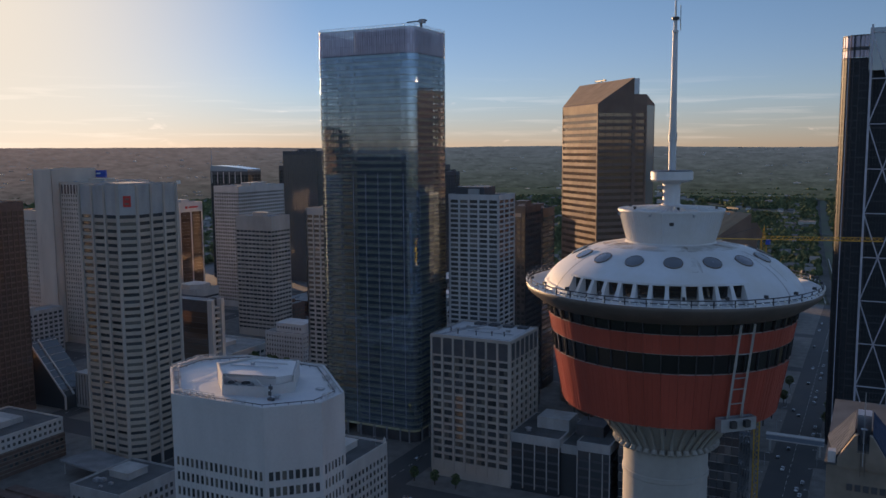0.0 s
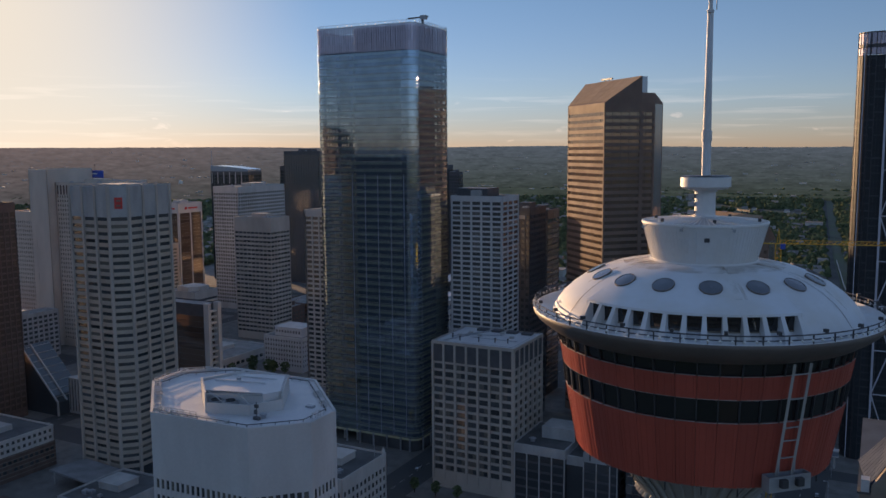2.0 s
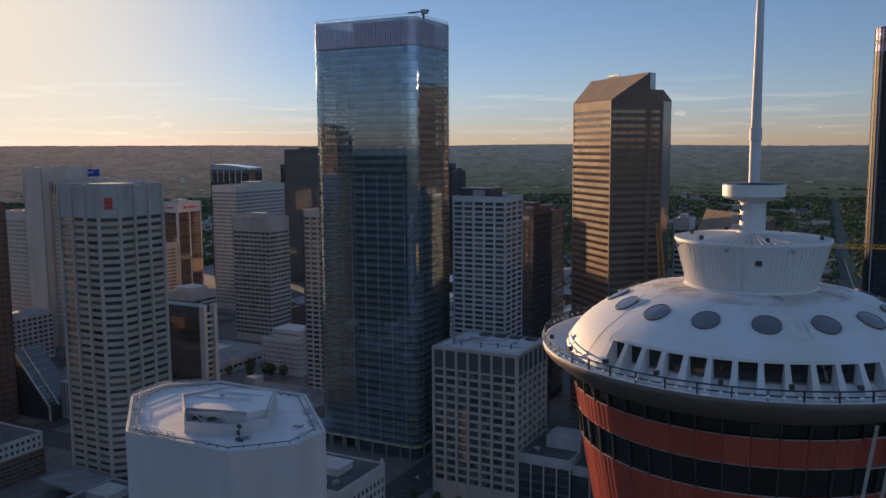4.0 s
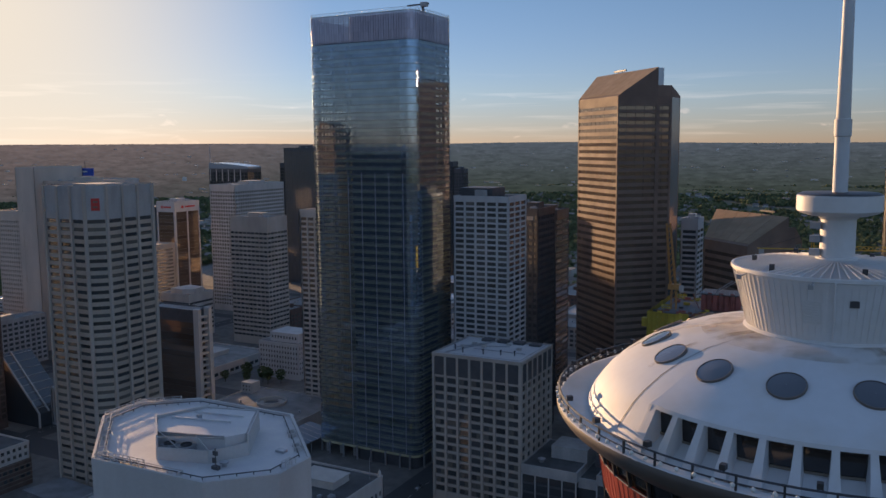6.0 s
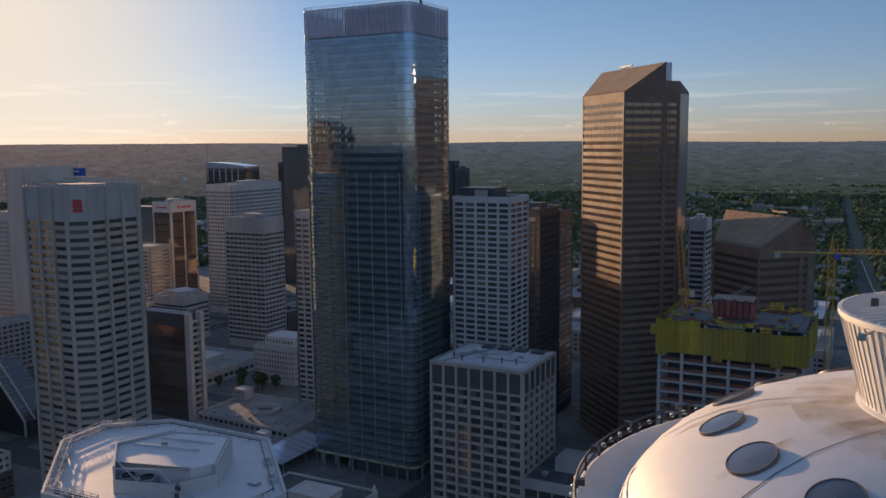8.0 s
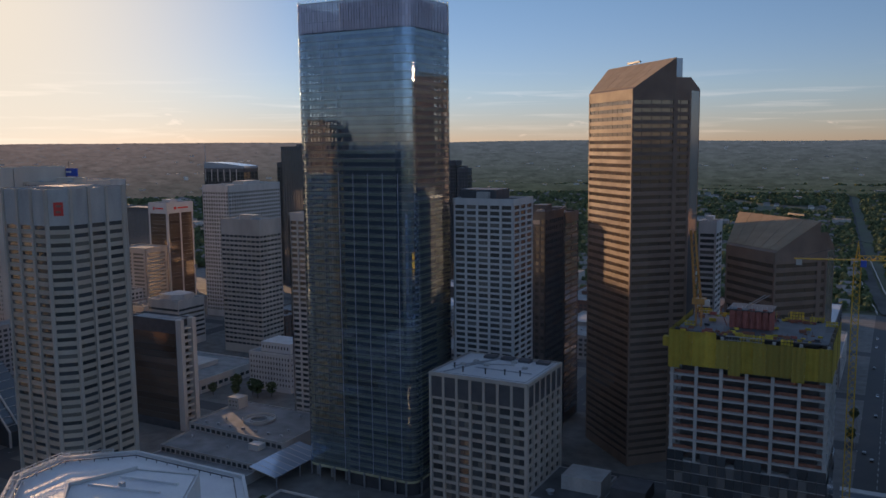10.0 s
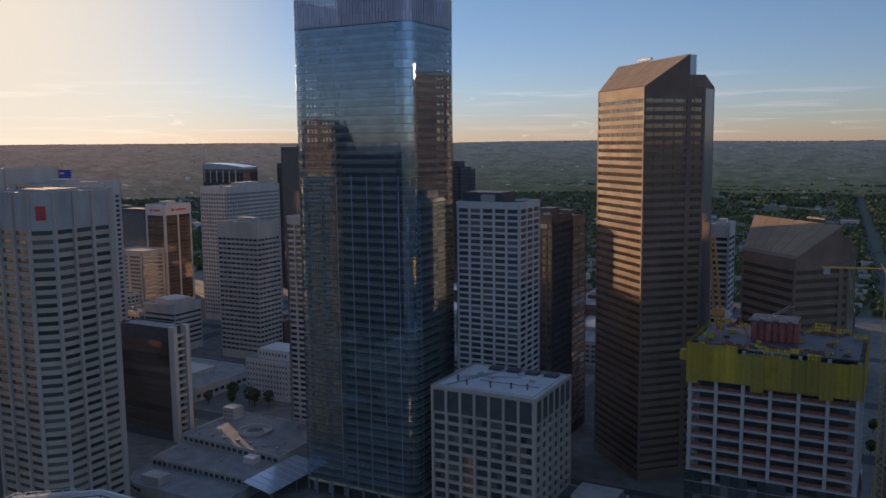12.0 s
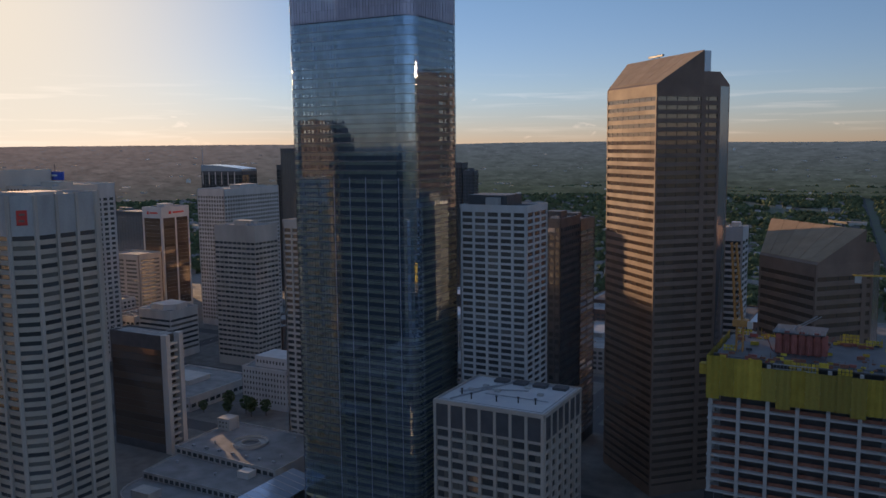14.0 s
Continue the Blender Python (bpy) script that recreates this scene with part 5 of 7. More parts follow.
    part("well_brace", Geo().beam((-144.4, 160.4, 115.4), (-133.4, 166.8, 114.9), 0.16).beam((-146.6, 163.2, 115.3), (-139.5, 161.4, 113.4), 0.16).beam((-139, 165.4, 115), (-133.6, 163.2, 113.4), 0.16), M["white"], th)
    # white guard rails along the western edges, a grating at the corner
    for fi, a, b in ((5, 0.3, 1.0), (6, 0.0, 1.0), (7, 0.0, 1.0), (0, 0.02, 0.42), (2, 0.35, 0.6)):
        f, w = face_of(poly[fi], poly[(fi + 1) % 8])
        g = Geo()
        for z in (111.75, 112.25):
            g.slab(f, w * a, w * b, z, z + 0.09, -2.2, -2.1).slab(f, w * a, w * b, z, z + 0.09, -0.75, -0.65)
        m = max(2, int(w * (b - a) / 1.9))
        for k in range(m + 1):
            s = w * (a + (b - a) * k / m)
            g.slab(f, s - 0.06, s + 0.06, 110.8, 112.3, -2.2, -2.08).slab(f, s - 0.06, s + 0.06, 111.0, 112.3, -0.76, -0.64)
            if k % 2 == 0:
                g.slab(f, s - 0.06, s + 0.06, 112.2, 112.3, -2.1, -0.7)
        part("guard_rail", g, M["white"], th)
    f, w = face_of(poly[0], poly[1])
    part("grating", Geo().slab(f, w * 0.05, w * 0.42, 110.8, 110.95, -2.0, -0.8), M["dark_steel"], th)
    part("aerial_mast", Geo().tube([(-130.4, 161.6, 110.8), (-130.4, 161.6, 115.0)], 0.10, 6).box(-130.9, -129.9, 161.4, 161.8, 113.6, 114.4).box(-131.2, -129.6, 161.2, 162.0, 110.8, 111.5).box(-130.8, -130.0, 161.1, 161.4, 112.2, 113.2), M["darkgrey"], th)
    part("deck_vent", Geo().box(-146, -145.2, 173, 173.8, 115.0, 116.0), M["steel"], th)
    part("deck_kerb", Geo().beam((-151.5, 171.5, 115.2), (-138, 174.5, 115.2), 0.4).beam((-149.5, 176.5, 115.2), (-138, 178.5, 115.2), 0.4), M["roof_white"], th)
    part("vent", Geo().lathe([(0.5, 110.8), (0.5, 111.4), (0.9, 111.5), (0.9, 111.8), (0.05, 112.0)], 12, -130.0, 163.5), M["steel"], th, smooth=40)
    part("hatch", Geo().box(-126, -124, 174, 175.4, 110.8, 111.3), M["steel"], th)


white_octagon()


# ---- the concrete frame under construction, with its two cranes ----
def frame_tower():
    x0, x1, y0, y1 = -103.4, -50.0, 384.0, 424.0
    th = thing("tower_under_construction", (x0 + x1) / 2, (y0 + y1) / 2, 0, "bare concrete tower frame wrapped in yellow tarpaulin at the top", "construction site")
    fh = 4.05
    levels = 25
    for k in range(levels):
        z = 3.0 + k * fh
        part("floor_slab", Geo().box(x0, x1, y0, y1, z - 0.62, z), M["grey"], th)
        if k < levels:
            # dark block fills each storey, set back from the slab edge
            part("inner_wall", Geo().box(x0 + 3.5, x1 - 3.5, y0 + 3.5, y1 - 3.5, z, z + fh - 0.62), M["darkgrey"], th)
            if k > 13:
                part("edge_board", Geo().box(x0 + 1.4, x1 - 1.4, y0 + 1.5, y0 + 1.65, z, z + 1.15), M["timber"], th)
    for i in range(7):
        x = x0 + 0.8 + (x1 - x0 - 1.6) * i / 6
        part("column", Geo().box(x - 0.55, x + 0.55, y0 + 0.15, y0 + 1.15, 0, 3 + levels * fh - 1.4), M["grey"], th)
    for i in range(1, 6):
        y = y0 + (y1 - y0) * i / 5 - 0.6
        part("column", Geo().box(x1 - 1.2, x1 - 0.15, y - 0.5, y + 0.5, 0, 3 + levels * fh - 1.4), M["grey"], th)
        part("column", Geo().box(x0 + 0.15, x0 + 1.2, y - 0.5, y + 0.5, 0, 3 + levels * fh - 1.4), M["grey"], th)
    # finished dark glazing on the lower storeys
    rnd = random.Random(2)
    f, w = face_of((x0 - 0.3, y0 - 0.3), (x1 + 0.3, y0 - 0.3))
    f2, w2 = face_of((x1 + 0.3, y0 - 0.3), (x1 + 0.3, y1))
    for ff, ww in ((f, w), (f2, w2)):
        g = Geo()
        for k in range(14):
            n = int(ww / 3)
            for i in range(n):
                if k >= 13 and rnd.random() < 0.45:
                    continue
                g.slab(ff, ww * i / n + 0.08, ww * (i + 1) / n - 0.08, 2.6 + k * fh + 0.35, 2.6 + (k + 1) * fh - 0.05, -0.2, 0.02 + 0.25 * ((i // 3 + k) % 3 == 0))
        part("glazing", g, M["dark_glass"], th, "dark glass on the finished storeys", kind="stuff")
    # tarpaulin screens
    top = 103.6
    for ff, ww, n in ((face_of((x0 - 0.5, y0 - 0.5), (x1 + 0.5, y0 - 0.5)) + (13,)), (face_of((x1 + 0.5, y0 - 0.5), (x1 + 0.5, y1 + 0.5)) + (9,)), (face_of((x0 - 0.5, y1 + 0.5), (x0 - 0.5, y0 - 0.5)) + (9,))):
        for i in range(n):
            lo = 91.6 + (0.0 if i % 5 else -1.2) - (0.8 if i > 4 else 0)
            hi = (top + 0.5 if i < 4 or n == 9 else top - 1.6) + (0.3 if i % 3 == 0 else 0)
            g = Geo()
            m = 8
            pts = []
            for z in (lo, hi):
                for k in range(m + 1):
                    a = ww * (i + 0.004 + 0.992 * k / m) / n
                    d = 0.15 * math.sin(k * 1.7 + i * 2.1) + 0.1
                    pts.append((ff[0][0] + ff[1][0] * a + ff[2][0] * d, ff[0][1] + ff[1][1] * a + ff[2][1] * d, z))
            g.add(pts, [(k, k + 1, m + 2 + k, m + 1 + k) for k in range(m)])
            g.add([(p[0] - ff[2][0] * 0.06, p[1] - ff[2][1] * 0.06, p[2]) for p in pts], [(m + 1 + k, m + 2 + k, k + 1, k) for k in range(m)])
            # left four take the brighter colour as sunlit, most others the darker copy
            part("tarpaulin", g, M["tarp"] if i < 4 and n == 13 or (i * 7 + n) % 5 == 0 else M["tarp_shaded"], th, "hanging yellow-green tarpaulin")
    # deck with formwork, stairs and the red core form
    rn = random.Random(5)
    part("working_deck", Geo().box(x0 + 1, x1 - 1, y0 + 1, y1 - 1, 103.0, 103.4), M["darkgrey"], th)
    for k in range(110):
        x, y = rn.uniform(x0 + 2, x1 - 3), rn.choice((rn.uniform(y0 + 1, y0 + 6), rn.uniform(y1 - 7, y1 - 2), rn.uniform(y0 + 6, y1 - 6)))
        if -88 < x < -70 and 396 < y < 412:
            continue
        s = rn.uniform(0.3, 0.95)
        part("formwork", Geo().box(x - s * 1.4, x + s * 1.4, y - 0.3 * s, y + 0.3 * s, 103.4, 103.4 + s * 1.5), rn.choice((M["formwork"], M["formwork"], M["timber"], M["timber"], M["dark_steel"], M["red_form"])), th)
    for k in range(12):
        x = x0 + 2 + k * 4.2
        part("edge_post", Geo().beam((x, y1 - 1, 103.4), (x, y1 - 1, 106.2), 0.14), M["crane"], th)
    for ex, ey, ez, n, m in ((-101, y1 - 2, 103.6, 5, 2), (-93, y1 - 2, 103.6, 6, 1), (-67, y1 - 3, 104, 5, 3), (-60, y1 - 3, 103.6, 5, 2), (-54, y1 - 9, 103.6, 4, 2), (-79.5, y0 + 0.8, 101.4, 8, 3), (-66, y0 + 0.8, 102.0, 4, 2), (-101, y0 + 12, 103.5, 4, 2)):
        for i in range(n):
            for j in range(m):
                part("guard_panel", Geo().box(ex + 1.05 * i, ex + 1.05 * i + 0.85, ey, ey + 0.12, ez + 1.1 * j, ez + 1.1 * j + 0.85), M["formwork"], th)
    # bare reinforcing bars and rails stand up round the deck
    for k in range(36):
        x, y = rn.uniform(x0 + 1.5, x1 - 1.5), rn.choice((y0 + 0.8, y0 + 5.5, y1 - 2.0, rn.uniform(y0 + 3, y1 - 3)))
        part("starter_bar", Geo().beam((x, y, 103.4), (x + rn.uniform(-0.1, 0.1), y, 104.6 + rn.uniform(0, 1.2)), 0.12), M["rust_steel"], th)
    part("hanging_cradle", Geo().box(x0 - 3.0, x0 - 0.8, y0 + 1, y0 + 4, 97.6, 101.0), M["formwork"], th)
    part("net_frame", Geo().beam((-84, y0 - 0.2, 103.6), (-72, y0 - 0.2, 103.6), 0.25).beam((-84, y0 - 0.2, 102.2), (-72, y0 - 0.2, 102.2), 0.2), M["steel"], th)
    for i in range(13):
        part("net_post", Geo().beam((-84 + i, y0 - 0.2, 101.8), (-84 + i, y0 - 0.2, 103.6), 0.12), M["steel"], th)
    core = part("core_form", Geo().box(-85.5, -71.5, 399, 411, 103.4, 109.5), M["red_form"], th, "red climbing formwork round the lift core")
    for k in range(7):
        x = -85.2 + k * 2.27
        part("form_panel", Geo().box(x, x + 1.7, 398.5, 398.95, 104.0, 110.6 + 0.5 * (k % 2)), M["red_form"], core)
        part("prop", Geo().beam((x + 0.8, 398.4, 108.0), (x + 0.8, 396.6, 103.4), 0.18), M["red_form"], core)
    part("form_deck", Geo().box(-86.3, -70.7, 398.2, 411.8, 110.2, 110.6), M["darkgrey"], core)
    for k in range(8):
        z = 104.0 + 0.8 * k
        part("bracket", Geo().beam((-86.0 - 0.3 * k, 398.6, z), (-86.6 - 0.35 * k, 398.6, z + 0.8), 0.18).beam((-71.0 + 0.3 * k, 398.6, z), (-70.4 + 0.35 * k, 398.6, z + 0.8), 0.18), M["red_form"], core)
    for k in range(10):
        x = -87.3 + k * 1.96
        part("guard_post", Geo().beam((x * 0.88 - 9.4, 398.3, 110.6), (x * 0.88 - 9.4, 398.3, 112.2), 0.12), M["steel"], core)
    part("boom", Geo().beam((-80, 404, 111.4), (-73.5, 401, 116.2), 0.35).beam((-79, 405.5, 111.2), (-72.4, 403, 115.8), 0.3).beam((-80.4, 404, 110.6), (-79, 404, 112.4), 0.5), M["steel"], core)
    return th


frame_tower()


def tower_crane(x, y, z0, z1, jib, tail, turn, name="tower_crane", label="yellow lattice tower crane beside the building site"):
    th = thing(name, x, y, z0, label, "crane", group="cranes of the building site")
    w = 1.1
    g = Geo()
    for i, j in ((-1, -1), (1, -1), (1, 1), (-1, 1)):
        g.beam((x + i * w, y + j * w, z0), (x + i * w, y + j * w, z1), 0.28)
    k, z = 0, z0
    while z < z1 - 2.2:
        for (ia, ja), (ib, jb) in (((-1, -1), (1, -1)), ((1, -1), (1, 1)), ((1, 1), (-1, 1)), ((-1, 1), (-1, -1))):
            g.beam((x + ia * w, y + ja * w, z), (x + ib * w, y + jb * w, z + 2.2), 0.13)
        z += 2.2
    part("lattice_mast", g, M["crane"], th)
    c, s = math.cos(radians(turn)), math.sin(radians(turn))
    h = z1
    def at(a, b, zz):
        return (x + c * a - s * b, y + s * a + c * b, zz)
    jb = Geo()
    for b, zz in ((-0.8, h), (0.8, h), (0, h + 1.5)):
        jb.beam(at(0, b, zz), at(jib, b, zz), 0.22)
    n = int(jib / 2.4)
    for k in range(n):
        a0, a1 = jib * k / n, jib * (k + 1) / n
        for b in (-0.8, 0.8):
            jb.beam(at(a0, b, h), at((a0 + a1) / 2, 0, h + 1.5), 0.12).beam(at((a0 + a1) / 2, 0, h + 1.5), at(a1, b, h), 0.12)
        jb.beam(at(a0, -0.8, h), at(a0, 0.8, h), 0.12)
    part("jib", jb, M["crane"], th)
    tl = Geo().beam(at(0, -0.7, h), at(-tail, -0.7, h), 0.3).beam(at(0, 0.7, h), at(-tail, 0.7, h), 0.3)
    for k in range(5):
        tl.beam(at(-tail * k / 5, -0.7, h), at(-tail * (k + 1) / 5, 0.7, h), 0.14)
    part("counter_jib", tl, M["crane"], th)
    part("counterweight", Geo().box(at(-tail + 1.5, 0, 0)[0] - 0.9, at(-tail + 1.5, 0, 0)[0] + 0.9, at(-tail + 1.5, 0, 0)[1] - 0.8, at(-tail + 1.5, 0, 0)[1] + 0.8, h - 2.2, h - 0.1), M["grey"], th)
    part("cab", Geo().box(at(1.6, -1.6, 0)[0] - 0.9, at(1.6, -1.6, 0)[0] + 0.9, at(1.6, -1.6, 0)[1] - 0.9, at(1.6, -1.6, 0)[1] + 0.9, h - 2.1, h), M["sign_blue"], th)
    ap = Geo()
    for b in (-0.7, 0.7):
        ap.beam(at(-0.6, b, h), at(0, 0, h + 6.5), 0.22).beam(at(0.6, b, h), at(0, 0, h + 6.5), 0.22)
    part("apex", ap, M["crane"], th)
    part("tie", Geo().beam(at(0, 0, h + 6.4), at(jib * 0.62, 0, h + 1.6), 0.12), M["dark_steel"], th)
    part("tie", Geo().beam(at(0, 0, h + 6.4), at(-tail + 1, 0, h + 0.2), 0.12), M["dark_steel"], th)
    return th


tower_crane(-44.0, 398.0, 0.1, 131.0, 48, 20, 12)
# the second crane: a luffing one, its boom nearly upright
lc = thing("luffing_crane", -96.0, 396.0, 103.4, "orange luffing crane with its boom nearly upright", "crane", group="cranes of the building site")
g = Geo()
for i, j in ((-1, -1), (1, -1), (1, 1), (-1, 1)):
    g.beam((-96 + i * 1.0, 396 + j * 1.0, 103.0), (-96 + i * 1.0, 396 + j * 1.0, 112), 0.28)
for k in range(4):
    g.beam((-97, 395, 103 + 2.2 * k), (-95, 395, 105.2 + 2.2 * k), 0.14).beam((-95, 395, 103 + 2.2 * k), (-95, 397, 105.2 + 2.2 * k), 0.14)
part("lattice_mast", g, M["orange"], lc)
part("machine_deck", Geo().box(-98.2, -93.6, 394.4, 397.8, 112, 114.2), M["orange"], lc)
part("cab", Geo().box(-93.6, -92.0, 394.2, 396.0, 111.6, 113.8), M["offwhite"], lc)
g = Geo()
bot, topp = Vector((-96.4, 395.6, 114)), Vector((-98.0, 392.0, 139.6))
for i, j in ((-1, -1), (1, -1), (1, 1), (-1, 1)):
    g.beam(bot + Vector((i * 1.1, j * 1.1, 0)), topp + Vector((i * 0.7, j * 0.7, 0)), 0.42)
for k in range(11):
    a, b = bot.lerp(topp, k / 11), bot.lerp(topp, (k + 1) / 11)
    g.beam(a + Vector((-0.9, -0.9, 0)), b + Vector((0.9, -0.9, 0)), 0.24).beam(a + Vector((0.9, -0.9, 0)), b + Vector((0.9, 0.9, 0)), 0.24).beam(a + Vector((-0.9, 0.9, 0)), b + Vector((-0.9, -0.9, 0)), 0.24)
part("boom", g, M["orange"], lc)

# ---- office blocks on the street grid ----
gb = block("grid_office_block", -204.4, -159.6, 384.7, 423.5, 75.7, "grey concrete office block with a deep square window grid", M["beige"], M["room_glass"], bay=6.4, fh=4.05, pier=1.15, sill=1.25, base=8.0, top=11.0, depth=0.9, roof=M["roof_white"], split=2, kit=False, rise=0.5)
# tall blind bays at its head, then the white roof with its skids
for face, n in ((face_of((-204.4, 384.7), (-159.6, 384.7)), 7), (face_of((-159.6, 384.7), (-159.6, 423.5)), 6)):
    f, w = face
    bw = (w - 1.15) / n
    for b in range(n):
        part("blind_bay", Geo().slab(f, 1.15 + b * bw, (b + 1) * bw, 65.8, 74.7, -0.02, 0.03), M["darkgrey"], gb)
    for b in range(n + 1):
        part("pier", Geo().slab(f, b * bw, b * bw + 1.15, 4.0, 75.7, 0.0, 0.35), M["beige"], gb)
    part("cornice", Geo().slab(f, 0, w, 74.7, 76.2, 0.0, 0.4), M["beige"], gb)
for k in range(4):
    part("roof_skid", Geo().box(-194 + 8.4 * k, -188.5 + 8.4 * k, 416.5, 421, 75.7, 76.8), M["darkgrey"], gb)
part("roof_duct", Geo().beam((-199, 388, 76.1), (-186, 420, 76.1), 0.5).beam((-186, 420, 76.1), (-163, 420, 76.1), 0.5).beam((-190, 400, 76.1), (-164, 400, 76.1), 0.35), M["steel"], gb)
part("roof_frame", Geo().beam((-203, 386, 76.4), (-161, 386, 76.4), 0.2).beam((-161, 386, 76.4), (-161, 422, 76.4), 0.2).beam((-203, 386, 76.4), (-203, 422, 76.4), 0.2).beam((-196, 404, 76.1), (-176, 410, 76.1), 0.4).beam((-200, 398, 76.0), (-190, 412, 76.0), 0.6), M["steel"], gb)
for x, y in ((-197, 402), (-194, 409), (-187, 405), (-170, 407), (-178, 414)):
    part("roof_unit", Geo().box(x - 1.1, x + 1.1, y - 0.8, y + 0.8, 75.7, 76.7), M["grey"], gb)
for x, y in ((-182, 393), (-174, 395), (-167.5, 396), (-192, 392), (-198, 396)):
    part("vent_pipe", Geo().lathe([(0.3, 75.7), (0.3, 77.6), (0.5, 77.7), (0.5, 78.1), (0.05, 78.2)], 8, x, y), M["dark_steel"], gb)

wt = block("white_tower", -223.9, -191.8, 445.4, 469.6, 144.6, "white concrete tower with a strict grid of wide windows", M["white"], M["dark_glass"], bay=7.0, fh=2.86, pier=1.15, sill=1.0, base=5.0, top=1.2, depth=0.55, roof=M["roof_dark"], kit=False)
# dark panel added on the unseen west side to cut its mirrored sun glare
part("side_wall", Geo().box(-224.1, -223.95, 445.9, 469.2, 5, 144), M["darkgrey"], wt, "dark panel added over the unseen west wall against glare")
part("plant_room", Geo().box(-222, -203, 450, 466, 144.6, 149.5), M["darkgrey"], wt)
part("plant_room", Geo().box(-212, -206, 447, 452, 144.6, 148.5), M["grey"], wt)

block("slab_tower", -352.0, -318.0, 480.0, 504.0, 131.0, "pale tower with balcony strips beside the glass tower", M["offwhite"], M["dark_glass"], bay=5.5, fh=3.3, pier=0.9, sill=1.3, depth=0.9)
be = block("beige_tower", -529.0, -487.6, 612.6, 640.0, 111.0, "beige precast tower with narrow ribbon windows", M["beige"], M["room_glass"], bay=4.6, fh=3.9, pier=0.35, sill=2.0, top=12.0, depth=0.5)
block("pale_tower", -651.0, -616.5, 720.0, 800.0, 132.0, "pale office tower covered with small square windows", M["offwhite"], M["room_glass"], bay=3.6, fh=3.9, pier=1.0, sill=1.6, top=5.0, depth=0.4, windows="")
bt = block("bronze_tower", -762.4, -734.2, 752.0, 791.0, 109.5, "bronze glass tower with white corners and a white head band", M["white"], M["bronze_glass"], bay=24, fh=3.9, pier=2.2, sill=0.06, top=8.0, depth=0.35, budget=120)
for (f, w) in (face_of((-762.4, 752), (-734.2, 752)), face_of((-734.2, 752), (-734.2, 791))):
    sg = part("sign", Geo().slab(f, w * 0.26, w * 0.35, 102.6, 105.6, 0, 0.2), M["sign_red"], bt, "red round company sign")
    part("sign_bar", Geo().slab(f, w * 0.40, w * 0.80, 103.2, 105.0, 0, 0.15), M["sign_red"], sg)
block("blue_glass_block", -927.6, -867.4, 850.0, 885.0, 93.9, "blue-grey glass office block behind the bronze tower", M["darkgrey"], M["spandrel"], bay=5, fh=4.0, pier=0.5, sill=0.8, depth=0.3, windows="", kit=False)
block("blank_side_block", -758.5, -719.2, 705.0, 735.0, 65.9, "brown office block with a blank side wall", M["beige"], M["room_glass"], bay=26, fh=4.0, pier=3.0, sill=2.0, depth=0.4, windows="", kit=False)
gt = block("dark_glass_tower", -800.0, -736.0, 880.0, 906.0, 143.0, "dark glass tower under a curved sloping roof", M["darkgrey"], M["dark_glass"], bay=6, fh=4.2, pier=0.5, sill=0.6, depth=0.3, kit=False, windows="")
g = Geo()
pts = []
for k in range(13):
    t = k / 12
    x, z = -800 + 64 * t, 144.2 + 7.0 * math.cos(t * 1.2)
    pts += [(x, 880, 143), (x, 906, 143), (x, 906, z), (x, 880, z)]
g.add(pts, [f for k in range(12) for f in ((4 * k, 4 * k + 4, 4 * k + 7, 4 * k + 3), (4 * k + 3, 4 * k + 7, 4 * k + 6, 4 * k + 2), (4 * k + 1, 4 * k + 2, 4 * k + 6, 4 * k + 5))] + [(0, 3, 2, 1), (48, 49, 50, 51)])
part("curved_roof", g, M["skylight"], gt, "curved pale glass roof", smooth=40)
for k in range(6):
    part("roof_rib", Geo().box(-798 + 10 * k, -797 + 10 * k, 879.4, 880, 128, 142.9), M["offwhite"], gt)
part("antenna", Geo().tube([(-801, 884, 140), (-801, 884, 172)], 0.4, 5), M["steel"], gt)
dk = block("black_tower", -694.0, -640.0, 900.0, 936.0, 169.0, "black glass tower with stepped sides", M["darkgrey"], M["dark_glass"], bay=4, fh=4.0, pier=0.6, sill=0.7, depth=0.3, windows="")
block("black_tower_step", -704.0, -694.2, 904.0, 930.0, 150.0, "black glass lower step of a tower", M["darkgrey"], M["dark_glass"], bay=4, fh=4.0, pier=0.6, sill=0.7, depth=0.3, kit=False, windows="")
block("far_dark_tower", -507.0, -492.0, 1000.0, 1012.0, 141.0, "dark slender tower far off in the city", M["darkgrey"], M["dark_glass"], bay=4, fh=4.0, pier=0.6, sill=0.7, depth=0.3, windows="")
block("far_dark_block", -520.0, -507.5, 1000.0, 1015.0, 150.0, "dark slender block far off in the city", M["darkgrey"], M["dark_glass"], bay=4, fh=4.0, pier=0.6, sill=0.7, depth=0.3, kit=False, windows="")
bb = block("ribbed_dark_tower", -216.0, -197.0, 500.0, 528.0, 134.5, "dark brown tower with upright ribs", M["darkgrey"], M["dark_glass"], bay=3.2, fh=3.7, pier=0.8, sill=1.5, depth=0.6, budget=240)
# pale beige box stands in for a bright reflection in the head glass
part("head_window", Geo().box(-206, -200, 499.6, 500.1, 128.6, 130.8), M["beige"], bb)
block("dark_glass_block", -226.0, -207.8, 560.0, 584.0, 129.0, "dark grey glass block with ribbon windows", M["darkgrey"], M["spandrel"], bay=12, fh=3.7, pier=0.4, sill=1.2, depth=0.3, windows="")
wb = block("white_banded_tower", -146.0, -134.6, 640.0, 661.0, 119.5, "white tower with dark window bands", M["white"], M["dark_glass"], bay=12, fh=3.7, pier=1.2, sill=1.5, top=7.0, depth=0.5, budget=120)
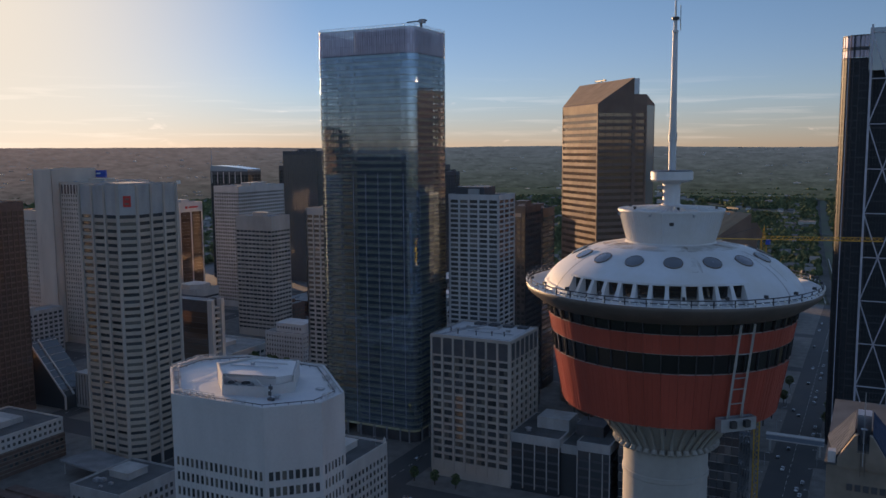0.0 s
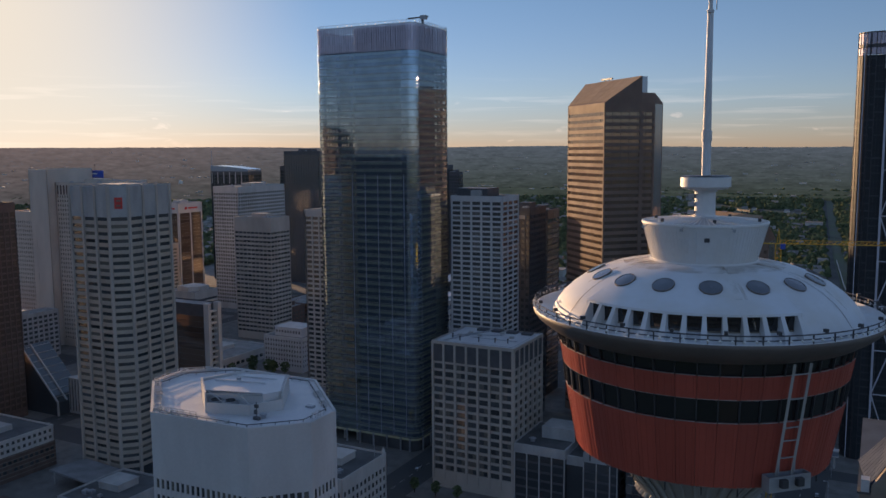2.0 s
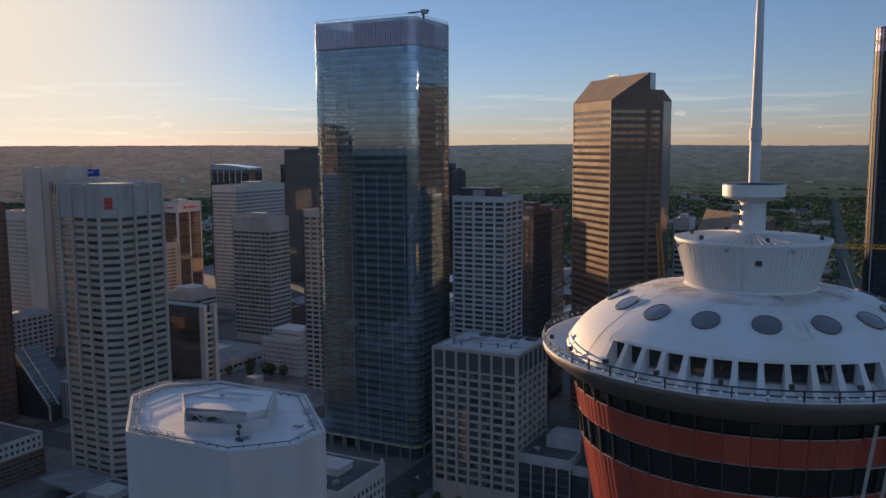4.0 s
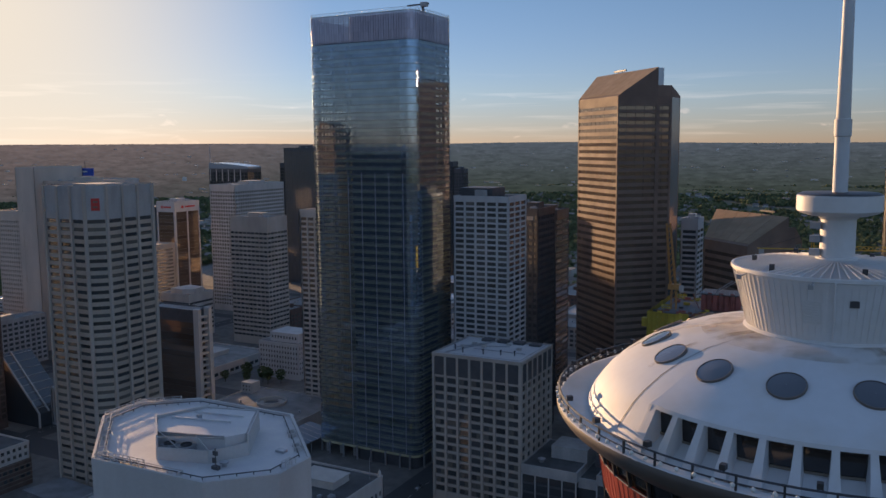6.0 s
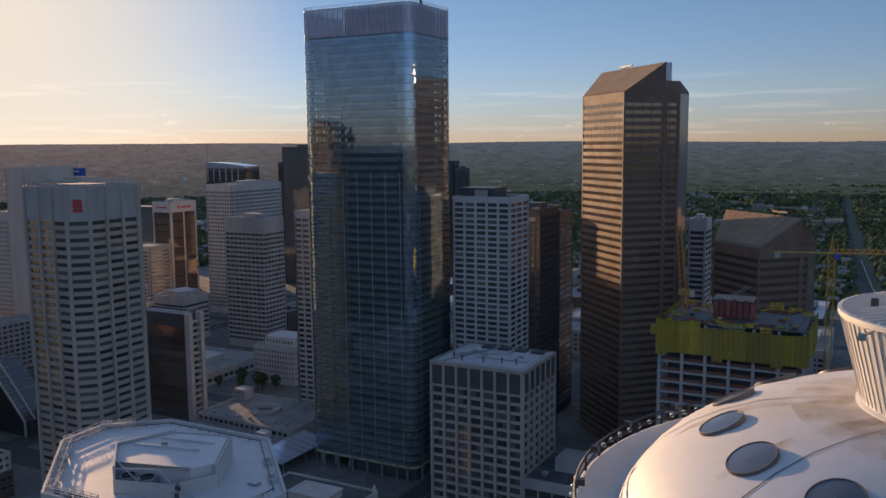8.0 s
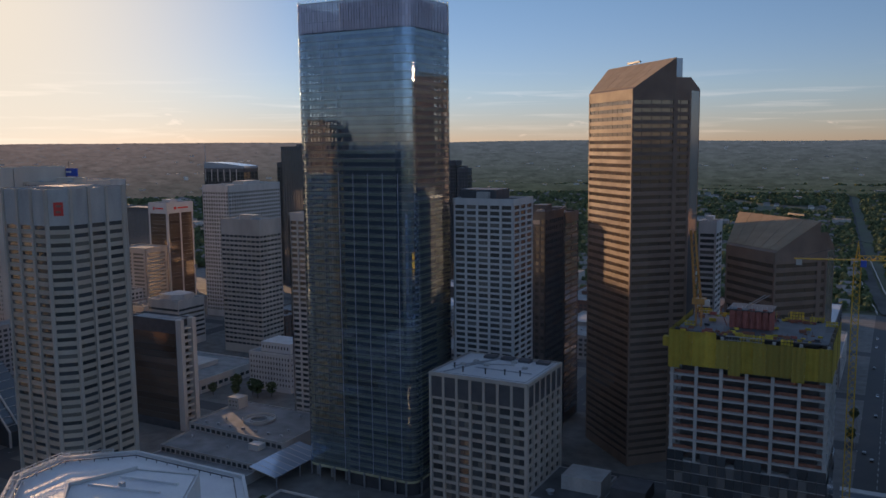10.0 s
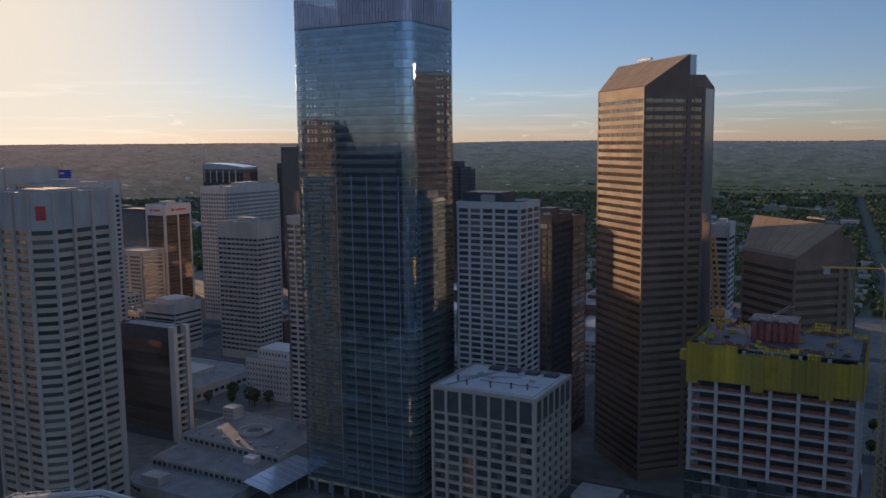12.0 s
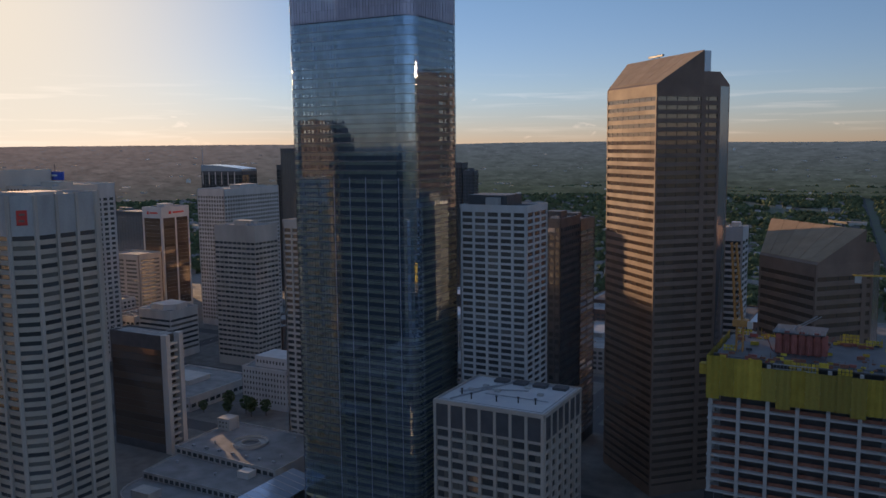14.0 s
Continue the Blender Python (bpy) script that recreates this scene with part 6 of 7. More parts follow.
rb = block("banded_office_block", -604.0, -568.4, 600.0, 631.0, 40.0, "pale office block with long window bands", M["offwhite"], M["room_glass"], bay=30, fh=4.2, pier=0.4, sill=2.2, base=4, top=6.0, depth=0.6, kit=False)
part("penthouse", Geo().prism([(-596, 606), (-580, 604), (-572, 611), (-574, 625), (-594, 627)], 40, 44.5), M["offwhite"], rb)
dg = block("dark_slab_block", -452.0, -411.0, 444.0, 458.0, 67.0, "dark glass slab with pale upright end walls", M["darkgrey"], M["bronze_glass"], bay=38, fh=3.9, pier=0.8, sill=0.1, top=4, depth=0.3, kit=False, budget=100)
part("end_wall", Geo().box(-411.0, -406.8, 443.6, 446.4, 0, 68.5), M["offwhite"], dg, "pale concrete end wall")
part("end_wall", Geo().box(-411.0, -406.8, 453.2, 456.2, 0, 68.5), M["offwhite"], dg, "pale concrete end wall")
for k in range(15):
    part("balcony", Geo().box(-410.9, -408.2, 446.4, 453.2, 6 + 4 * k, 7.3 + 4 * k), M["offwhite"], dg)
part("roof_frame", Geo().beam((-451, 445, 69.5), (-413, 445, 69.5), 0.3).beam((-413, 445, 69.5), (-413, 457, 69.5), 0.3), M["offwhite"], dg)
sm = block("small_white_block", -434.5, -397.5, 534.0, 562.0, 26.5, "small white office block with dotted square windows", M["white"], M["room_glass"], bay=2.6, fh=3.7, pier=1.35, sill=1.9, base=2.5, top=1.4, depth=0.4, kit=False)
part("penthouse", Geo().box(-428, -402, 540, 560, 26.5, 33.5), M["white"], sm)
for k in range(9):
    part("penthouse_window", Geo().box(-426.5 + 2.7 * k, -425.4 + 2.7 * k, 539.9, 540.05, 29, 31), M["room_glass"], sm)
hb = block("old_stone_block", -252.0, -206.5, 306.0, 343.0, 30.0, "old pale stone office house with sash windows", M["offwhite"], M["room_glass"], bay=3.4, fh=4.1, pier=1.3, sill=1.7, base=4, top=2.0, depth=0.5, roof=M["roof_dark"])
part("corner_post", Geo().lathe([(0.8, 30), (0.8, 32), (0.2, 33.4)], 8, -207.6, 342), M["offwhite"], hb)
part("flagpole", Geo().tube([(-210, 338, 30), (-210, 338, 40)], 0.12, 5), M["steel"], hb)

# the low dark block with upright fins, two wings and a recess
lw = thing("low_finned_block", -134, 403, 0, "low dark-grey office block with pale upright fins", "office building")
for x0, x1, z in ((-159.3, -133.5, 29.6), (-133.5, -124.3, 26.6), (-124.3, -108.0, 30.4)):
    part("wing", Geo().box(x0, x1, 385.0 if z > 27 else 388.0, 421, 0, z - 4.5), M["dark_glass"], lw)
    part("head_band", Geo().box(x0 - (0.2 if z > 27 else 0), x1 + (0.2 if z > 27 else 0), 384.7 if z > 27 else 387.8, 421.2, z - 4.5, z), M["grey"], lw, "plain grey head band")
    part("roof", Geo().box(x0 + 0.6, x1 - 0.6, 385.6 if z > 27 else 388.5, 420.4, z, z + 0.05), M["roof_dark"], lw)
for x in (-159.0, -152.6, -146.3, -140.0, -133.6, -124.2, -118.0, -111.6, -108.1):
    part("fin", Geo().box(x - 0.18, x + 0.18, 384.2, 385.0, 2, 25.6), M["offwhite"], lw)
for r in range(5):
    for x0, x1 in ((-159.3, -133.5), (-124.3, -108.0)):
        part("floor_band", Geo().box(x0, x1, 384.85, 385.0, 3.5 + 4.3 * r, 4.6 + 4.3 * r), M["darkgrey"], lw)
part("plant_room", Geo().box(-150, -133, 398, 412, 29.6, 35.5), M["grey"], lw)
part("plant_room", Geo().box(-128, -114, 394, 408, 30.4, 35.8), M["darkgrey"], lw)
part("vent_hood", Geo().lathe([(1.2, 29.6), (1.2, 31), (1.9, 31.2), (0.1, 32.0)], 10, -152, 391), M["steel"], lw)

pk = block("car_park", -258.0, -224.0, 498.0, 522.0, 44.0, "open concrete car park with deep decks", M["grey"], M["darkgrey"], bay=8, fh=3.2, pier=0.8, sill=1.2, base=2, top=0.5, depth=1.2, kit=False, windows="", category="car park")

# ---- blocks at the western edge ----
pt = block("punched_tower", -648.0, -596.0, 520.0, 560.0, 144.0, "pale tower with small punched windows and a slatted head", M["rib_stone"], M["room_glass"], bay=3.0, fh=3.9, pier=1.5, sill=1.9, top=10.0, depth=0.4, windows="")
for k in range(13):
    part("head_slat", Geo().box(-646 + 3.9 * k, -644.4 + 3.9 * k, 519.6, 520, 134.5, 142.5), M["brick"], pt)
block("blank_tower", -672.0, -648.4, 512.0, 560.0, 155.5, "tall blank pale tower with a plain stone front", M["rib_stone"], M["rib_stone"], bay=30, fh=30, pier=6, sill=24, top=10, depth=0.3, windows="", kit=False)
block("west_step_tower", -706.0, -672.4, 516.0, 560.0, 118.0, "lower pale tower wing with punched windows", M["rib_stone"], M["room_glass"], bay=3.0, fh=3.9, pier=1.5, sill=1.9, top=4.0, depth=0.4, kit=False, windows="")
sb = thing("roof_sign", -646, 566, 143.9, "blue company sign on a steel frame over a roof", "sign")
part("panel", Geo().box(-655, -636, 561, 562, 147.6, 154.2), M["sign_blue"], sb)
part("mark", Geo().box(-652, -643, 560.8, 561, 150.6, 152.0), M["lamp"], sb)
part("frame", Geo().beam((-653, 562, 143.9), (-653, 562, 154), 0.5).beam((-638, 562, 143.9), (-638, 562, 154), 0.5).beam((-653, 565, 143.9), (-653, 562, 152), 0.3).beam((-648, 563, 154), (-648, 563, 160), 0.3), M["dark_steel"], sb)
block("sign_tower", -690.0, -612.0, 564.0, 590.0, 143.9, "pale tower carrying a blue roof sign", M["offwhite"], M["room_glass"], bay=6, fh=4, pier=2, sill=1.8, top=8, depth=0.4, budget=0, kit=False, windows="")
block("dark_west_tower", -550.0, -497.0, 330.0, 370.0, 139.0, "dark brown glass tower catching evening light", M["brick"], M["bronze_glass"], bay=4, fh=3.9, pier=0.8, sill=1.1, top=4, depth=0.4, budget=300)
# slanted atrium at its foot
at = thing("slanted_atrium", -480, 390, 0, "dark glass atrium under a long slanted white-edged roof", "atrium")
part("wall", Geo().add([(-510, 377.4, 0), (-477, 377.4, 0), (-477, 398, 0), (-510, 398, 0), (-510, 377.4, 43), (-477, 377.4, 9.0), (-477, 398, 9.0), (-510, 398, 43)], BOX), M["dark_glass"], at)
part("edge_beam", Geo().beam((-510, 377.1, 43.2), (-476.6, 377.1, 9.2), 0.9), M["offwhite"], at)
part("edge_beam", Geo().beam((-510, 384, 43.4), (-476.6, 384, 9.4), 0.9), M["offwhite"], at)
part("corner_post", Geo().box(-477.4, -476.4, 376.7, 377.7, 0, 9.4), M["offwhite"], at)
part("side_wall", Geo().box(-476.9, -452, 386, 400, 0, 24), M["grey"], at)
for k in range(9):
    part("side_rib", Geo().box(-476 + 2.7 * k, -475.5 + 2.7 * k, 385.7, 386, 2, 23), M["roof_dark"], at)
for k in range(8):
    part("roof_rib", Geo().beam((-508.5 + 4.1 * k, 377.4, 41.7 - 4.22 * k), (-508.5 + 4.1 * k, 398, 41.7 - 4.22 * k), 0.25), M["offwhite"], at)
ll = block("low_brick_block", -452.0, -405.0, 240.0, 318.0, 22.0, "low brick block under a white windowed cornice", M["offwhite"], M["room_glass"], bay=3.2, fh=3.6, pier=1.3, sill=1.7, base=13.8, top=0.8, depth=0.5, roof=M["roof_dark"])
part("brick_base", Geo().box(-452.3, -404.7, 239.7, 318.3, 0, 13.9), M["brick"], ll, "dark red brick lower storeys")
for k in range(6):
    part("stone_band", Geo().box(-452.4, -404.6, 239.6, 318.4, 2.2 + 2.2 * k, 2.65 + 2.2 * k), M["sandstone"], ll, "pale stone band")
for k in range(24):
    for z in (4.9, 9.3):
        part("window", Geo().box(-404.75, -404.62, 241.5 + 3.2 * k, 243.4 + 3.2 * k, z, z + 1.7), M["room_glass"], ll)
part("roof_shed", Geo().box(-440, -420, 286, 304, 22, 25), M["grey"], ll)
cp = thing("plaza_canopy", -362, 302, 0, "flat pale canopy over a sunken city plaza", "canopy")
part("deck", Geo().prism([(-383, 297), (-345, 293), (-340, 313), (-379, 317)], 7.2, 8.2), M["roof_grey"], cp)
for x, y in ((-381, 298.5), (-347, 295), (-342, 311), (-377, 315)):
    part("column", Geo().lathe([(0.4, 0.12), (0.4, 7.2)], 8, x, y), M["grey"], cp)
pl = thing("plaza_terraces", -372, 268, 0, "stepped brick plaza terraces", "terrace")
for k in range(5):
    part("step_wall", Geo().box(-398 + 4 * k, -346, 240 + 6 * k, 246 + 6 * k, 0.12, 1.0 + 0.9 * k), M["brick"], pl)
block("corner_house", -332.0, -300.0, 262.0, 300.0, 16.0, "small grey corner house with a dark flat roof", M["grey"], M["room_glass"], bay=3.4, fh=4.0, pier=1.3, sill=1.6, base=3.5, top=1.0, depth=0.4, roof=M["roof_dark"])

# ---- the terraced low hall with the round corner ----
tc = thing("terraced_hall", -356, 432, 0, "low pale terraced hall with rows of dark openings", "public building")
def terrace(poly, z, name):
    part(name, Geo().prism(poly, 0, z), M["grey"], tc)
    cen = Vector((sum(p[0] for p in poly) / len(poly), sum(p[1] for p in poly) / len(poly)))
    part("deck", Geo().prism([tuple(cen + (Vector(p) - cen) * 0.97) for p in poly], z, z + 0.06), M["roof_grey"], tc)
    g = Geo()
    for i, p in enumerate(poly):
        f, w = face_of(p, poly[(i + 1) % len(poly)])
        g.slab(f, 0, w, z - 0.3, z + 0.8, -0.35, 0.02)
    part("parapet", g, M["grey"], tc)
round_corner = [(-368 + 18 * math.cos(radians(a)), 398 + 18 * math.sin(radians(a))) for a in range(180, 271, 15)]
terrace(round_corner + [(-318, 380), (-318, 416), (-386, 416)], 4.5, "lower_storey")
terrace([(-386, 404), (-319, 404), (-319, 440), (-391, 440)], 7.6, "middle_storey")
terrace([(-392, 432), (-319.5, 428), (-319.5, 478), (-392, 478)], 11.2, "upper_storey")
for (p, q, z, n) in (((-391, 431.9), (-320, 427.9), 8.4, 17), ((-385.5, 403.9), (-320, 403.9), 5.1, 18)):
    f, w = face_of(p, q)
    for k in range(n):
        part("opening", Geo().slab(f, w * (k + 0.15) / n, w * (k + 0.8) / n, z, z + 2.0, -0.1, 0.06), M["dark_glass"], tc)
for a in range(180, 270, 10):
    f, w = face_of(*[(-368 + 18.05 * math.cos(radians(b)), 398 + 18.05 * math.sin(radians(b))) for b in (a, a + 10)])
    part("opening", Geo().slab(f, 0.4, w - 0.4, 1.4, 3.4, -0.1, 0.04), M["dark_glass"], tc)
part("stair_tower", Geo().box(-391, -382.5, 464, 472.5, 11.2, 18.2), M["grey"], tc, "white stair tower")
for i in range(3):
    for j in range(2):
        part("stair_window", Geo().box(-389.6 + 2.4 * i, -388.8 + 2.4 * i, 463.9, 464.05, 13 + 2.4 * j, 13.9 + 2.4 * j), M["room_glass"], tc)
part("ramp_ring", Geo().lathe([(9.5, 11.2), (9.5, 12.2), (8.6, 12.2), (8.6, 11.4), (5.5, 11.4), (5.5, 12.4), (4.8, 12.4), (4.8, 11.3)], 36, -358, 454), M["grey"], tc, "round car ramp", smooth=30)
# flat dark disc painted in for the shade down the ramp hole
part("ramp_well", Geo().lathe([(8.6, 11.32), (0.05, 11.32)], 36, -358, 454), M["darkgrey"], tc)
part("roof_hut", Geo().box(-338, -331, 421, 427, 7.6, 11.0), M["white"], tc)
part("roof_hut", Geo().box(-372, -360, 384, 392, 4.5, 8.5), M["grey"], tc)
for k in range(7):
    x = -384 + 9.2 * k
    part("roof_vent", Geo().box(x, x + 1.6, 436.5, 437.8, 11.26, 12.4), M["steel"], tc)
for x, y, z in ((-376, 446, 11.26), (-340, 470, 11.26), (-330, 446, 11.26), (-380, 422, 7.66), (-350, 418, 7.66)):
    part("roof_vent", Geo().lathe([(0.5, z), (0.5, z + 1.1), (0.9, z + 1.2), (0.05, z + 1.7)], 10, x, y), M["steel"], tc)
part("ramp_rail", Geo().lathe([(9.6, 12.2), (9.7, 12.9), (9.55, 12.9), (9.5, 12.2)], 36, -358, 454), M["offwhite"], tc, smooth=30)
sk = thing("glass_canopy", -308, 418, 0, "long sloping blue glass canopy beside the tower", "canopy")
for k in range(8):
    y = 398 + 5.2 * k
    part("pane", Geo().add([(-317.5, y, 9.6), (-300.5, y, 6.4), (-300.5, y + 5.0, 6.4), (-317.5, y + 5.0, 9.6), (-317.5, y, 9.8), (-300.5, y, 6.6), (-300.5, y + 5.0, 6.6), (-317.5, y + 5.0, 9.8)], BOX), M["skylight"], sk)
    part("beam", Geo().beam((-317.5, y - 0.1, 9.7), (-300.5, y - 0.1, 6.5), 0.3), M["offwhite"], sk)
for y in (399, 418, 438):
    part("post", Geo().box(-301.2, -300.7, y, y + 0.5, 0.1, 6.4), M["steel"], sk)
block("low_shop_block", -520.0, -455.0, 506.0, 570.0, 9.0, "low flat-roofed shop block", M["offwhite"], M["room_glass"], bay=6, fh=4, pier=1.5, sill=1.5, base=1, top=2, depth=0.4, budget=60)

# ---- the curved tower with the big braces, and the gabled hotel ----
def braced_tower():
    th = thing("braced_glass_tower", 10, 530, 0, "dark curved glass tower behind large pale steel braces", "skyscraper")
    outline = [(-21.0, 560.0)] + [(-12 - 9 * math.cos(radians(a)), 529 - 9 * math.sin(radians(a))) for a in range(0, 91, 15)] + [(-5.5, 520), (-5.0, 524), (44, 530), (52, 545), (48, 566), (10, 572)]
    part("body", Geo().prism(outline, 0, 219), M["tower_glass"], th)
    for k in range(54):
        z = 5 + 4.0 * k
        g = Geo()
        for i, p in enumerate(outline):
            f, w = face_of(p, outline[(i + 1) % len(outline)])
            g.slab(f, 0, w, z, z + 0.9, -0.1, 0.06)
        part("floor_band", g, M["tower_glass"], th)
    g = Geo()
    for i, p in enumerate(outline):
        f, w = face_of(p, outline[(i + 1) % len(outline)])
        n = max(1, int(w / 1.5))
        for k in range(n):
            g.slab(f, w * k / n - 0.06, w * k / n + 0.06, 4, 231, -0.05, 0.16)
    part("mullions", g, M["dark_steel"], th, kind="stuff")
    # open glazed head storeys, seen through
    head = Geo()
    for i, p in enumerate(outline):
        f, w = face_of(p, outline[(i + 1) % len(outline)])
        n = max(1, round(w / 2.4))
        for k in range(n):
            for z0, z1 in ((219.4, 223.0), (225.0, 230.6)):
                head.slab(f, w * k / n + 0.1, w * (k + 1) / n - 0.1, z0, z1, -0.08, -0.02)
    part("head_glazing", head, M["crown"], th, "clear glass of the open head storeys", kind="stuff")
    part("head_floor", Geo().prism(outline, 223.2, 224.8), M["darkgrey"], th)
    part("roof", Geo().prism(outline, 230.7, 231.3), M["darkgrey"], th)
    y = 518.6
    part("upper_wall", Geo().box(-7.6, 40, 519.4, 521.0, 212, 234.5), M["spandrel"], th)
    part("corner_column", Geo().beam((-6.4, y, 0), (-6.4, y, 236), 1.1), M["brace"], th, "pale steel corner column")
    for x in (-12.0, -15.0, -17.5):
        part("edge_column", Geo().beam((x, 519.8 if x > -16 else 521.2, 0), (x, 519.8 if x > -16 else 521.2, 231), 0.5), M["brace"] if x == -17.5 else M["dark_steel"], th)
    xs = (-6.4, 9.5, 25.4, 41.3)
    for k in range(5):
        z = -10.2 + 48.4 * k
        for a, b in zip(xs, xs[1:]):
            m = (a + b) / 2
            for za, zb in ((z, z + 24.2), (z + 48.4, z + 24.2)):
                if max(za, zb) > 234:
                    continue
                lo = max(0.02, -z / 24.2) if z < 0 else 0
                part("brace", Geo().beam((a + (m - a) * (lo if za == z else 0), y, za + (zb - za) * (lo if za == z else 0)), (m, y, zb), 0.62), M["brace"], th)
                part("brace", Geo().beam((b + (m - b) * (lo if za == z else 0), y, za + (zb - za) * (lo if za == z else 0)), (m, y, zb), 0.62), M["brace"], th)
    for k in range(10):
        part("cross_beam", Geo().beam((-6.4, y, 14 + 24.2 * k), (41.3, y, 14 + 24.2 * k), 0.5), M["brace"], th)
    for x in xs[1:]:
        part("column", Geo().beam((x, y + 0.3, 0), (x, y + 0.3, 234), 0.6), M["brace"], th)


braced_tower()
ht = thing("gabled_hotel", 2, 205, 0, "sandstone hotel with a steep blue metal gable roof", "hotel")
part("wall", Geo().box(-7.0, 16, 190, 240, 0, 105.6), M["sandstone"], ht)
part("side_roof", Geo().box(-7.4, 16.4, 189.8, 240, 105.6, 106.0), M["roof_dark"], ht)
part("gable", Geo().add([(x, y, z) for y in (189.7, 191.2) for x, z in ((-5.0, 105.4), (4.6, 105.4), (4.6, 107.2), (1.4, 112.6), (0.9, 112.6), (0.9, 109.0), (-1.3, 109.0), (-1.3, 112.6), (-1.8, 112.6), (-5.0, 107.2))],
     [(0, 1, 2, 5, 6, 9), (2, 3, 4, 5), (6, 7, 8, 9), (10, 19, 16, 15, 12, 11), (12, 15, 14, 13), (16, 19, 18, 17)] + [(i, i + 10, (i + 1) % 10 + 10, (i + 1) % 10) for i in range(10)]), M["sandstone"], ht, "sandstone gable with a slot")
for s, nm in ((-1, "roof_slope"), (1, "roof_slope")):
    m = -0.2
    part(nm, Geo().add([(m + s * 5.2, 191.2, 106.7), (m + s * 1.7, 191.2, 112.9), (m + s * 1.7, 208, 112.9), (m + s * 7.4, 208, 106.2), (m + s * 5.2, 191.2, 106.0), (m + s * 1.7, 191.2, 106.0), (m + s * 1.7, 208, 106.0), (m + s * 7.4, 208, 105.9)],
         [(0, 1, 2, 3), (7, 6, 5, 4), (0, 4, 5, 1), (1, 5, 6, 2), (2, 6, 7, 3), (3, 7, 4, 0)]), M["blue_roof"], ht, "steep blue metal roof slope")
    for k in range(9):
        t = (k + 0.5) / 9
        part("roof_seam", Geo().beam((m + s * (5.2 + 2.2 * t), 191.2 + 16.8 * t, 106.75 - 0.5 * t), (m + s * 1.7, 191.2 + 16.8 * t, 112.95), 0.05), M["blue_roof"], ht)
part("slot_floor", Geo().box(-1.9, 1.5, 191.2, 208, 106.0, 108.6), M["roof_dark"], ht)
part("ridge_unit", Geo().box(-1.6, 1.2, 203, 207.5, 108.6, 113.2), M["steel"], ht)
part("ridge_unit", Geo().lathe([(0.7, 108.6), (0.7, 111.6), (0.1, 111.8)], 12, -0.2, 198), M["steel"], ht)
part("corner_box", Geo().box(-6.8, -5.3, 190.1, 192.4, 106.0, 108.4), M["white"], ht)
part("flagpole", Geo().tube([(-0.2, 189.2, 106.4), (-0.2, 189.2, 122)], 0.10, 6), M["steel"], ht)
part("ladder", Geo().beam((-0.6, 189.5, 104), (-0.6, 189.5, 112), 0.10).beam((0.2, 189.5, 104), (0.2, 189.5, 112), 0.10), M["dark_steel"], ht)
g = Geo()
for k in range(5):
    g.box(-3.0 + 1.55 * k, -1.9 + 1.55 * k, 189.82, 189.98, 100.6, 102.0)
part("sign_bars", g, M["darkgrey"], ht)
for k in range(8):
    for x in (-5.4, 6.5, 10.5):
        part("window", Geo().box(x, x + 1.3, 189.9, 190.05, 96 - 4 * k, 98 - 4 * k), M["room_glass"], ht)

# ---- west of the way: two towers mirrored in the glass, one unseen sun blocker ----
block("west_office_block", -458.0, -405.0, 104.0, 154.0, 164.0, "dark office tower with a wide window grid", M["roof_dark"], M["dark_glass"], bay=9, fh=4.0, pier=1.0, sill=1.0, depth=0.4, windows="", kit=False)
# slab added out of view to keep low sun off its neighbours
block("west_slab_tower", -620.0, -480.0, 192.0, 230.0, 190.0, "unseen broad dark slab added to shade the towers beside it", M["darkgrey"], M["dark_glass"], bay=9, fh=4.0, pier=1.0, sill=1.0, depth=0.4, windows="", kit=False)
rt = block("round_top_tower", -539.0, -496.0, 84.0, 114.0, 183.0, "tall brown tower under a rounded roof", M["brick"], M["roof_dark"], bay=4, fh=4.0, pier=0.6, sill=1.8, depth=0.4, windows="", kit=False)
g = Geo()
pts = []
for k in range(13):
    a = math.pi * k / 12
    pts += [(-517.5 - 20 * math.cos(a), 86, 183.2 + 12 * math.sin(a)), (-517.5 - 20 * math.cos(a), 112, 183.2 + 12 * math.sin(a))]
g.add(pts, [(2 * k, 2 * k + 1, 2 * k + 3, 2 * k + 2) for k in range(12)] + [tuple(range(0, 26, 2)), tuple(range(25, 0, -2))])
part("round_roof", g, M["brick"], rt, smooth=40)

# footbridge over the street
fb = thing("footbridge", -35, 501, 8, "white glazed footbridge across the street", "footbridge")
part("deck", Geo().box(-50, -20, 499, 503, 6.6, 7.2), M["offwhite"], fb)
part("glass_side", Geo().box(-50, -20, 499.1, 499.2, 7.2, 9.6), M["skylight"], fb)
part("roof", Geo().box(-50.2, -19.8, 498.8, 503.2, 9.6, 10.1), M["white"], fb)
for x in (-48, -22):
    part("pier", Geo().box(x - 0.5, x + 0.5, 500, 502, 0.12, 6.6), M["grey"], fb)

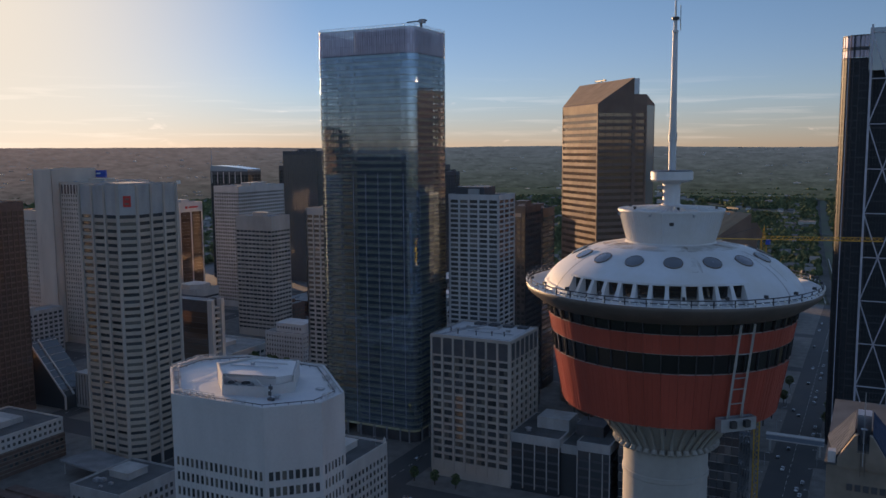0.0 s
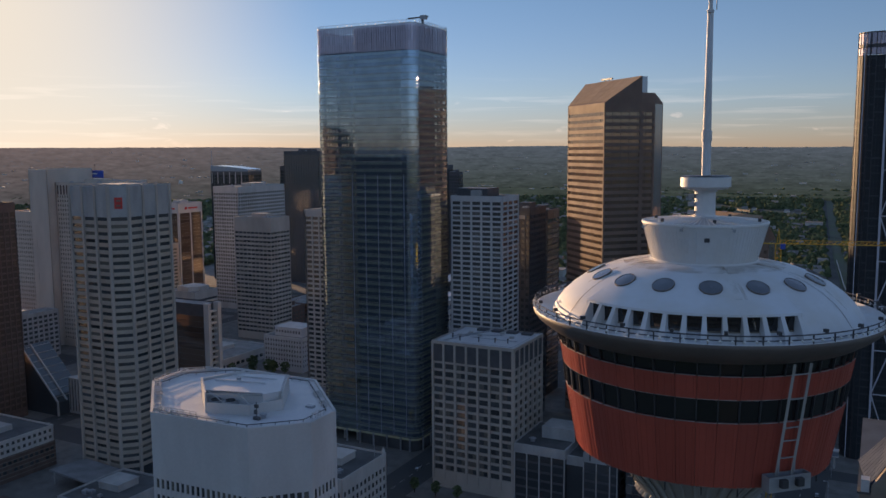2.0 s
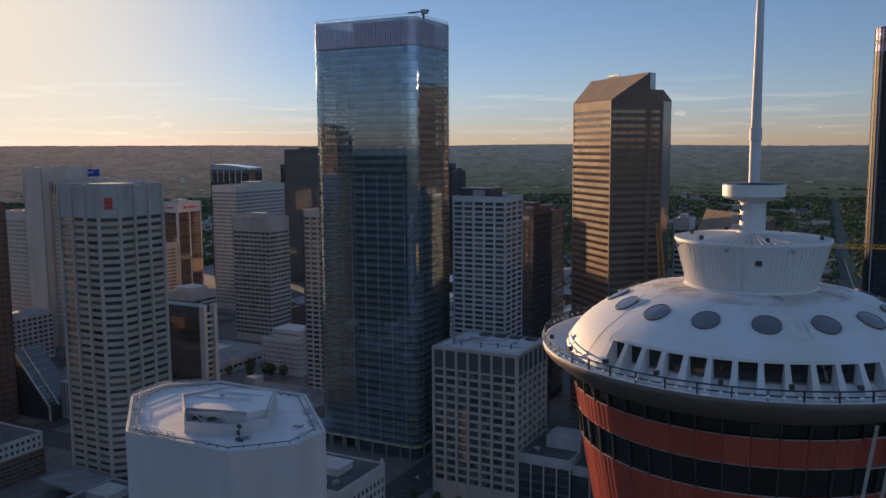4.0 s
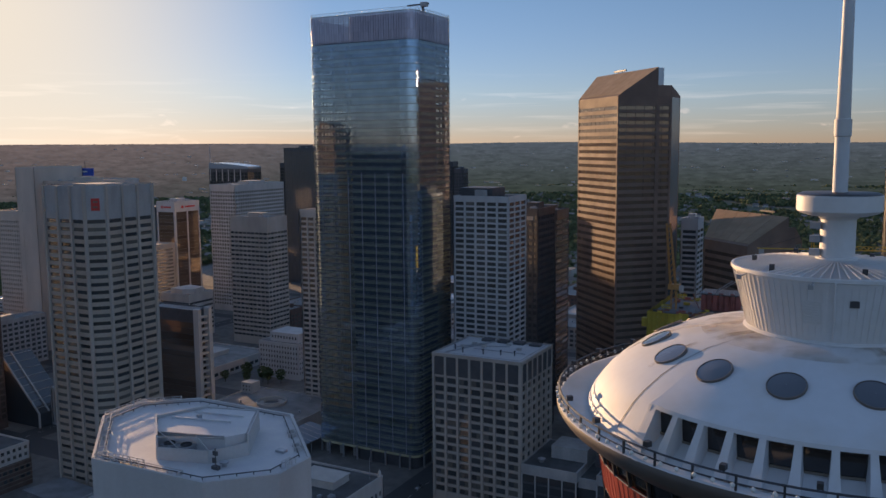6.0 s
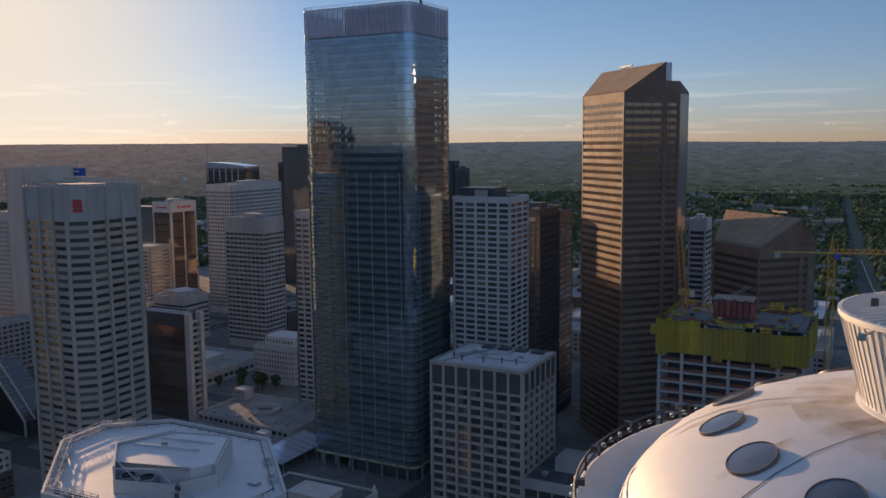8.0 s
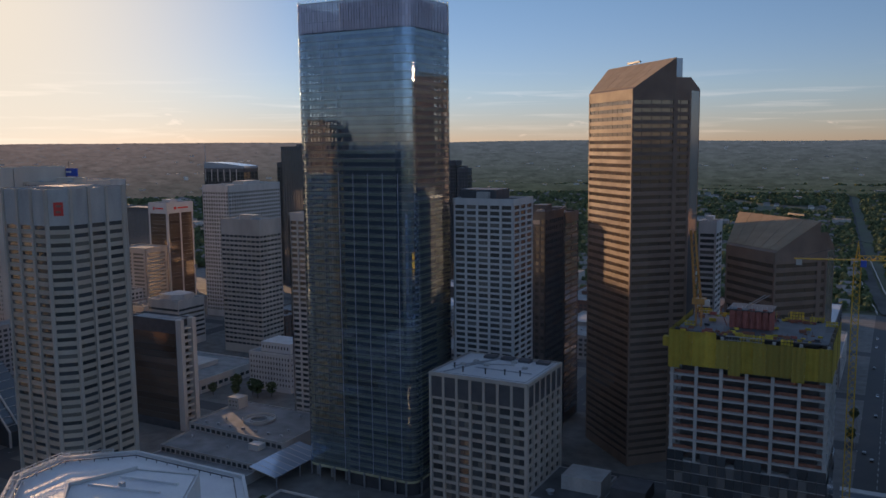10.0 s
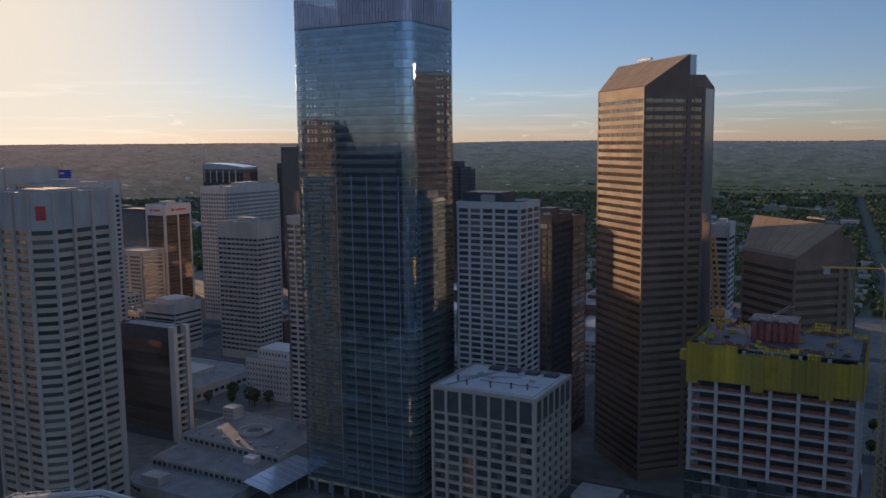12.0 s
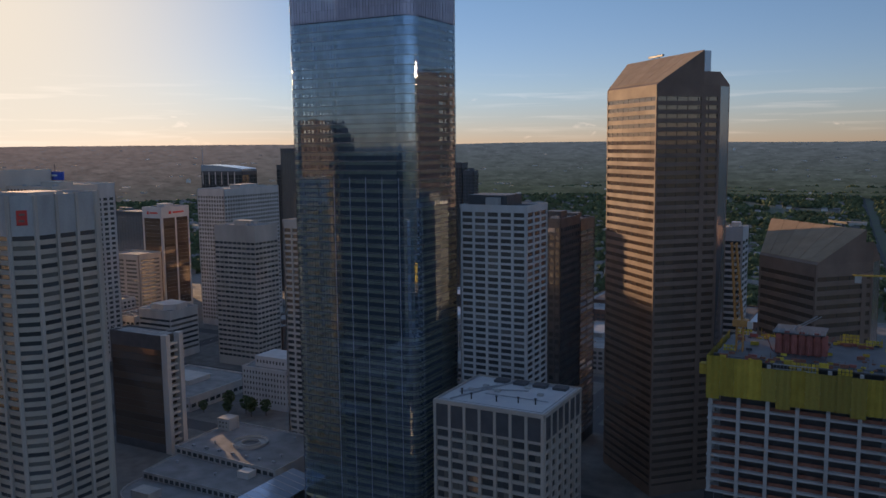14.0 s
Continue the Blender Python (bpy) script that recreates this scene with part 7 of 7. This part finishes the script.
# ---- low houses, woods and trees ----
def blob(g, x, y, z, r, h, rnd):
    """A rough clump of foliage."""
    n = 5
    pts = [(x, y, z + h * rnd.uniform(0.9, 1.1))]
    for lev, k in ((0.72, 0.75), (0.25, 1.0)):
        o = rnd.uniform(0, 1)
        for i in range(n):
            a = 2 * math.pi * (i + o) / n
            q = r * k * rnd.uniform(0.7, 1.25)
            pts.append((x + q * math.cos(a), y + q * math.sin(a), z + h * (lev + rnd.uniform(-0.1, 0.1))))
    f = [(0, 1 + i, 1 + (i + 1) % n) for i in range(n)]
    for i in range(n):
        a, b = 1 + i, 1 + (i + 1) % n
        f += [(a, a + n, b + n), (a, b + n, b)]
    g.add(pts, f)


def woods():
    rnd = random.Random(11)
    g = Geo()
    count = 0
    while count < 60000:
        a = radians(rnd.uniform(-22, 82))
        d = 950 + 1990 * rnd.random() ** 0.75
        x, y = -math.sin(a) * d, math.cos(a) * d
        if -900 < x < 140 and y < 1010:
            continue
        v = noise.noise((x / 260, y / 260, 0.7)) + 0.5 * noise.noise((x / 70, y / 70, 3.1))
        if v < -0.30:
            continue
        road = -35 - 0.0668 * (y - 1000) if y > 1000 else 0
        if abs(x - road) < 13:
            continue
        s = rnd.uniform(0.6, 1.15) * (1 + d / 6000)
        blob(g, x, y, rise_at(x, y) - 0.5, 4.4 * s, 8.0 * s, rnd)
        count += 1
    solo("woods", g, M["leaf"], "dense green trees across the suburbs", "trees", kind="stuff")


def houses():
    rnd = random.Random(12)
    wall, roof = Geo(), Geo()
    for k in range(3300):
        a = radians(rnd.uniform(-22, 82))
        d = 1000 + 1900 * rnd.random()
        x, y = -math.sin(a) * d, math.cos(a) * d
        if -900 < x < 140 and y < 1010:
            continue
        if abs(x - (-35 - 0.0668 * (y - 1000))) < 24:
            continue
        x, y = round(x / 26) * 26 + rnd.uniform(-4, 4), round(y / 40) * 40 + rnd.uniform(-5, 5)
        z = rise_at(x, y) - 0.5
        big = rnd.random() < 0.06
        w, dd, h = (rnd.uniform(8, 20), rnd.uniform(6, 12), rnd.uniform(6, 13)) if big else (rnd.uniform(5, 8), rnd.uniform(5, 7), rnd.uniform(4, 7))
        wall.box(x - w, x + w, y - dd, y + dd, z, z + h)
        if big:
            roof.box(x - w - 0.3, x + w + 0.3, y - dd - 0.3, y + dd + 0.3, z + h, z + h + 0.6)
        else:
            roof.add([(x - w - 0.5, y - dd - 0.5, z + h), (x + w + 0.5, y - dd - 0.5, z + h), (x + w + 0.5, y + dd + 0.5, z + h), (x - w - 0.5, y + dd + 0.5, z + h), (x - w, y, z + h + 3.5), (x + w, y, z + h + 3.5)], [(0, 1, 5, 4), (2, 3, 4, 5), (1, 2, 5), (3, 0, 4)])
    solo("house_walls", wall, M["house"], "many small pale houses among the trees", "houses", kind="stuff")
    solo("house_roofs", roof, M["shingle"], "many small dark house roofs among the trees", "roofs", kind="stuff")


woods()
houses()


def low_city():
    """Flat-roofed blocks that fill the centre between the towers."""
    rnd = random.Random(21)
    spots = [(-300, -250, 505, 570, 12), (-200, -150, 605, 680, 22), (-330, -250, 610, 680, 28), (-440, -360, 610, 680, 16), (-560, -490, 660, 690, 18), (-460, -360, 710, 810, 20), (-320, -240, 710, 810, 26),
             (-200, -130, 710, 810, 24), (-560, -480, 710, 810, 14), (-720, -620, 610, 685, 24), (-870, -790, 610, 700, 20), (-880, -820, 760, 860, 14), (-110, -60, 710, 810, 18), (-110, -60, 545, 575, 12),
             (-600, -500, 850, 960, 24), (-460, -360, 850, 960, 22), (-320, -240, 850, 960, 18), (-200, -120, 850, 960, 16), (-110, -60, 850, 960, 14), (-440, -370, 110, 220, 14), (-330, -240, 120, 220, 20), (-700, -620, 420, 500, 30), (-580, -520, 250, 330, 20), (10, 80, 620, 760, 30), (-15, 60, 260, 340, 40)]
    for x0, x1, y0, y1, h in spots:
        while x0 < x1 - 18:
            w = min(rnd.uniform(24, 44), x1 - x0)
            hh = h * rnd.uniform(0.6, 1.3)
            block("low_building", x0, x0 + w - 2.5, y0 + rnd.uniform(0, 5), y1 - rnd.uniform(0, 12), hh, "flat-roofed low city building", rnd.choice((M["offwhite"], M["beige"], M["grey"], M["brick"], M["darkgrey"])), M["room_glass"], bay=5, fh=3.9, pier=1.4, sill=1.7, base=1, top=1.5, depth=0.4, windows="", roof=rnd.choice((M["roof"], M["roof_dark"], M["roof_white"], M["roof"])), category="building", group="low city blocks")
            x0 += w


low_city()


def tree(x, y, h, seed):
    rnd = random.Random(seed)
    th = thing("street_tree", x, y, 0.12, "leafy green street tree beside the pavement", "tree", group="street trees")
    t = Geo().tube([(x, y, 0.12), (x + 0.1, y, h * 0.3), (x, y + 0.1, h * 0.55)], 0.22, 6)
    for k in range(4):
        a = rnd.uniform(0, 6.28)
        t.tube([(x, y, h * 0.35), (x + h * 0.18 * math.cos(a), y + h * 0.18 * math.sin(a), h * 0.65)], 0.09, 5)
    part("trunk", t, M["bark"], th)
    g = Geo()
    for k in range(140):
        a, q, zz = rnd.uniform(0, 6.28), h * 0.32 * math.sqrt(rnd.random()), rnd.uniform(-1, 1)
        q *= math.sqrt(max(0.05, 1 - zz * zz))
        blob(g, x + q * math.cos(a), y + q * math.sin(a), h * 0.62 + zz * h * 0.34, h * 0.065, h * 0.09, rnd)
    part("crown", g, M["leaf"], th)
    return th


TREES = [(-412, 516, 13), (-420, 520, 12), (-405, 522, 11), (-428, 512, 10), (-445, 508, 9), (-438, 524, 12), (-208, 372, 8), (-196, 372, 8), (-184, 372, 8), (-232, 300, 8), (-246, 372, 9), (-262, 374, 9), (-278, 374, 9), (-290, 376, 8), (-22, 560, 9), (-22, 590, 9), (-50, 600, 9), (-50, 640, 9), (-22, 640, 9), (-360, 240, 8), (-372, 238, 8), (-385, 236, 8)]
for k, (x, y, h) in enumerate(TREES):
    tree(x, y, h, 100 + k)


# ---- cars and street lamps ----
def car(x, y, turn, paint, label):
    th = thing("car", x, y, 0.14, label, "car", group="cars in the streets")
    s, c = math.sin(turn), math.cos(turn)
    def put(g):
        g.v = [(x + p[0] * c - p[1] * s, y + p[0] * s + p[1] * c, p[2] + 0.14) for p in g.v]
        return g
    prof = [(-2.25, 0.35), (2.25, 0.35), (2.28, 0.75), (1.2, 0.95), (-2.2, 1.0)]
    b = Geo().add([(a, -0.88, z) for a, z in prof] + [(a, 0.88, z) for a, z in prof], [(0, 1, 2, 3, 4), (9, 8, 7, 6, 5)] + [(i, i + 5, (i + 1) % 5 + 5, (i + 1) % 5) for i in range(5)])
    part("body", put(b), paint, th)
    cb = [(-1.7, 0.97), (1.1, 0.95), (0.45, 1.45), (-1.2, 1.48)]
    part("cabin", put(Geo().add([(a, -0.74, z) for a, z in cb] + [(a, 0.74, z) for a, z in cb], [(0, 1, 2, 3), (7, 6, 5, 4)] + [(i, i + 4, (i + 1) % 4 + 4, (i + 1) % 4) for i in range(4)])), M["dark_glass"], th)
    for a in (-1.4, 1.4):
        for w in (-0.85, 0.85):
            g = Geo().lathe([(0.33, -0.1), (0.33, 0.1), (0.05, 0.1)], 10)
            g.v = [(a + p[0], w + p[2], 0.33 + p[1]) for p in g.v]
            part("wheel", put(g), M["rubber"], th)
    for w in (-0.6, 0.6):
        part("headlight", put(Geo().box(2.2, 2.3, w - 0.2, w + 0.2, 0.6, 0.78)), M["lamp"], th)
    return th


dark = car(-40.5, 420, math.pi / 2, M["car_dark"], "dark car on the asphalt street")
pale = car(-29.5, 445, -math.pi / 2, M["car_light"], "silver car on the asphalt street")
rnd = random.Random(3)
for k in range(34):
    x = rnd.choice((-42.5, -38.5, -31.5, -27.5))
    y = 372 + 16.5 * k + rnd.uniform(-4, 4)
    copy_thing(rnd.choice((dark, pale)), pose(x, y, 0.14, 0, 0, 0 if x < -35 else 180))
for k in range(14):
    copy_thing(rnd.choice((dark, pale)), pose(rnd.choice((-227, -222, -216)), 60 + 26 * k + rnd.uniform(-5, 5), 0.14, 0, 0, 0))
for k in range(12):
    copy_thing(rnd.choice((dark, pale)), pose(-320 + 24 * k, rnd.choice((350.5, 361)), 0.14, 0, 0, 90))


def street_lamp(x, y, side):
    th = thing("street_lamp", x, y, 0.12, "grey steel street lamp at the kerb", "street lamp", group="street lamps")
    part("pole", Geo().tube([(x, y, 0.12), (x, y, 8.5), (x + side * 0.6, y, 9.0), (x + side * 2.2, y, 9.1)], 0.09, 6), M["steel"], th)
    part("head", Geo().box(x + side * 2.0 - 0.3, x + side * 2.0 + 0.5, y - 0.15, y + 0.15, 8.95, 9.12), M["lamp"], th)
    return th


la, lb = street_lamp(-47.5, 380, 1), street_lamp(-22.5, 395, -1)
for k in range(1, 9):
    copy_thing(la, pose(-47.5, 380 + 30 * k, 0.12))
    copy_thing(lb, pose(-22.5, 395 + 30 * k, 0.12))
